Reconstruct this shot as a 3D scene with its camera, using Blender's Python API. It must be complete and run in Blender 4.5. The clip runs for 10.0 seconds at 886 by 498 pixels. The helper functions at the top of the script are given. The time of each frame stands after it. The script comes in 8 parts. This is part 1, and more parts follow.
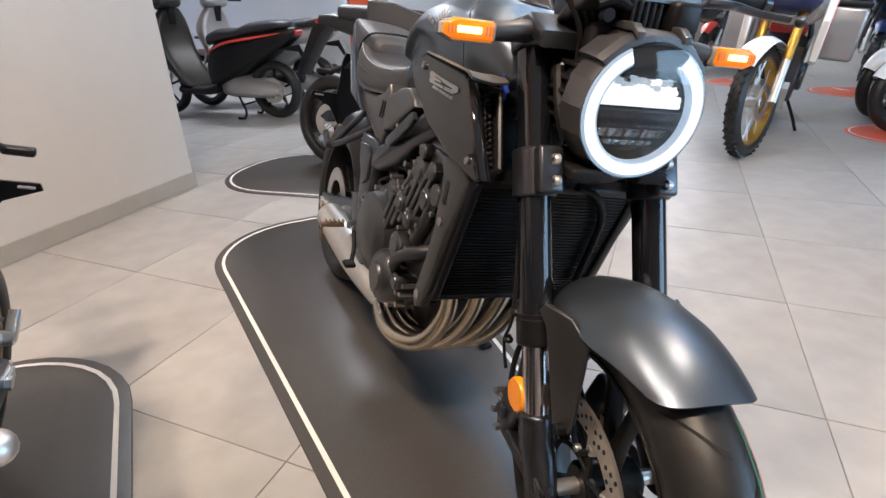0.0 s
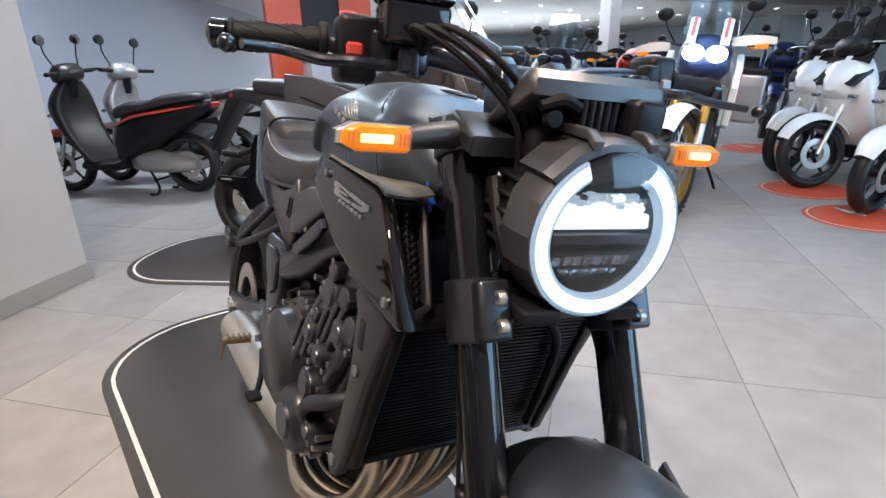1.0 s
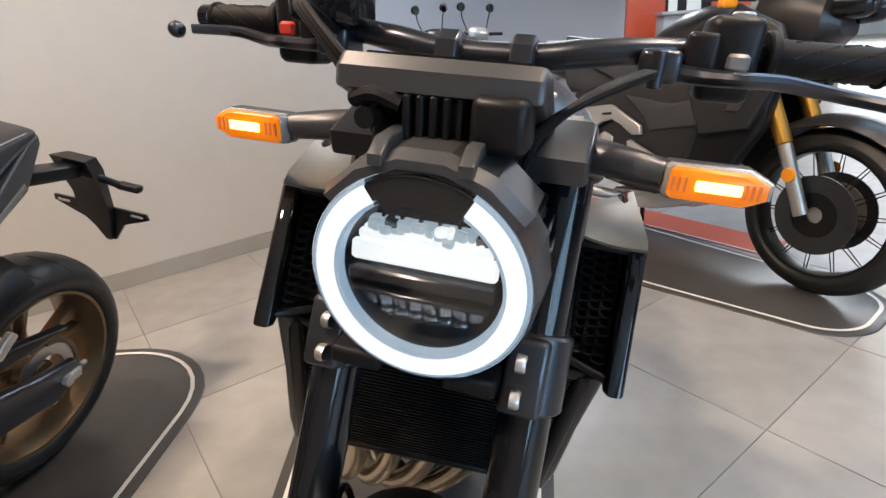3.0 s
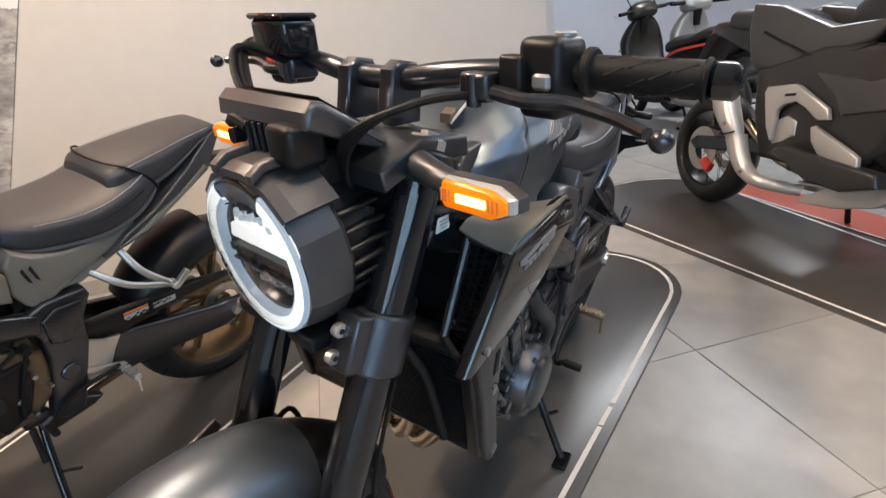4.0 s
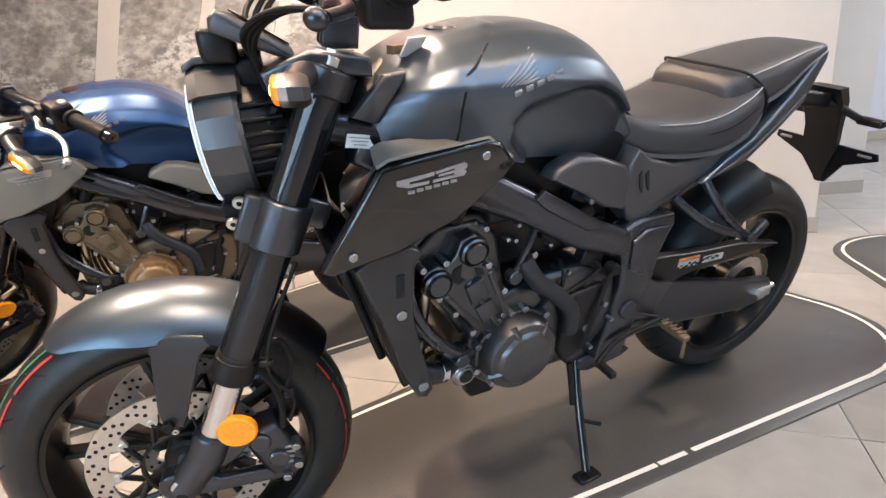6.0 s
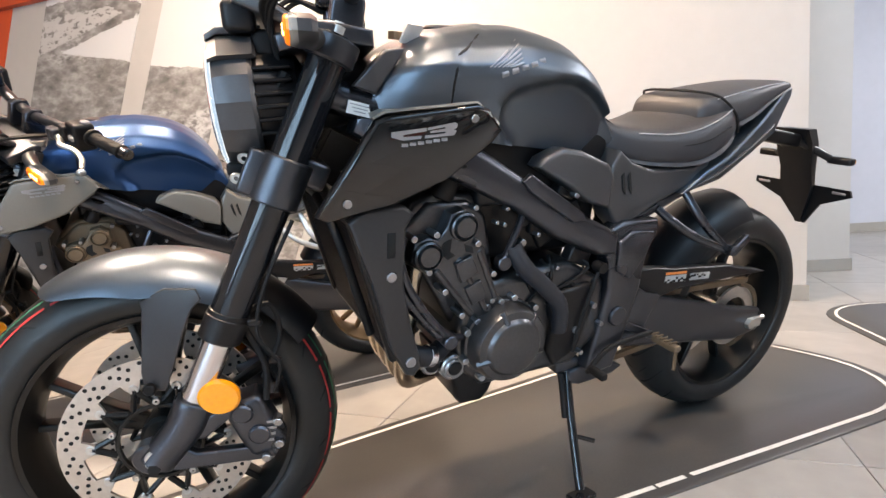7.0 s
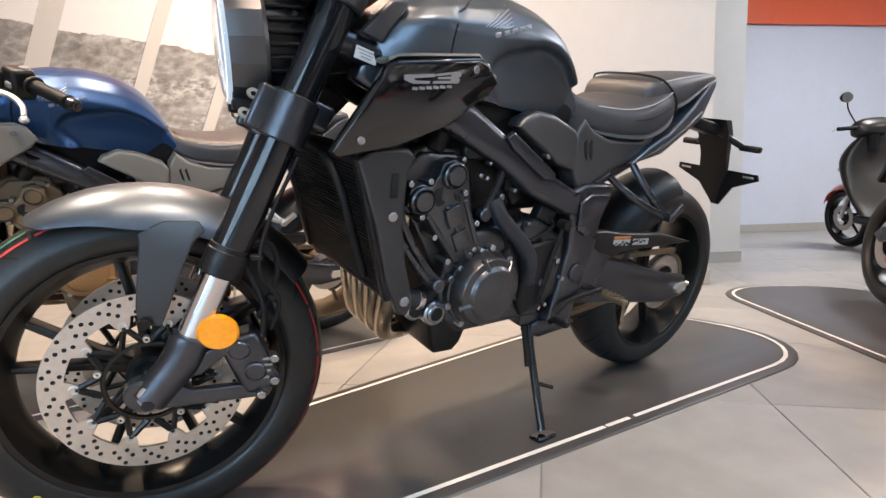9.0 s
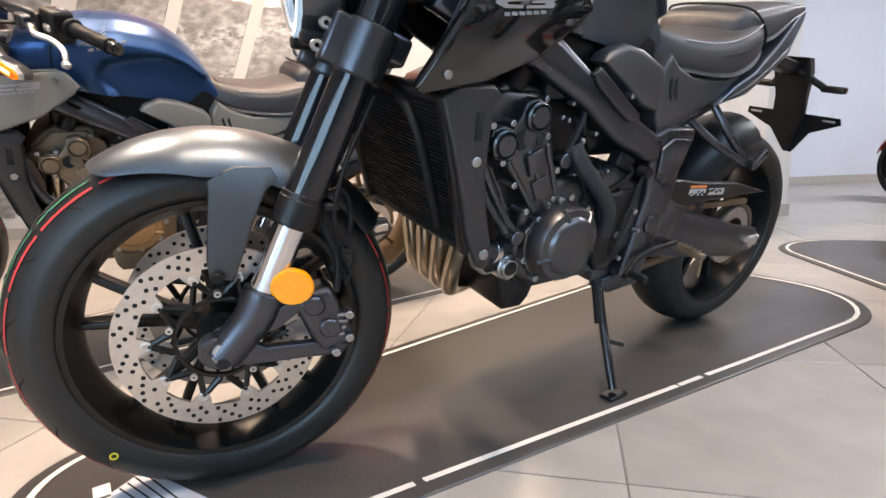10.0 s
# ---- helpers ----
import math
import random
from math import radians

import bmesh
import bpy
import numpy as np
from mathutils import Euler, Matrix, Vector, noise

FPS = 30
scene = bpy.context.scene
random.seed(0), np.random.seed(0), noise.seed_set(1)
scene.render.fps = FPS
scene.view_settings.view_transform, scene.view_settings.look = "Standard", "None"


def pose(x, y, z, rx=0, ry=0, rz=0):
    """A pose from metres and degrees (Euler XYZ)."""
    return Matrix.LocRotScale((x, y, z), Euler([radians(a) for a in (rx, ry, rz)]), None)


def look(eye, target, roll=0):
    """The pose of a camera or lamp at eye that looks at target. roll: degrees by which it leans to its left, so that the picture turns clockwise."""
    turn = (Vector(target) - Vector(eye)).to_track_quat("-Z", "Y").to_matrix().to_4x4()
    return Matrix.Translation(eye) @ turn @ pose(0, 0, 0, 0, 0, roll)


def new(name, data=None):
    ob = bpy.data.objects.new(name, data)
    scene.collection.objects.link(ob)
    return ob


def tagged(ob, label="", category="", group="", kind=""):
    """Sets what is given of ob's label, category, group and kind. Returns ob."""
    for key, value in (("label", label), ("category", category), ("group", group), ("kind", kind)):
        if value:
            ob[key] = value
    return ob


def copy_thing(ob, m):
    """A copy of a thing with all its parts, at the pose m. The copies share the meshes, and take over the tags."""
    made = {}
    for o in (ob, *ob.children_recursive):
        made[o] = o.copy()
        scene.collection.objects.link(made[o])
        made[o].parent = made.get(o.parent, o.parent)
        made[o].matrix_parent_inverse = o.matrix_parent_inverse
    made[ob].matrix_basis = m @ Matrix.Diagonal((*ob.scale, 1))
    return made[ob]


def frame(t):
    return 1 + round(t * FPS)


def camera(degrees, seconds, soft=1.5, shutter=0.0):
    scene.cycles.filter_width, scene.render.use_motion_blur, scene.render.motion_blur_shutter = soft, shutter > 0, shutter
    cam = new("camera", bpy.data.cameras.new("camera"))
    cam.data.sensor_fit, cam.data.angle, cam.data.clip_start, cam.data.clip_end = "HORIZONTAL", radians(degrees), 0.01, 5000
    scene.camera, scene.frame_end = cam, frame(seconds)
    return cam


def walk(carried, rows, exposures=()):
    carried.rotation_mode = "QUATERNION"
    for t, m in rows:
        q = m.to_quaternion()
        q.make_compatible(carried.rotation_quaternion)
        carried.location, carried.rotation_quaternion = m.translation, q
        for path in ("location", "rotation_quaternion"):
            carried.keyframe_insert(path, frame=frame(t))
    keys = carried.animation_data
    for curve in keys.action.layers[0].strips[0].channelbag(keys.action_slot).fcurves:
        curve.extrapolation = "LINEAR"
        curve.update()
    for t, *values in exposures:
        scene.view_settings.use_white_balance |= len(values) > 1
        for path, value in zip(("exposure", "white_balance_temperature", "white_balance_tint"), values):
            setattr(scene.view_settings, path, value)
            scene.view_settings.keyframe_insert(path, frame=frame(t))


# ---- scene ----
cam = camera(79.9, 10.0)
PATH = [
    (0, (0.495, -0.298, 0.977), (-1.209, 0.316, 0.127), -1.5),
    (0.5, (0.369, -0.233, 0.994), (-1.325, 0.525, 0.248), -1.4),
    (1, (0.293, -0.185, 1.012), (-1.387, 0.678, 0.353), -1.9),
    (1.5, (0.306, -0.075, 1.030), (-1.430, 0.687, 0.394), -2.0),
    (2, (0.320, 0.055, 1.009), (-1.512, 0.524, 0.359), -1.9),
    (2.2, (0.315, 0.104, 1.005), (-1.546, 0.428, 0.349), -2.0),
    (3.3, (0.252, 0.455, 1.012), (-1.484, -0.201, 0.265), -5.6),
    (3.5, (0.248, 0.557, 1.015), (-1.412, -0.275, 0.273), -6.9),
    (4, (0.204, 0.728, 1.021), (-1.278, -0.403, 0.298), -8.2),
    (4.5, (0.080, 0.853, 0.995), (-1.203, -0.512, 0.295), -7.3),
    (5, (-0.009, 0.932, 0.975), (-1.084, -0.607, 0.285), -6.3),
    (5.5, (-0.101, 1.046, 0.933), (-0.918, -0.651, 0.261), -5.7),
    (5.7, (-0.130, 1.069, 0.916), (-0.863, -0.675, 0.265), -5.9),
    (6.8, (-0.120, 1.156, 0.687), (-0.838, -0.692, 0.429), -4.0),
    (7, (-0.101, 1.165, 0.666), (-0.854, -0.677, 0.462), -3.3),
    (7.5, (-0.052, 1.174, 0.606), (-0.907, -0.631, 0.501), -1.8),
    (8, (-0.022, 1.178, 0.562), (-0.951, -0.587, 0.422), -1.7),
    (8.5, (0.018, 1.187, 0.554), (-0.966, -0.545, 0.378), -1.6),
    (9, (0.055, 1.164, 0.579), (-0.986, -0.531, 0.368), -1.4),
    (9.5, (0.075, 1.113, 0.570), (-0.955, -0.579, 0.290), -1.8),
    (10, (0.108, 1.053, 0.563), (-0.851, -0.662, 0.190), -1.9),
]
walk(cam, [(t, look(e, g, r)) for t, e, g, r in PATH],
     exposures=((0, 0.42, 6800, 16), (0.4, 0.37, 6400, 13), (1.1, 0.34, 6400, 13), (1.5, 0.32, 6800, 15), (1.9, 0.24, 6400, 12), (2.3, 0.22, 6550, 13),
                (3.5, 0.13, 7200, 15), (4.5, 0.50, 7300, 17), (5.5, 0.76, 7550, 18), (7, 0.93, 7500, 18), (8.5, 0.74, 7500, 18), (10, 0.90, 7350, 18)))

# ---------------------------------------------------------------- light
world = bpy.data.worlds.new("world")
scene.world = world
world.use_nodes = True
wn = world.node_tree.nodes
sky = wn.new("ShaderNodeTexSky")
sky.sky_type, sky.sun_disc = "NISHITA", False
sky.sun_elevation, sky.sun_rotation = radians(40), radians(120)
world.node_tree.links.new(sky.outputs[0], wn["Background"].inputs[0])
wn["Background"].inputs[1].default_value = 0.10


def area_lamp(name, x, y, z, sx, sy, watts, colour, target=None):
    data = bpy.data.lights.new(name, "AREA")
    data.shape, data.size, data.size_y, data.energy, data.color = "RECTANGLE", sx, sy, watts, colour
    ob = new(name, data)
    ob.matrix_basis = look((x, y, z), target or (x, y + 0.001, z - 1))
    return ob


WARM, COOL, WHITE = (1.0, 0.83, 0.66), (0.80, 0.90, 1.0), (1.0, 0.95, 0.90)
CEIL = 3.3
# recessed panels of downlights in the ceiling
area_lamp("ceiling_lamp_a", -0.35, -1.15, CEIL - 0.03, 0.14, 0.14, 54, WARM)
area_lamp("ceiling_lamp_b", -1.7, 1.3, CEIL - 0.03, 0.16, 0.16, 13, WARM)
area_lamp("ceiling_lamp_h", -0.15, 1.45, CEIL - 0.03, 0.14, 0.14, 52, WARM)
area_lamp("ceiling_lamp_c", -1.2, 3.1, CEIL - 0.03, 2.4, 1.1, 30, (0.34, 0.64, 1.0))
area_lamp("ceiling_lamp_d", -2.7, 2.5, CEIL - 0.03, 1.4, 1.4, 27, (0.36, 0.66, 1.0))
area_lamp("ceiling_lamp_e", -5.6, 0.4, CEIL - 0.03, 1.0, 1.0, 115, COOL)
area_lamp("ceiling_lamp_f", -8.5, 6.5, CEIL - 0.03, 5.0, 4.0, 420, COOL)
area_lamp("ceiling_lamp_g", 0.9, -0.8, CEIL - 0.03, 0.2, 0.2, 84, WARM)
area_lamp("ceiling_lamp_i", -19, 12, 2.55, 8.0, 8.0, 1350, COOL)
# daylight in the shop window
area_lamp("window_light", 4.85, 5.5, 1.7, 5.2, 2.6, 215, (0.38, 0.68, 1.0), (0, 2.0, 0.8))

# ---------------------------------------------------------------- materials
def material(name, col, rough=0.5, metal=0.0, var=0.12, scale=40.0, bump=0.05, coat=0.0, spec=0.5, col2=None, big=3.0):
    """Two scales of noise vary colour and roughness; fine noise gives relief."""
    m = bpy.data.materials.new(name)
    m.use_nodes = True
    nt = m.node_tree
    n, l = nt.nodes, nt.links
    b = n["Principled BSDF"]
    tc = n.new("ShaderNodeTexCoord")
    n1, n2 = n.new("ShaderNodeTexNoise"), n.new("ShaderNodeTexNoise")
    n1.inputs["Scale"].default_value, n1.inputs["Detail"].default_value = scale, 6
    n2.inputs["Scale"].default_value, n2.inputs["Detail"].default_value = big, 4
    for k in (n1, n2):
        l.new(tc.outputs["Object"], k.inputs["Vector"])
    add = n.new("ShaderNodeMath")
    add.operation = "ADD"
    l.new(n1.outputs[0], add.inputs[0]), l.new(n2.outputs[0], add.inputs[1])
    ramp = n.new("ShaderNodeMapRange")
    ramp.inputs["From Min"].default_value, ramp.inputs["From Max"].default_value = 0.6, 1.4
    l.new(add.outputs[0], ramp.inputs["Value"])
    mix = n.new("ShaderNodeMix")
    mix.data_type = "RGBA"
    c2 = col2 or tuple(min(1, c * (1 + var)) for c in col)
    c1 = col if col2 else tuple(c * (1 - var) for c in col)
    mix.inputs["A"].default_value, mix.inputs["B"].default_value = (*c1, 1), (*c2, 1)
    l.new(ramp.outputs[0], mix.inputs["Factor"])
    l.new(mix.outputs["Result"], b.inputs["Base Color"])
    rr = n.new("ShaderNodeMapRange")
    rr.inputs["To Min"].default_value, rr.inputs["To Max"].default_value = max(0.02, rough * 0.85), min(1, rough * 1.15)
    l.new(n2.outputs[0], rr.inputs["Value"])
    l.new(rr.outputs[0], b.inputs["Roughness"])
    b.inputs["Metallic"].default_value = metal
    b.inputs["Coat Weight"].default_value = coat
    b.inputs["Specular IOR Level"].default_value = spec
    if bump:
        bp = n.new("ShaderNodeBump")
        bp.inputs["Strength"].default_value, bp.inputs["Distance"].default_value = bump, 0.002
        l.new(n1.outputs[0], bp.inputs["Height"])
        l.new(bp.outputs[0], b.inputs["Normal"])
    return m


def glow(name, col, strength, base=(0.12, 0.12, 0.12)):
    m = material(name, base, 0.3, 0, 0.02, 20, 0)
    b = m.node_tree.nodes["Principled BSDF"]
    b.inputs["Emission Color"].default_value, b.inputs["Emission Strength"].default_value = (*col, 1), strength
    return m


def glass(name, col=(1, 1, 1), rough=0.02):
    m = bpy.data.materials.new(name)
    m.use_nodes = True
    b = m.node_tree.nodes["Principled BSDF"]
    b.inputs["Base Color"].default_value = (*col, 1)
    b.inputs["Transmission Weight"].default_value, b.inputs["Roughness"].default_value, b.inputs["IOR"].default_value = 1, rough, 1.35
    return m


M = {}
M["paint"] = material("matte_gunmetal_paint", (0.098, 0.121, 0.147), 0.37, 0.9, 0.06, 400, 0.02)
M["paint_blue"] = material("matte_blue_paint", (0.012, 0.052, 0.145), 0.36, 0.6, 0.06, 400, 0.02)
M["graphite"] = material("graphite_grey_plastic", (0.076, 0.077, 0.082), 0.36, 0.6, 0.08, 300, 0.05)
M["bronze_grey"] = material("warm_grey_plastic", (0.17, 0.16, 0.14), 0.42, 0.2, 0.08, 300, 0.04)
M["frame"] = material("satin_black_frame", (0.070, 0.075, 0.088), 0.28, 0.9, 0.08, 200, 0.04)
M["black"] = material("black_plastic", (0.006, 0.006, 0.007), 0.38, 0, 0.15, 250, 0.1, spec=0.28)
M["dark"] = material("dark_rubber", (0.004, 0.004, 0.0045), 0.6, 0, 0.2, 120, 0.1, spec=0.25)
M["gloss"] = material("gloss_black_panel", (0.005, 0.005, 0.0055), 0.05, 0.0, 0.05, 60, 0.0, spec=0.65)
M["fork"] = material("gloss_black_fork_tube", (0.007, 0.008, 0.010), 0.08, 0.0, 0.05, 60, 0.0)
M["engine"] = material("dark_engine_casting", (0.082, 0.085, 0.092), 0.31, 0.9, 0.15, 160, 0.2)
M["engine_bronze"] = material("bronze_engine_cover", (0.33, 0.20, 0.10), 0.42, 0.8, 0.12, 160, 0.12)
M["engine_brown"] = material("brown_engine_casting", (0.16, 0.115, 0.075), 0.5, 0.6, 0.15, 160, 0.2)
M["steel"] = material("brushed_disc_steel", (0.52, 0.48, 0.44), 0.35, 0.9, 0.15, 90, 0.1)
M["chrome"] = material("polished_fork_chrome", (0.62, 0.60, 0.62), 0.16, 1.0, 0.05, 30, 0.0)
M["pipe"] = material("stainless_exhaust_pipe", (0.50, 0.43, 0.34), 0.24, 1.0, 0.25, 25, 0.03)
M["alu"] = material("bare_aluminium", (0.55, 0.54, 0.52), 0.35, 0.9, 0.1, 120, 0.1)
M["bolt"] = material("zinc_bolt", (0.30, 0.30, 0.31), 0.28, 0.95, 0.1, 200, 0.0)
M["tyre"] = material("tyre_rubber", (0.0125, 0.013, 0.0132), 0.42, 0, 0.25, 60, 0.15, spec=0.35)
# near-black for tread cuts, slots and holes, and for the shade painted inside the intake
M["groove_and_shade"] = material("groove_and_shade_black", (0.003, 0.003, 0.003), 0.9, 0, 0.1, 60, 0.0)
M["red_line"] = material("red_tyre_marking", (0.50, 0.035, 0.035), 0.6, 0, 0.2, 60, 0.0)
M["green_line"] = material("green_tyre_marking", (0.02, 0.16, 0.09), 0.6, 0, 0.2, 60, 0.0)
M["yellow"] = material("yellow_tyre_dot", (0.6, 0.45, 0.03), 0.6, 0, 0.1, 60, 0.0)
M["rim"] = material("satin_black_rim", (0.008, 0.008, 0.0078), 0.32, 0.4, 0.1, 120, 0.03)
M["rim_bronze"] = material("bronze_rim", (0.20, 0.135, 0.075), 0.38, 0.8, 0.1, 120, 0.03)
M["rim_gold"] = material("gold_rim", (0.46, 0.25, 0.05), 0.32, 0.85, 0.1, 120, 0.03)
M["seat"] = material("black_seat_vinyl", (0.022, 0.023, 0.027), 0.47, 0, 0.14, 500, 0.30)
M["stitch"] = material("grey_seat_stitching", (0.32, 0.32, 0.33), 0.7, 0, 0.1, 90, 0.0)
M["orange"] = material("amber_reflector", (0.90, 0.30, 0.01), 0.22, 0, 0.15, 160, 0.3, coat=0.6)
M["amber_on"] = glow("lit_amber_lens", (1.0, 0.20, 0.0), 0.50, (0.55, 0.17, 0.01))
M["amber_core"] = glow("lit_amber_bulb", (1.0, 0.62, 0.16), 4.5, (0.9, 0.6, 0.2))
M["drl"] = glow("lit_white_ring", (0.80, 0.93, 1.0), 1.0)
M["beam"] = glow("lit_headlamp_reflector", (0.84, 0.95, 1.0), 0.85)
M["beam_dim"] = glow("lit_upper_reflector", (0.62, 0.84, 1.0), 0.38)
M["drl_edge"] = glow("dim_ring_edge", (0.45, 0.72, 1.0), 0.42)
M["label_dull"] = material("dull_white_label", (0.36, 0.36, 0.35), 0.5, 0, 0.1, 60, 0.0)
M["hose"] = material("blue_grey_rubber_hose", (0.016, 0.018, 0.023), 0.46, 0, 0.15, 120, 0.05, spec=0.35)
M["clear_rim"] = material("clear_grey_lamp_rim", (0.42, 0.41, 0.39), 0.15, 0.3, 0.1, 60, 0.0)
M["clamp"] = material("satin_grey_clamp", (0.070, 0.075, 0.086), 0.32, 0.85, 0.06, 200, 0.03)
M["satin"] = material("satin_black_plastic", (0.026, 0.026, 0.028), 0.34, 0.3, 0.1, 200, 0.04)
M["lens_dark"] = material("dark_lamp_chamber", (0.030, 0.033, 0.038), 0.2, 0.7, 0.2, 30, 0.05)
M["reflector"] = material("lamp_reflector", (0.30, 0.31, 0.32), 0.2, 0.9, 0.2, 40, 0.05)
M["lens"] = glass("clear_lamp_lens")
M["red_lens"] = material("red_tail_lens", (0.35, 0.01, 0.01), 0.12, 0, 0.05, 60, 0, coat=0.5)
M["label_white"] = material("white_paper_label", (0.72, 0.72, 0.70), 0.6, 0, 0.06, 60, 0.0)
M["label_grey"] = material("silver_emblem", (0.28, 0.28, 0.29), 0.35, 0.6, 0.08, 60, 0.0)
M["label_orange"] = material("orange_label", (0.70, 0.20, 0.05), 0.5, 0, 0.06, 60, 0.0)
M["blue_tag"] = material("blue_film_label", (0.03, 0.10, 0.62), 0.3, 0, 0.1, 60, 0.0)
M["red"] = material("red_plastic", (0.55, 0.045, 0.03), 0.3, 0, 0.1, 60, 0.0, coat=0.3)
M["white_body"] = material("white_body_paint", (0.72, 0.72, 0.70), 0.22, 0, 0.04, 60, 0.0, coat=0.4)
M["brown_body"] = material("bronze_grey_scooter_paint", (0.036, 0.032, 0.028), 0.33, 0.5, 0.08, 200, 0.02)
M["silver_body"] = material("silver_body_paint", (0.42, 0.41, 0.40), 0.33, 0.6, 0.06, 200, 0.02)
M["navy"] = material("dark_blue_paint", (0.015, 0.03, 0.10), 0.3, 0.2, 0.06, 200, 0.02)
M["screen"] = glass("smoked_windscreen", (0.75, 0.78, 0.80), 0.04)
M["mirror"] = material("mirror_glass", (0.85, 0.87, 0.9), 0.03, 1.0, 0.02, 10, 0.0)
M["lamp_on"] = glow("lit_headlamp", (0.85, 0.95, 1.0), 10)

# room
M["tile"] = material("grey_porcelain_tile", (0.30, 0.29, 0.275), 0.36, 0, 0.19, 9, 0.04, big=1.3)
M["grout"] = material("dark_tile_grout", (0.19, 0.18, 0.17), 0.8, 0, 0.15, 60, 0.2)
M["mat"] = material("black_display_mat", (0.054, 0.051, 0.049), 0.31, 0, 0.28, 260, 0.10, big=2.5)
M["mat_line"] = material("white_mat_line", (0.70, 0.68, 0.64), 0.5, 0, 0.08, 30, 0.05)
M["mat_red"] = material("red_display_mat", (0.50, 0.075, 0.035), 0.4, 0, 0.1, 200, 0.1)
M["wall_white"] = material("white_wall_paint", (0.455, 0.439, 0.417), 0.5, 0, 0.03, 14, 0.03)
M["wall_grey"] = material("cool_grey_wall_paint", (0.44, 0.46, 0.52), 0.6, 0, 0.03, 14, 0.03)
M["skirting"] = material("grey_tile_skirting", (0.29, 0.275, 0.25), 0.4, 0, 0.08, 14, 0.03)
M["fascia"] = material("red_fascia_panel", (0.60, 0.085, 0.03), 0.4, 0, 0.05, 14, 0.02)
M["wall_far"] = material("pale_blue_grey_wall", (0.56, 0.62, 0.65), 0.6, 0, 0.04, 14, 0.02)
M["ceiling"] = material("white_ceiling_paint", (0.72, 0.73, 0.73), 0.8, 0, 0.03, 14, 0.03)
M["doorway"] = material("black_doorway_panel", (0.012, 0.012, 0.012), 0.6, 0, 0.1, 14, 0.02)
M["counter"] = material("grey_counter_laminate", (0.35, 0.35, 0.36), 0.4, 0, 0.06, 20, 0.02)
M["downlight"] = glow("lit_downlight", (0.95, 0.98, 1.0), 9)


# ---------------------------------------------------------------- mesh building
def vec(*a):
    return np.array(a, float)


def smooth_path(pts, k=6, closed=False):
    """Catmull-Rom through the points, k pieces a span."""
    p = np.array(pts, float)
    n = len(p)
    out = []
    for i in range(n if closed else n - 1):
        a, b, c, d = (p[(i - 1) % n], p[i], p[(i + 1) % n], p[(i + 2) % n]) if closed else (
            p[max(i - 1, 0)], p[i], p[i + 1], p[min(i + 2, n - 1)])
        for j in range(k):
            t = j / k
            out.append(0.5 * (2 * b + (c - a) * t + (2 * a - 5 * b + 4 * c - d) * t * t + (3 * b - a - 3 * c + d) * t ** 3))
    if not closed:
        out.append(p[-1])
    return np.array(out)


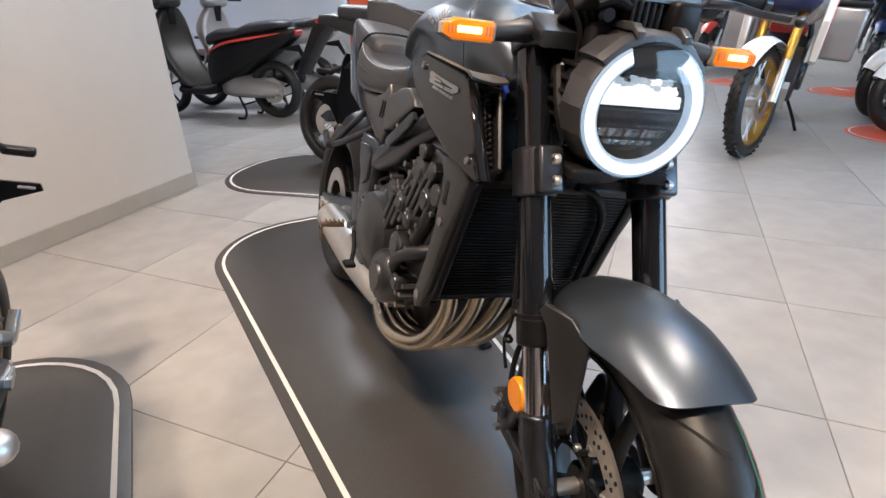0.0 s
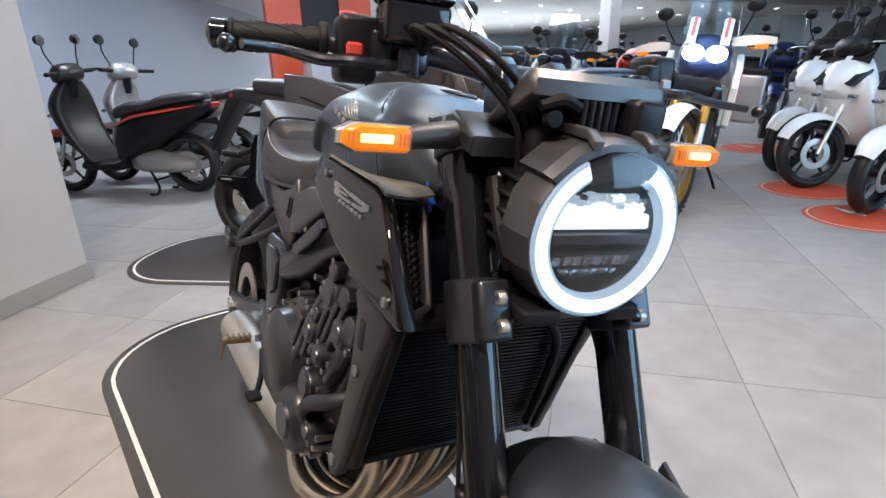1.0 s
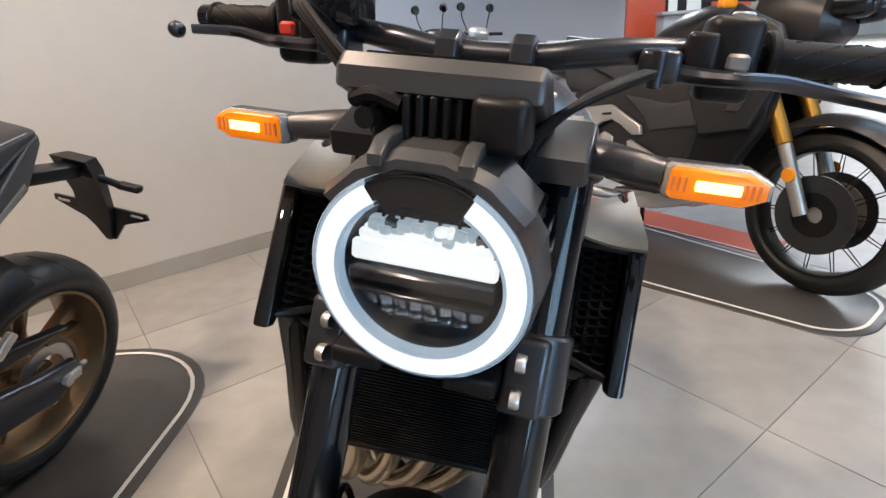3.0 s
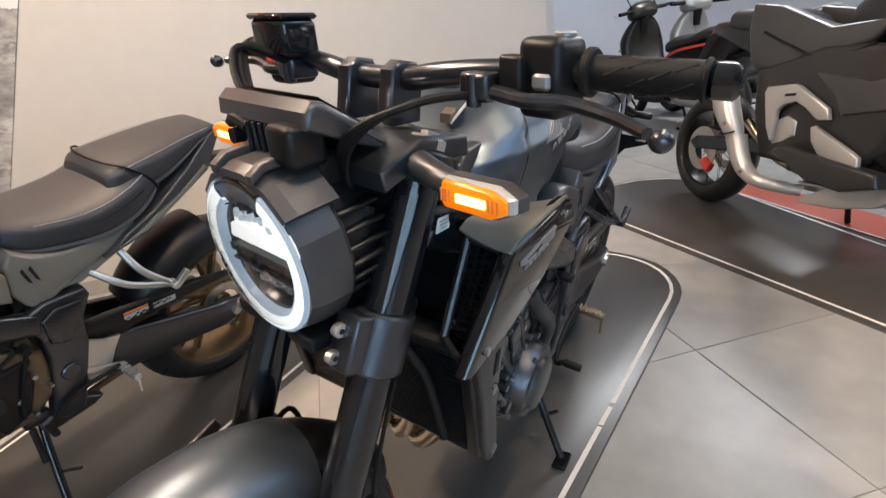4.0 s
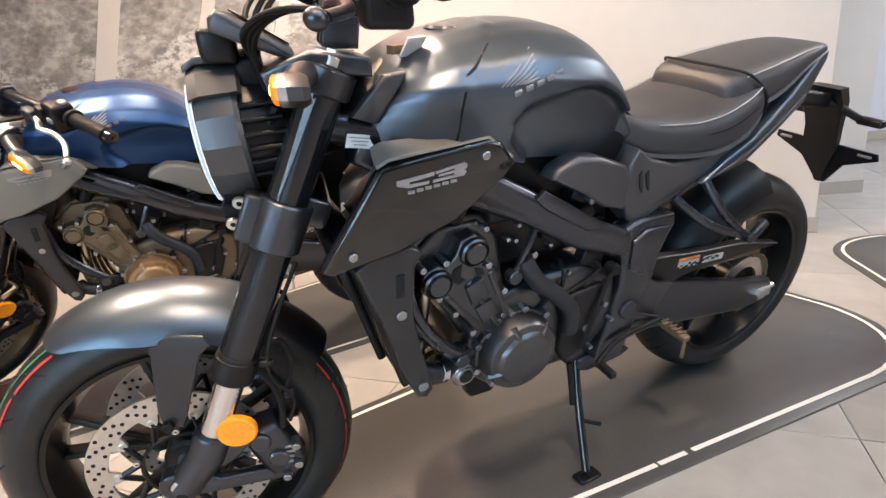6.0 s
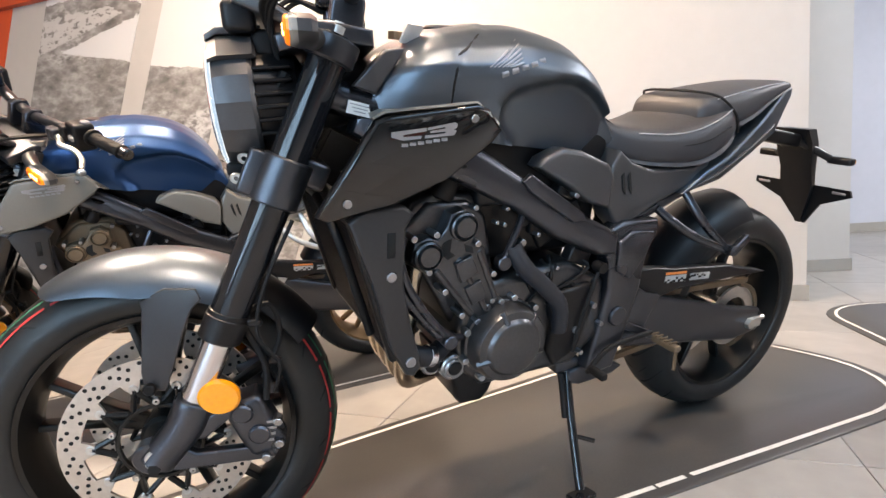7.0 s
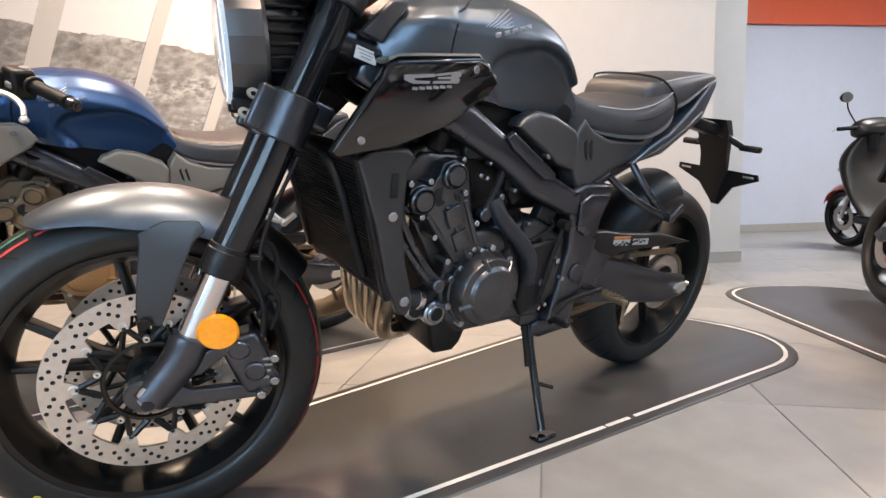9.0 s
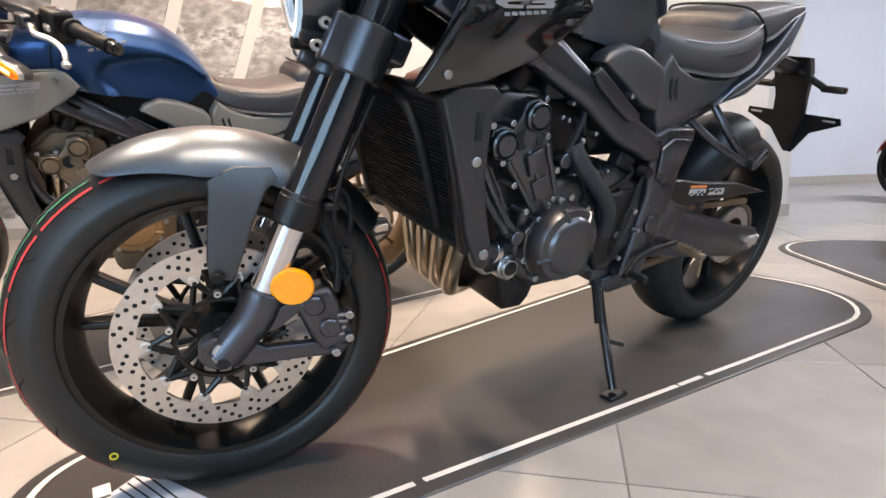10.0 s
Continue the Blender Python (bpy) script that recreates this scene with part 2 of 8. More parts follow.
class Geo:
    """Collects vertices and faces of one part."""

    def __init__(self):
        self.v, self.f, self.starts = [], [], []

    def add(self, verts, faces):
        o = len(self.v)
        self.starts.append((o, len(self.f)))
        self.v += [tuple(float(c) for c in p) for p in verts]
        self.f += [tuple(i + o for i in f) for f in faces]
        return self

    def rings(self, rings, caps=True, wrap=False):
        n = len(rings[0])
        verts = [p for r in rings for p in r]
        faces = []
        m = len(rings)
        for i in range(m if wrap else m - 1):
            a, b = i * n, ((i + 1) % m) * n
            faces += [(a + j, a + (j + 1) % n, b + (j + 1) % n, b + j) for j in range(n)]
        if caps and not wrap:
            faces += [tuple(range(n))[::-1], tuple((m - 1) * n + j for j in range(n))]
        return self.add(verts, faces)

    def box(self, c, s, ch=0.0, m=None):
        """Box of centre c and sizes s, edges chamfered by ch, turned by m about its centre."""
        h = [x / 2 for x in s]
        ch = min(ch, *(0.45 * x for x in s)) if ch else 0
        if ch >= 0.0035:                    # rounded edges
            rs = []
            for th in (0.12, 0.55, 1.05, math.pi / 2):
                u, w = ch * (1 - math.sin(th)), ch * (1 - math.cos(th))
                a, b, rr = h[0] - u, h[1] - u, ch * math.sin(th)
                rs.append((w, [vec(sx * (a - rr) + rr * math.cos(t), sy * (b - rr) + rr * math.sin(t), 0) for sx, sy, t0 in ((1, 1, 0), (-1, 1, 90), (-1, -1, 180), (1, -1, 270)) for t in np.radians((t0, t0 + 30, t0 + 60, t0 + 90))]))
            rs = [[p + vec(0, 0, -h[2] + w) for p in r] for w, r in rs] + [[p + vec(0, 0, h[2] - w) for p in r] for w, r in rs[::-1]]
            vs = [p for r in rs for p in r]
            fs = [(i * 16 + j, i * 16 + (j + 1) % 16, i * 16 + 16 + (j + 1) % 16, i * 16 + 16 + j) for i in range(7) for j in range(16)]
            fs += [tuple(range(16))[::-1], tuple(range(112, 128))]
        elif not ch:
            vs = [vec(x * h[0], y * h[1], z * h[2]) for z in (-1, 1) for x, y in ((-1, -1), (1, -1), (1, 1), (-1, 1))]
            fs = [(0, 3, 2, 1), (4, 5, 6, 7), (0, 1, 5, 4), (1, 2, 6, 5), (2, 3, 7, 6), (3, 0, 4, 7)]
        else:
            def ring(z, ix, iy):
                a, b = h[0] - ix, h[1] - iy
                return [vec(-a + ch, -b, z), vec(a - ch, -b, z), vec(a, -b + ch, z), vec(a, b - ch, z), vec(a - ch, b, z),
                        vec(-a + ch, b, z), vec(-a, b - ch, z), vec(-a, -b + ch, z)]
            rs = [ring(-h[2], ch * 0.8, ch * 0.8), ring(-h[2] + ch, 0, 0), ring(h[2] - ch, 0, 0), ring(h[2], ch * 0.8, ch * 0.8)]
            vs = [p for r in rs for p in r]
            fs = [(i * 8 + j, i * 8 + (j + 1) % 8, i * 8 + 8 + (j + 1) % 8, i * 8 + 8 + j) for i in range(3) for j in range(8)]
            fs += [tuple(range(8))[::-1], tuple(range(24, 32))]
        if m is not None:
            vs = [np.array(m.to_3x3() @ Vector(p)) for p in vs]
        return self.add([p + vec(*c) for p in vs], fs)

    def prism(self, prof, y0, y1, ch=0.0, lean=None):
        """Plate with the outline prof in x, z between y0 and y1, edges chamfered; lean(x, z) shifts y."""
        p = np.array(prof, float)
        n = len(p)
        area = sum(p[i][0] * p[(i + 1) % n][1] - p[(i + 1) % n][0] * p[i][1] for i in range(n))
        sg = 1 if area > 0 else -1
        q = []
        for i in range(n):
            a, b = p[i] - p[i - 1], p[(i + 1) % n] - p[i]
            a, b = a / (np.linalg.norm(a) + 1e-9), b / (np.linalg.norm(b) + 1e-9)
            t = a + b
            t = t / (np.linalg.norm(t) + 1e-9)
            q.append(p[i] + sg * ch * 1.1 * vec(-t[1], t[0]))
        s = 1 if y1 > y0 else -1
        f = lean or (lambda x, z: 0.0)
        rs = []
        q = np.array(q)
        if ch:                              # edges rounded in three steps
            bend = [(1 - math.sin(a), 1 - math.cos(a)) for a in (0.0, 0.52, 1.05, math.pi / 2)]
            steps = [(p + (q - p) * u, y0 + s * ch * w) for u, w in bend] + [(p + (q - p) * u, y1 - s * ch * w) for u, w in bend[::-1]]
        else:
            steps = ((p, y0), (p, y1))
        for pts, y in steps:
            rs.append([vec(x, y + f(x, z), z) for x, z in pts])
        return self.rings(rs)

    def tube(self, pts, r, n=10, k=5, smooth=True):
        p = smooth_path(pts, k) if smooth and len(pts) > 2 else np.array(pts, float)
        rad = np.interp(np.linspace(0, 1, len(p)), np.linspace(0, 1, len(r)), r) if hasattr(r, "__len__") else [r] * len(p)
        rs, u = [], None
        for i in range(len(p)):
            t = p[min(i + 1, len(p) - 1)] - p[max(i - 1, 0)]
            t = t / (np.linalg.norm(t) + 1e-12)
            if u is None:
                u = np.cross(t, (0, 0, 1) if abs(t[2]) < 0.9 else (1, 0, 0))
            u = u - t * (u @ t)
            u = u / np.linalg.norm(u)
            w = np.cross(t, u)
            rs.append([p[i] + rad[i] * (u * math.cos(a) + w * math.sin(a)) for a in np.linspace(0, 2 * math.pi, n, endpoint=False)])
        return self.rings(rs)

    def lathe(self, prof, c=(0, 0, 0), axis="y", n=48, a0=0.0, a1=360.0, closed=False):
        """Turn prof, pairs of (radius, height along the axis), about an axis through c. closed: the outline closes on itself."""
        full = a1 - a0 >= 359.9
        angs = np.radians(np.linspace(a0, a1, n, endpoint=not full))
        rs = []
        for a in angs:
            ca, sa = math.cos(a), math.sin(a)
            ring = []
            for r, h in prof:
                d = {"y": (r * ca, h, r * sa), "x": (h, r * ca, r * sa), "z": (r * ca, r * sa, h)}[axis]
                ring.append(vec(*d) + vec(*c))
            rs.append(ring)
        if closed:
            return self.rings(rs, caps=not full, wrap=full)
        m, k = len(rs), len(prof)
        vs = [p for r in rs for p in r]
        fs = [(i * k + j, i * k + j + 1, ((i + 1) % m) * k + j + 1, ((i + 1) % m) * k + j) for i in range(m if full else m - 1) for j in range(k - 1)]
        return self.add(vs, fs)

    def cyl(self, a, b, r, n=16, ch=0.0, r2=None):
        a, b = vec(*a), vec(*b)
        d = b - a
        L = np.linalg.norm(d)
        d = d / L
        r2 = r if r2 is None else r2
        u = np.cross(d, (0, 0, 1) if abs(d[2]) < 0.9 else (1, 0, 0))
        u = u / np.linalg.norm(u)
        w = np.cross(d, u)
        st = [(0, r - ch), (ch, r), (L - ch, r2), (L, r2 - ch)] if ch else [(0, r), (L, r2)]
        return self.rings([[a + d * s + q * (u * math.cos(t) + w * math.sin(t)) for t in np.linspace(0, 2 * math.pi, n, endpoint=False)] for s, q in st])

    def loft(self, secs, k=4, kr=4, caps=True):
        """Skin over cross-sections, each a closed ring of the same number of points, smoothed both ways."""
        secs = np.array(secs, float)
        ring = np.array([smooth_path(s, kr, True) for s in secs])
        rs = np.array([smooth_path(ring[:, j], k) for j in range(ring.shape[1])]).transpose(1, 0, 2)
        return self.rings(list(rs), caps)

    def sheet(self, grid, thick, normal=None):
        """A bent sheet of a grid of points, thickened towards its back."""
        g = np.array(grid, float)
        a, b, _ = g.shape
        du, dv = np.gradient(g, axis=0), np.gradient(g, axis=1)
        nn = np.cross(du, dv)
        nn /= np.linalg.norm(nn, axis=2, keepdims=True) + 1e-12
        h = g - nn * thick
        vs = list(g.reshape(-1, 3)) + list(h.reshape(-1, 3))
        o = a * b
        fs = []
        for i in range(a - 1):
            for j in range(b - 1):
                q = (i * b + j, i * b + j + 1, (i + 1) * b + j + 1, (i + 1) * b + j)
                fs += [q, tuple(o + x for x in q[::-1])]
        edge = [i * b for i in range(a)] + [(a - 1) * b + j for j in range(1, b)] + [i * b + b - 1 for i in range(a - 2, -1, -1)] + list(range(b - 2, 0, -1))
        fs += [(edge[i], edge[(i + 1) % len(edge)], o + edge[(i + 1) % len(edge)], o + edge[i]) for i in range(len(edge))]
        return self.add(vs, fs)

    def split(self):
        """One Geo for each piece that was added."""
        out = []
        ends = self.starts[1:] + [(len(self.v), len(self.f))]
        for (a, c), (b, d) in zip(self.starts, ends):
            h = Geo()
            out.append(h.add(self.v[a:b], [tuple(i - a for i in f) for f in self.f[c:d]]))
        return out

    def turned(self, m):
        self.v = [tuple(m @ Vector(p)) for p in self.v]
        return self

    def mesh(self, name, mat, angle=38):
        me = bpy.data.meshes.new(name)
        me.from_pydata(self.v, [], self.f)
        bm = bmesh.new()
        bm.from_mesh(me)
        bmesh.ops.recalc_face_normals(bm, faces=bm.faces)
        bm.to_mesh(me)
        bm.free()
        me.polygons.foreach_set("use_smooth", [True] * len(me.polygons))
        me.set_sharp_from_angle(angle=radians(angle))
        me.materials.append(mat)
        return me


# parts of which every piece is an object of its own
PIECES = {"drilled_hole", "spoke", "clamp_bolt", "caliper_bolt", "cover_bolt", "disc_bobbin", "disc_arm", "brake_hose", "cable", "cooling_fin", "shell_strap", "low_beam", "high_beam", "switch_button",
          "bracket_bolt", "panel_slot", "headlight_bracket", "mount_rib", "brake_line", "hose_clip", "panel_vent", "shroud_bolt", "intake_stub", "small_bolt", "throttle_body", "wiring",
          "cover_rib", "cable_clip", "side_cover", "fork", "frame_rail", "center_stand", "holder_rib", "caliper_lettering", "red_line", "green_line", "tank_front_panel", "emblem_line", "shroud_lettering", "shroud_emblem", "tank_emblem", "warning_label", "label_bar", "divider_bar", "engine_hanger", "cam_plug"}


def part(name, g, mat, parent=None, label="", xf=None, angle=38):
    """One mesh object of a Geo, under a thing or a part."""
    if xf is not None:
        g.turned(xf)
    while parent is not None and parent.parent is not None and parent.parent.parent is not None:
        parent = parent.parent
    if name in PIECES and len(g.starts) > 1:
        obs = [part(name, q, mat, parent, label, None, angle) for q in g.split()]
        return obs[0]
    ob = new(name, g.mesh(name, M[mat] if isinstance(mat, str) else mat, angle))
    if parent is not None:
        ob.parent = parent
    if label:
        ob["label"] = label
    return ob


def thing(name, m, label, category, group="", kind=""):
    ob = new(name)
    ob.matrix_basis = m
    ob.empty_display_size = 0.1
    return tagged(ob, label, category, group, kind)


def mirror(g):
    h = Geo()
    h.v = [(x, -y, z) for x, y, z in g.v]
    h.f = list(g.f)
    h.starts = list(g.starts)
    return h

# ---------------------------------------------------------------- the room
TILE, TURN = 0.6, radians(-42.5)
TU, TV = vec(math.cos(TURN), math.sin(TURN), 0), vec(-math.sin(TURN), math.cos(TURN), 0)
TILE0 = vec(-0.577, 1.349, 0)
floor = tagged(part("floor", Geo().box((-12.3, 8, -0.064), (35.2, 36, 0.12)), "grout"), "grey square porcelain tile floor with thin dark joints", "floor", kind="structure")

WALL0 = vec(-2.90, -0.655, 0)          # free end of the white wall
WD = vec(math.cos(radians(-40)), math.sin(radians(-40)), 0)
WN = vec(-WD[1], WD[0], 0)              # towards the motorcycles


GD2 = vec(math.cos(radians(-25)), math.sin(radians(-25)), 0)      # along the rear wall
GN2 = vec(-GD2[1], GD2[0], 0)


def wall_slab(name, origin, d, n, s0, s1, z0, z1, thick, mat, label, category="wall", kind="structure"):
    """Upright slab whose face lies along d from origin, thick away from n."""
    g = Geo()
    a, b = origin + d * s0, origin + d * s1
    back = -n * thick
    ps = [a, b, b + back, a + back]
    g.rings([[p + vec(0, 0, z) for p in ps] for z in (z0, z1)])
    return tagged(part(name, g, mat), label, category, kind=kind)


wall_slab("wall_white", WALL0, WD, WN, 0, 9.5, 0, CEIL, 0.22, "wall_white", "smooth white painted partition wall with a large photo mural")
wall_slab("baseboard", WALL0 + WN * 0.012, WD, WN, -0.01, 9.5, 0.002, 0.085, 0.016, "skirting", "grey tile skirting along the white wall", "skirting")
PIL0 = vec(-3.97, -1.07, 0)
wall_slab("wall_pillar", PIL0, GD2, GN2, 0, 2.2, 0, CEIL, 0.5, "wall_white", "white painted wall pillar behind the display")
wall_slab("baseboard", PIL0 + GN2 * 0.012, GD2, GN2, -0.012, 2.2, 0.002, 0.085, 0.016, "skirting", "grey tile skirting along the pillar", "skirting")
GREY0 = vec(-6.90, -2.25, 0)
wall_slab("wall_grey", GREY0, GD2, GN2, -14, 5.0, 0, CEIL, 0.2, "wall_grey", "cool grey painted rear wall")
wall_slab("baseboard", GREY0 + GN2 * 0.012, GD2, GN2, -14, 5.0, 0.002, 0.10, 0.016, "skirting", "grey skirting along the rear wall", "skirting")
wall_slab("fascia", GREY0 + GN2 * 0.05, GD2, GN2, -2.6, 5.0, 2.47, CEIL, 0.05, "fascia", "orange-red fascia panel along the rear wall", "fascia")
wall_slab("fascia", WALL0 + WN * 0.05, WD, WN, 2.2, 9.5, 2.34, CEIL, 0.05, "fascia", "orange-red fascia panel above the mural", "fascia")
OFF0, GD, GN = vec(-8.2, 0, 0), vec(0, 1, 0), vec(1, 0, 0)
wall_slab("wall_red", OFF0, GD, GN, 1.45, 1.95, 0, CEIL, 0.2, "fascia", "orange-red wall panel beside the office door")
wall_slab("wall_dark", OFF0 - GN * 0.05, GD, GN, 1.95, 2.55, 0, CEIL, 0.15, "doorway", "black doorway panel of the office")
wall_slab("wall_red_far", OFF0, GD, GN, 2.55, 3.05, 0, CEIL, 0.2, "fascia", "orange-red wall panel past the office door")
wall_slab("wall_pale", OFF0, GD, GN, 3.05, 4.3, 0, CEIL, 0.2, "wall_white", "pale office wall with posters")

g = Geo().box((-12.3, 8, CEIL + 0.06), (35.2, 36, 0.12)).box((-20.9, 12.4, 2.72), (17.8, 26.8, 0.2))
tagged(part("ceiling", g, "ceiling"), "plain white ceiling", "ceiling", kind="structure")
for nm, c, s in (("wall_south", (-12.3, -9.9, CEIL / 2), (35, 0.2, CEIL)), ("wall_north", (-12.3, 25.9, CEIL / 2), (35, 0.2, CEIL)),
                 ("wall_west", (-29.9, 8, CEIL / 2), (0.2, 35.6, CEIL))):
    tagged(part(nm, Geo().box(c, s), "wall_far"), "plain pale wall closing the showroom", "wall", kind="structure")
tagged(part("wall_east", Geo().box((5.1, -3.5, CEIL / 2), (0.2, 12.6, CEIL)).box((5.1, 17.0, CEIL / 2), (0.2, 17.6, CEIL)).box((5.1, 5.5, 0.15), (0.2, 5.4, 0.3)).box((5.1, 5.5, 3.15), (0.2, 5.4, 0.3)), "wall_white"),
       "pale wall with the wide shop window opening", "wall", kind="structure")
win = tagged(new("window_1"), "wide shop window with dark frame letting in daylight", "window", kind="structure")
win.location = (5.1, 5.5, 0.3)
for i in range(4):
    part("window_frame", Geo().box((0, -2.7 + i * 1.8, 1.35), (0.06, 0.06, 2.7), 0.005), "frame", win)
for i in range(3):
    pane = part("pane", Geo().box((0, -1.8 + i * 1.8, 1.35), (0.012, 1.74, 2.7)), "lens", win)
    pane.visible_shadow = False


def inset(poly, d):
    p = np.array(poly)
    n = len(p)
    out = []
    for i in range(n):
        t = p[(i + 1) % n] - p[i - 1]
        t = t / (np.linalg.norm(t) + 1e-9)
        out.append(p[i] + d * vec(-t[1], t[0]))
    return np.array(out)


def tapered(u0, u1, h0, h1, r0, r1, n=10):
    """Outline that narrows from half width h0 at u0 to h1 at u1, its corners rounded by r0 and r1."""
    c = np.array([(u1, h1), (u0, h0), (u0, -h0), (u1, -h1)], float)
    out = []
    for i, r in enumerate((r1, r0, r0, r1)):
        a, b = c[i - 1] - c[i], c[(i + 1) % 4] - c[i]
        a, b = a / np.linalg.norm(a), b / np.linalg.norm(b)
        half = math.acos(a @ b) / 2
        mid = c[i] + (a + b) / np.linalg.norm(a + b) * r / math.sin(half)
        p, q = c[i] + a * r / math.tan(half) - mid, c[i] + b * r / math.tan(half) - mid
        t0 = math.atan2(p[1], p[0])
        dt = (math.atan2(q[1], q[0]) - t0 + math.pi) % (2 * math.pi) - math.pi
        out += [mid + r * vec(math.cos(t0 + dt * k), math.sin(t0 + dt * k)) for k in np.linspace(0, 1, n)]
    return out


def display_mat(m, label, gaps=()):
    """Thin mat, wider at its rear end, with a white line running round inside its edge."""
    root = thing("display_mat", m, label, "mat", "display mats")
    o = tapered(-2.087, 0.372, 0.479, 0.240, 0.39, 0.20)
    g = Geo()
    rs = [[vec(x, y, z) for x, y in inset(o, d)] for d, z in ((0, 0.0005), (0.002, 0.004), (0.004, 0.005))]
    g.rings(rs)
    part("mat_body", g, "mat", root)
    a, b = inset(o, 0.030), inset(o, 0.043)
    n = len(o)
    g = Geo().add([vec(x, y, 0.0066) for x, y in a] + [vec(x, y, 0.0066) for x, y in b], [(i, (i + 1) % n, n + (i + 1) % n, n + i) for i in range(n) if not (gaps and i == 9)])
    if gaps:                                # worn breaks in one long side of the line
        xs = [a[9][0], *[x for q in gaps for x in q], a[10][0]]
        for x0, x1 in zip(xs[::2], xs[1::2]):
            ends = [[vec(x, float(np.interp(-x, (-k[9][0], -k[10][0]), (k[9][1], k[10][1]))), 0.0066) for x in (x0, x1)] for k in (a, b)]
            g.add([ends[0][0], ends[0][1], ends[1][1], ends[1][0]], [(0, 1, 2, 3)])
    part("border_line", g, "mat_line", root, "white border line")
    return root


mat_hero = display_mat(pose(0, 0.080, 0, 0, 0, 5.66), "black display mat with a white border line under the grey motorcycle", gaps=((-0.208, -0.226), (-0.885, -0.892), (-0.974, -0.993)))
mat_blue = display_mat(pose(0.836, -0.766, 0, 0, 0, 13.3), "black display mat with a white border line under the blue motorcycle")
mat_adv = display_mat(pose(-1.834, 1.22, 0, 0, 0, 49.3), "black display mat with a white border line under the adventure scooter")
strip = thing("floor_strip", pose(-1.834, 1.22, 0, 0, 0, 49.3), "orange-red floor strip with a white edge line beside the black mat", "mat")
field = [(-1.455, 0.392), (-0.15, 0.338), (-0.15, 0.56), (-1.60, 0.62)]
part("red_field", Geo().rings([[vec(x, y, z) for x, y in field] for z in (0.0008, 0.0064)]), "mat_red", strip)
part("edge_line", Geo().add([vec(-1.452, 0.385, 0.0072), vec(-0.15, 0.331, 0.0072), vec(-0.15, 0.340, 0.0072), vec(-1.456, 0.394, 0.0072)], [(0, 1, 2, 3)]), "mat_line", strip, "white edge line")

# white wing emblem and a lettering block printed on the mat ahead of the front wheel
def flat_patch(name, pts, z, mat, parent, label=""):
    return part(name, Geo().rings([[vec(x, y - 0.02, h) for x, y in pts] for h in (0.004, z)]), mat, parent, label)


M["mat_pale"] = material("pale_blue_print", (0.46, 0.50, 0.58), 0.4, 0, 0.06, 40, 0.02)
wing_pts = [(0.155, -0.050), (0.166, -0.052), (0.215, -0.016), (0.220, 0.10), (0.085, 0.10)]
flat_patch("wing_emblem", wing_pts, 0.0068, "mat_pale", mat_hero, "pale blue wing-shaped emblem")
for k in range(4):
    sx, sy = 0.163 + 0.013 * k, -0.050 + 0.0095 * k
    ex, ey = sx - 0.045, 0.095
    flat_patch("emblem_line", [(sx - 0.0016, sy), (ex - 0.0016, ey), (ex + 0.0016, ey), (sx + 0.0016, sy)], 0.0072, "dark", mat_hero)
for k in range(3):
    y = -0.052 + 0.045 * k
    flat_patch("lettering_bar", [(0.240, y), (0.214, y), (0.214, y + 0.036), (0.240, y + 0.036)], 0.0068, "mat_line", mat_hero, "white lettering as plain bars")

# ---------------------------------------------------------------- naked motorcycle
RAKE = radians(25.5)
FW, RW = vec(-0.016, 0, 0.294), vec(-1.45, 0, 0.312)
REAR = Matrix.Translation((0.022, 0, -0.008))      # wheel and swingarm, as laid out below


BODY = Matrix(((1.058, 0, -0.006, 0.0254), (0, 0.975, 0, 0), (-0.016, 0, 1.028, -0.020), (0, 0, 0, 1)))      # proportions of body
FRONT = Matrix(((1.105, 0, 0.070, -0.033), (0, 0.99, 0, 0), (0.016, 0, 1.0, -0.008), (0, 0, 0, 1)))  # and of steering head


def steer_matrix(deg):
    p = Vector((0.101, 0, 0))
    return Matrix.Translation(p) @ Matrix.Rotation(radians(deg), 4, Vector((-math.sin(RAKE), 0, math.cos(RAKE)))) @ Matrix.Translation(-p)


TREAD = ((0, 0.0), (0.09, 0.0012), (0.18, 0.0045), (0.27, 0.0105), (0.36, 0.0195), (0.43, 0.030), (0.48, 0.043))     # share of width, drop from the crown


def tyre_profile(R, w, rim):
    half = [(rim + 0.004, w * 0.43), (rim + 0.014, w * 0.475), (rim + 0.030, w * 0.50)] + [(R - d, w * y) for y, d in TREAD[:0:-1]]
    return half + [(R, 0)] + [(r, -y) for r, y in half[::-1]] + [(rim - 0.004, 0)]


def tread_radius(R, w, y):
    return R - float(np.interp(abs(y) / w, [q[0] for q in TREAD], [q[1] for q in TREAD]))


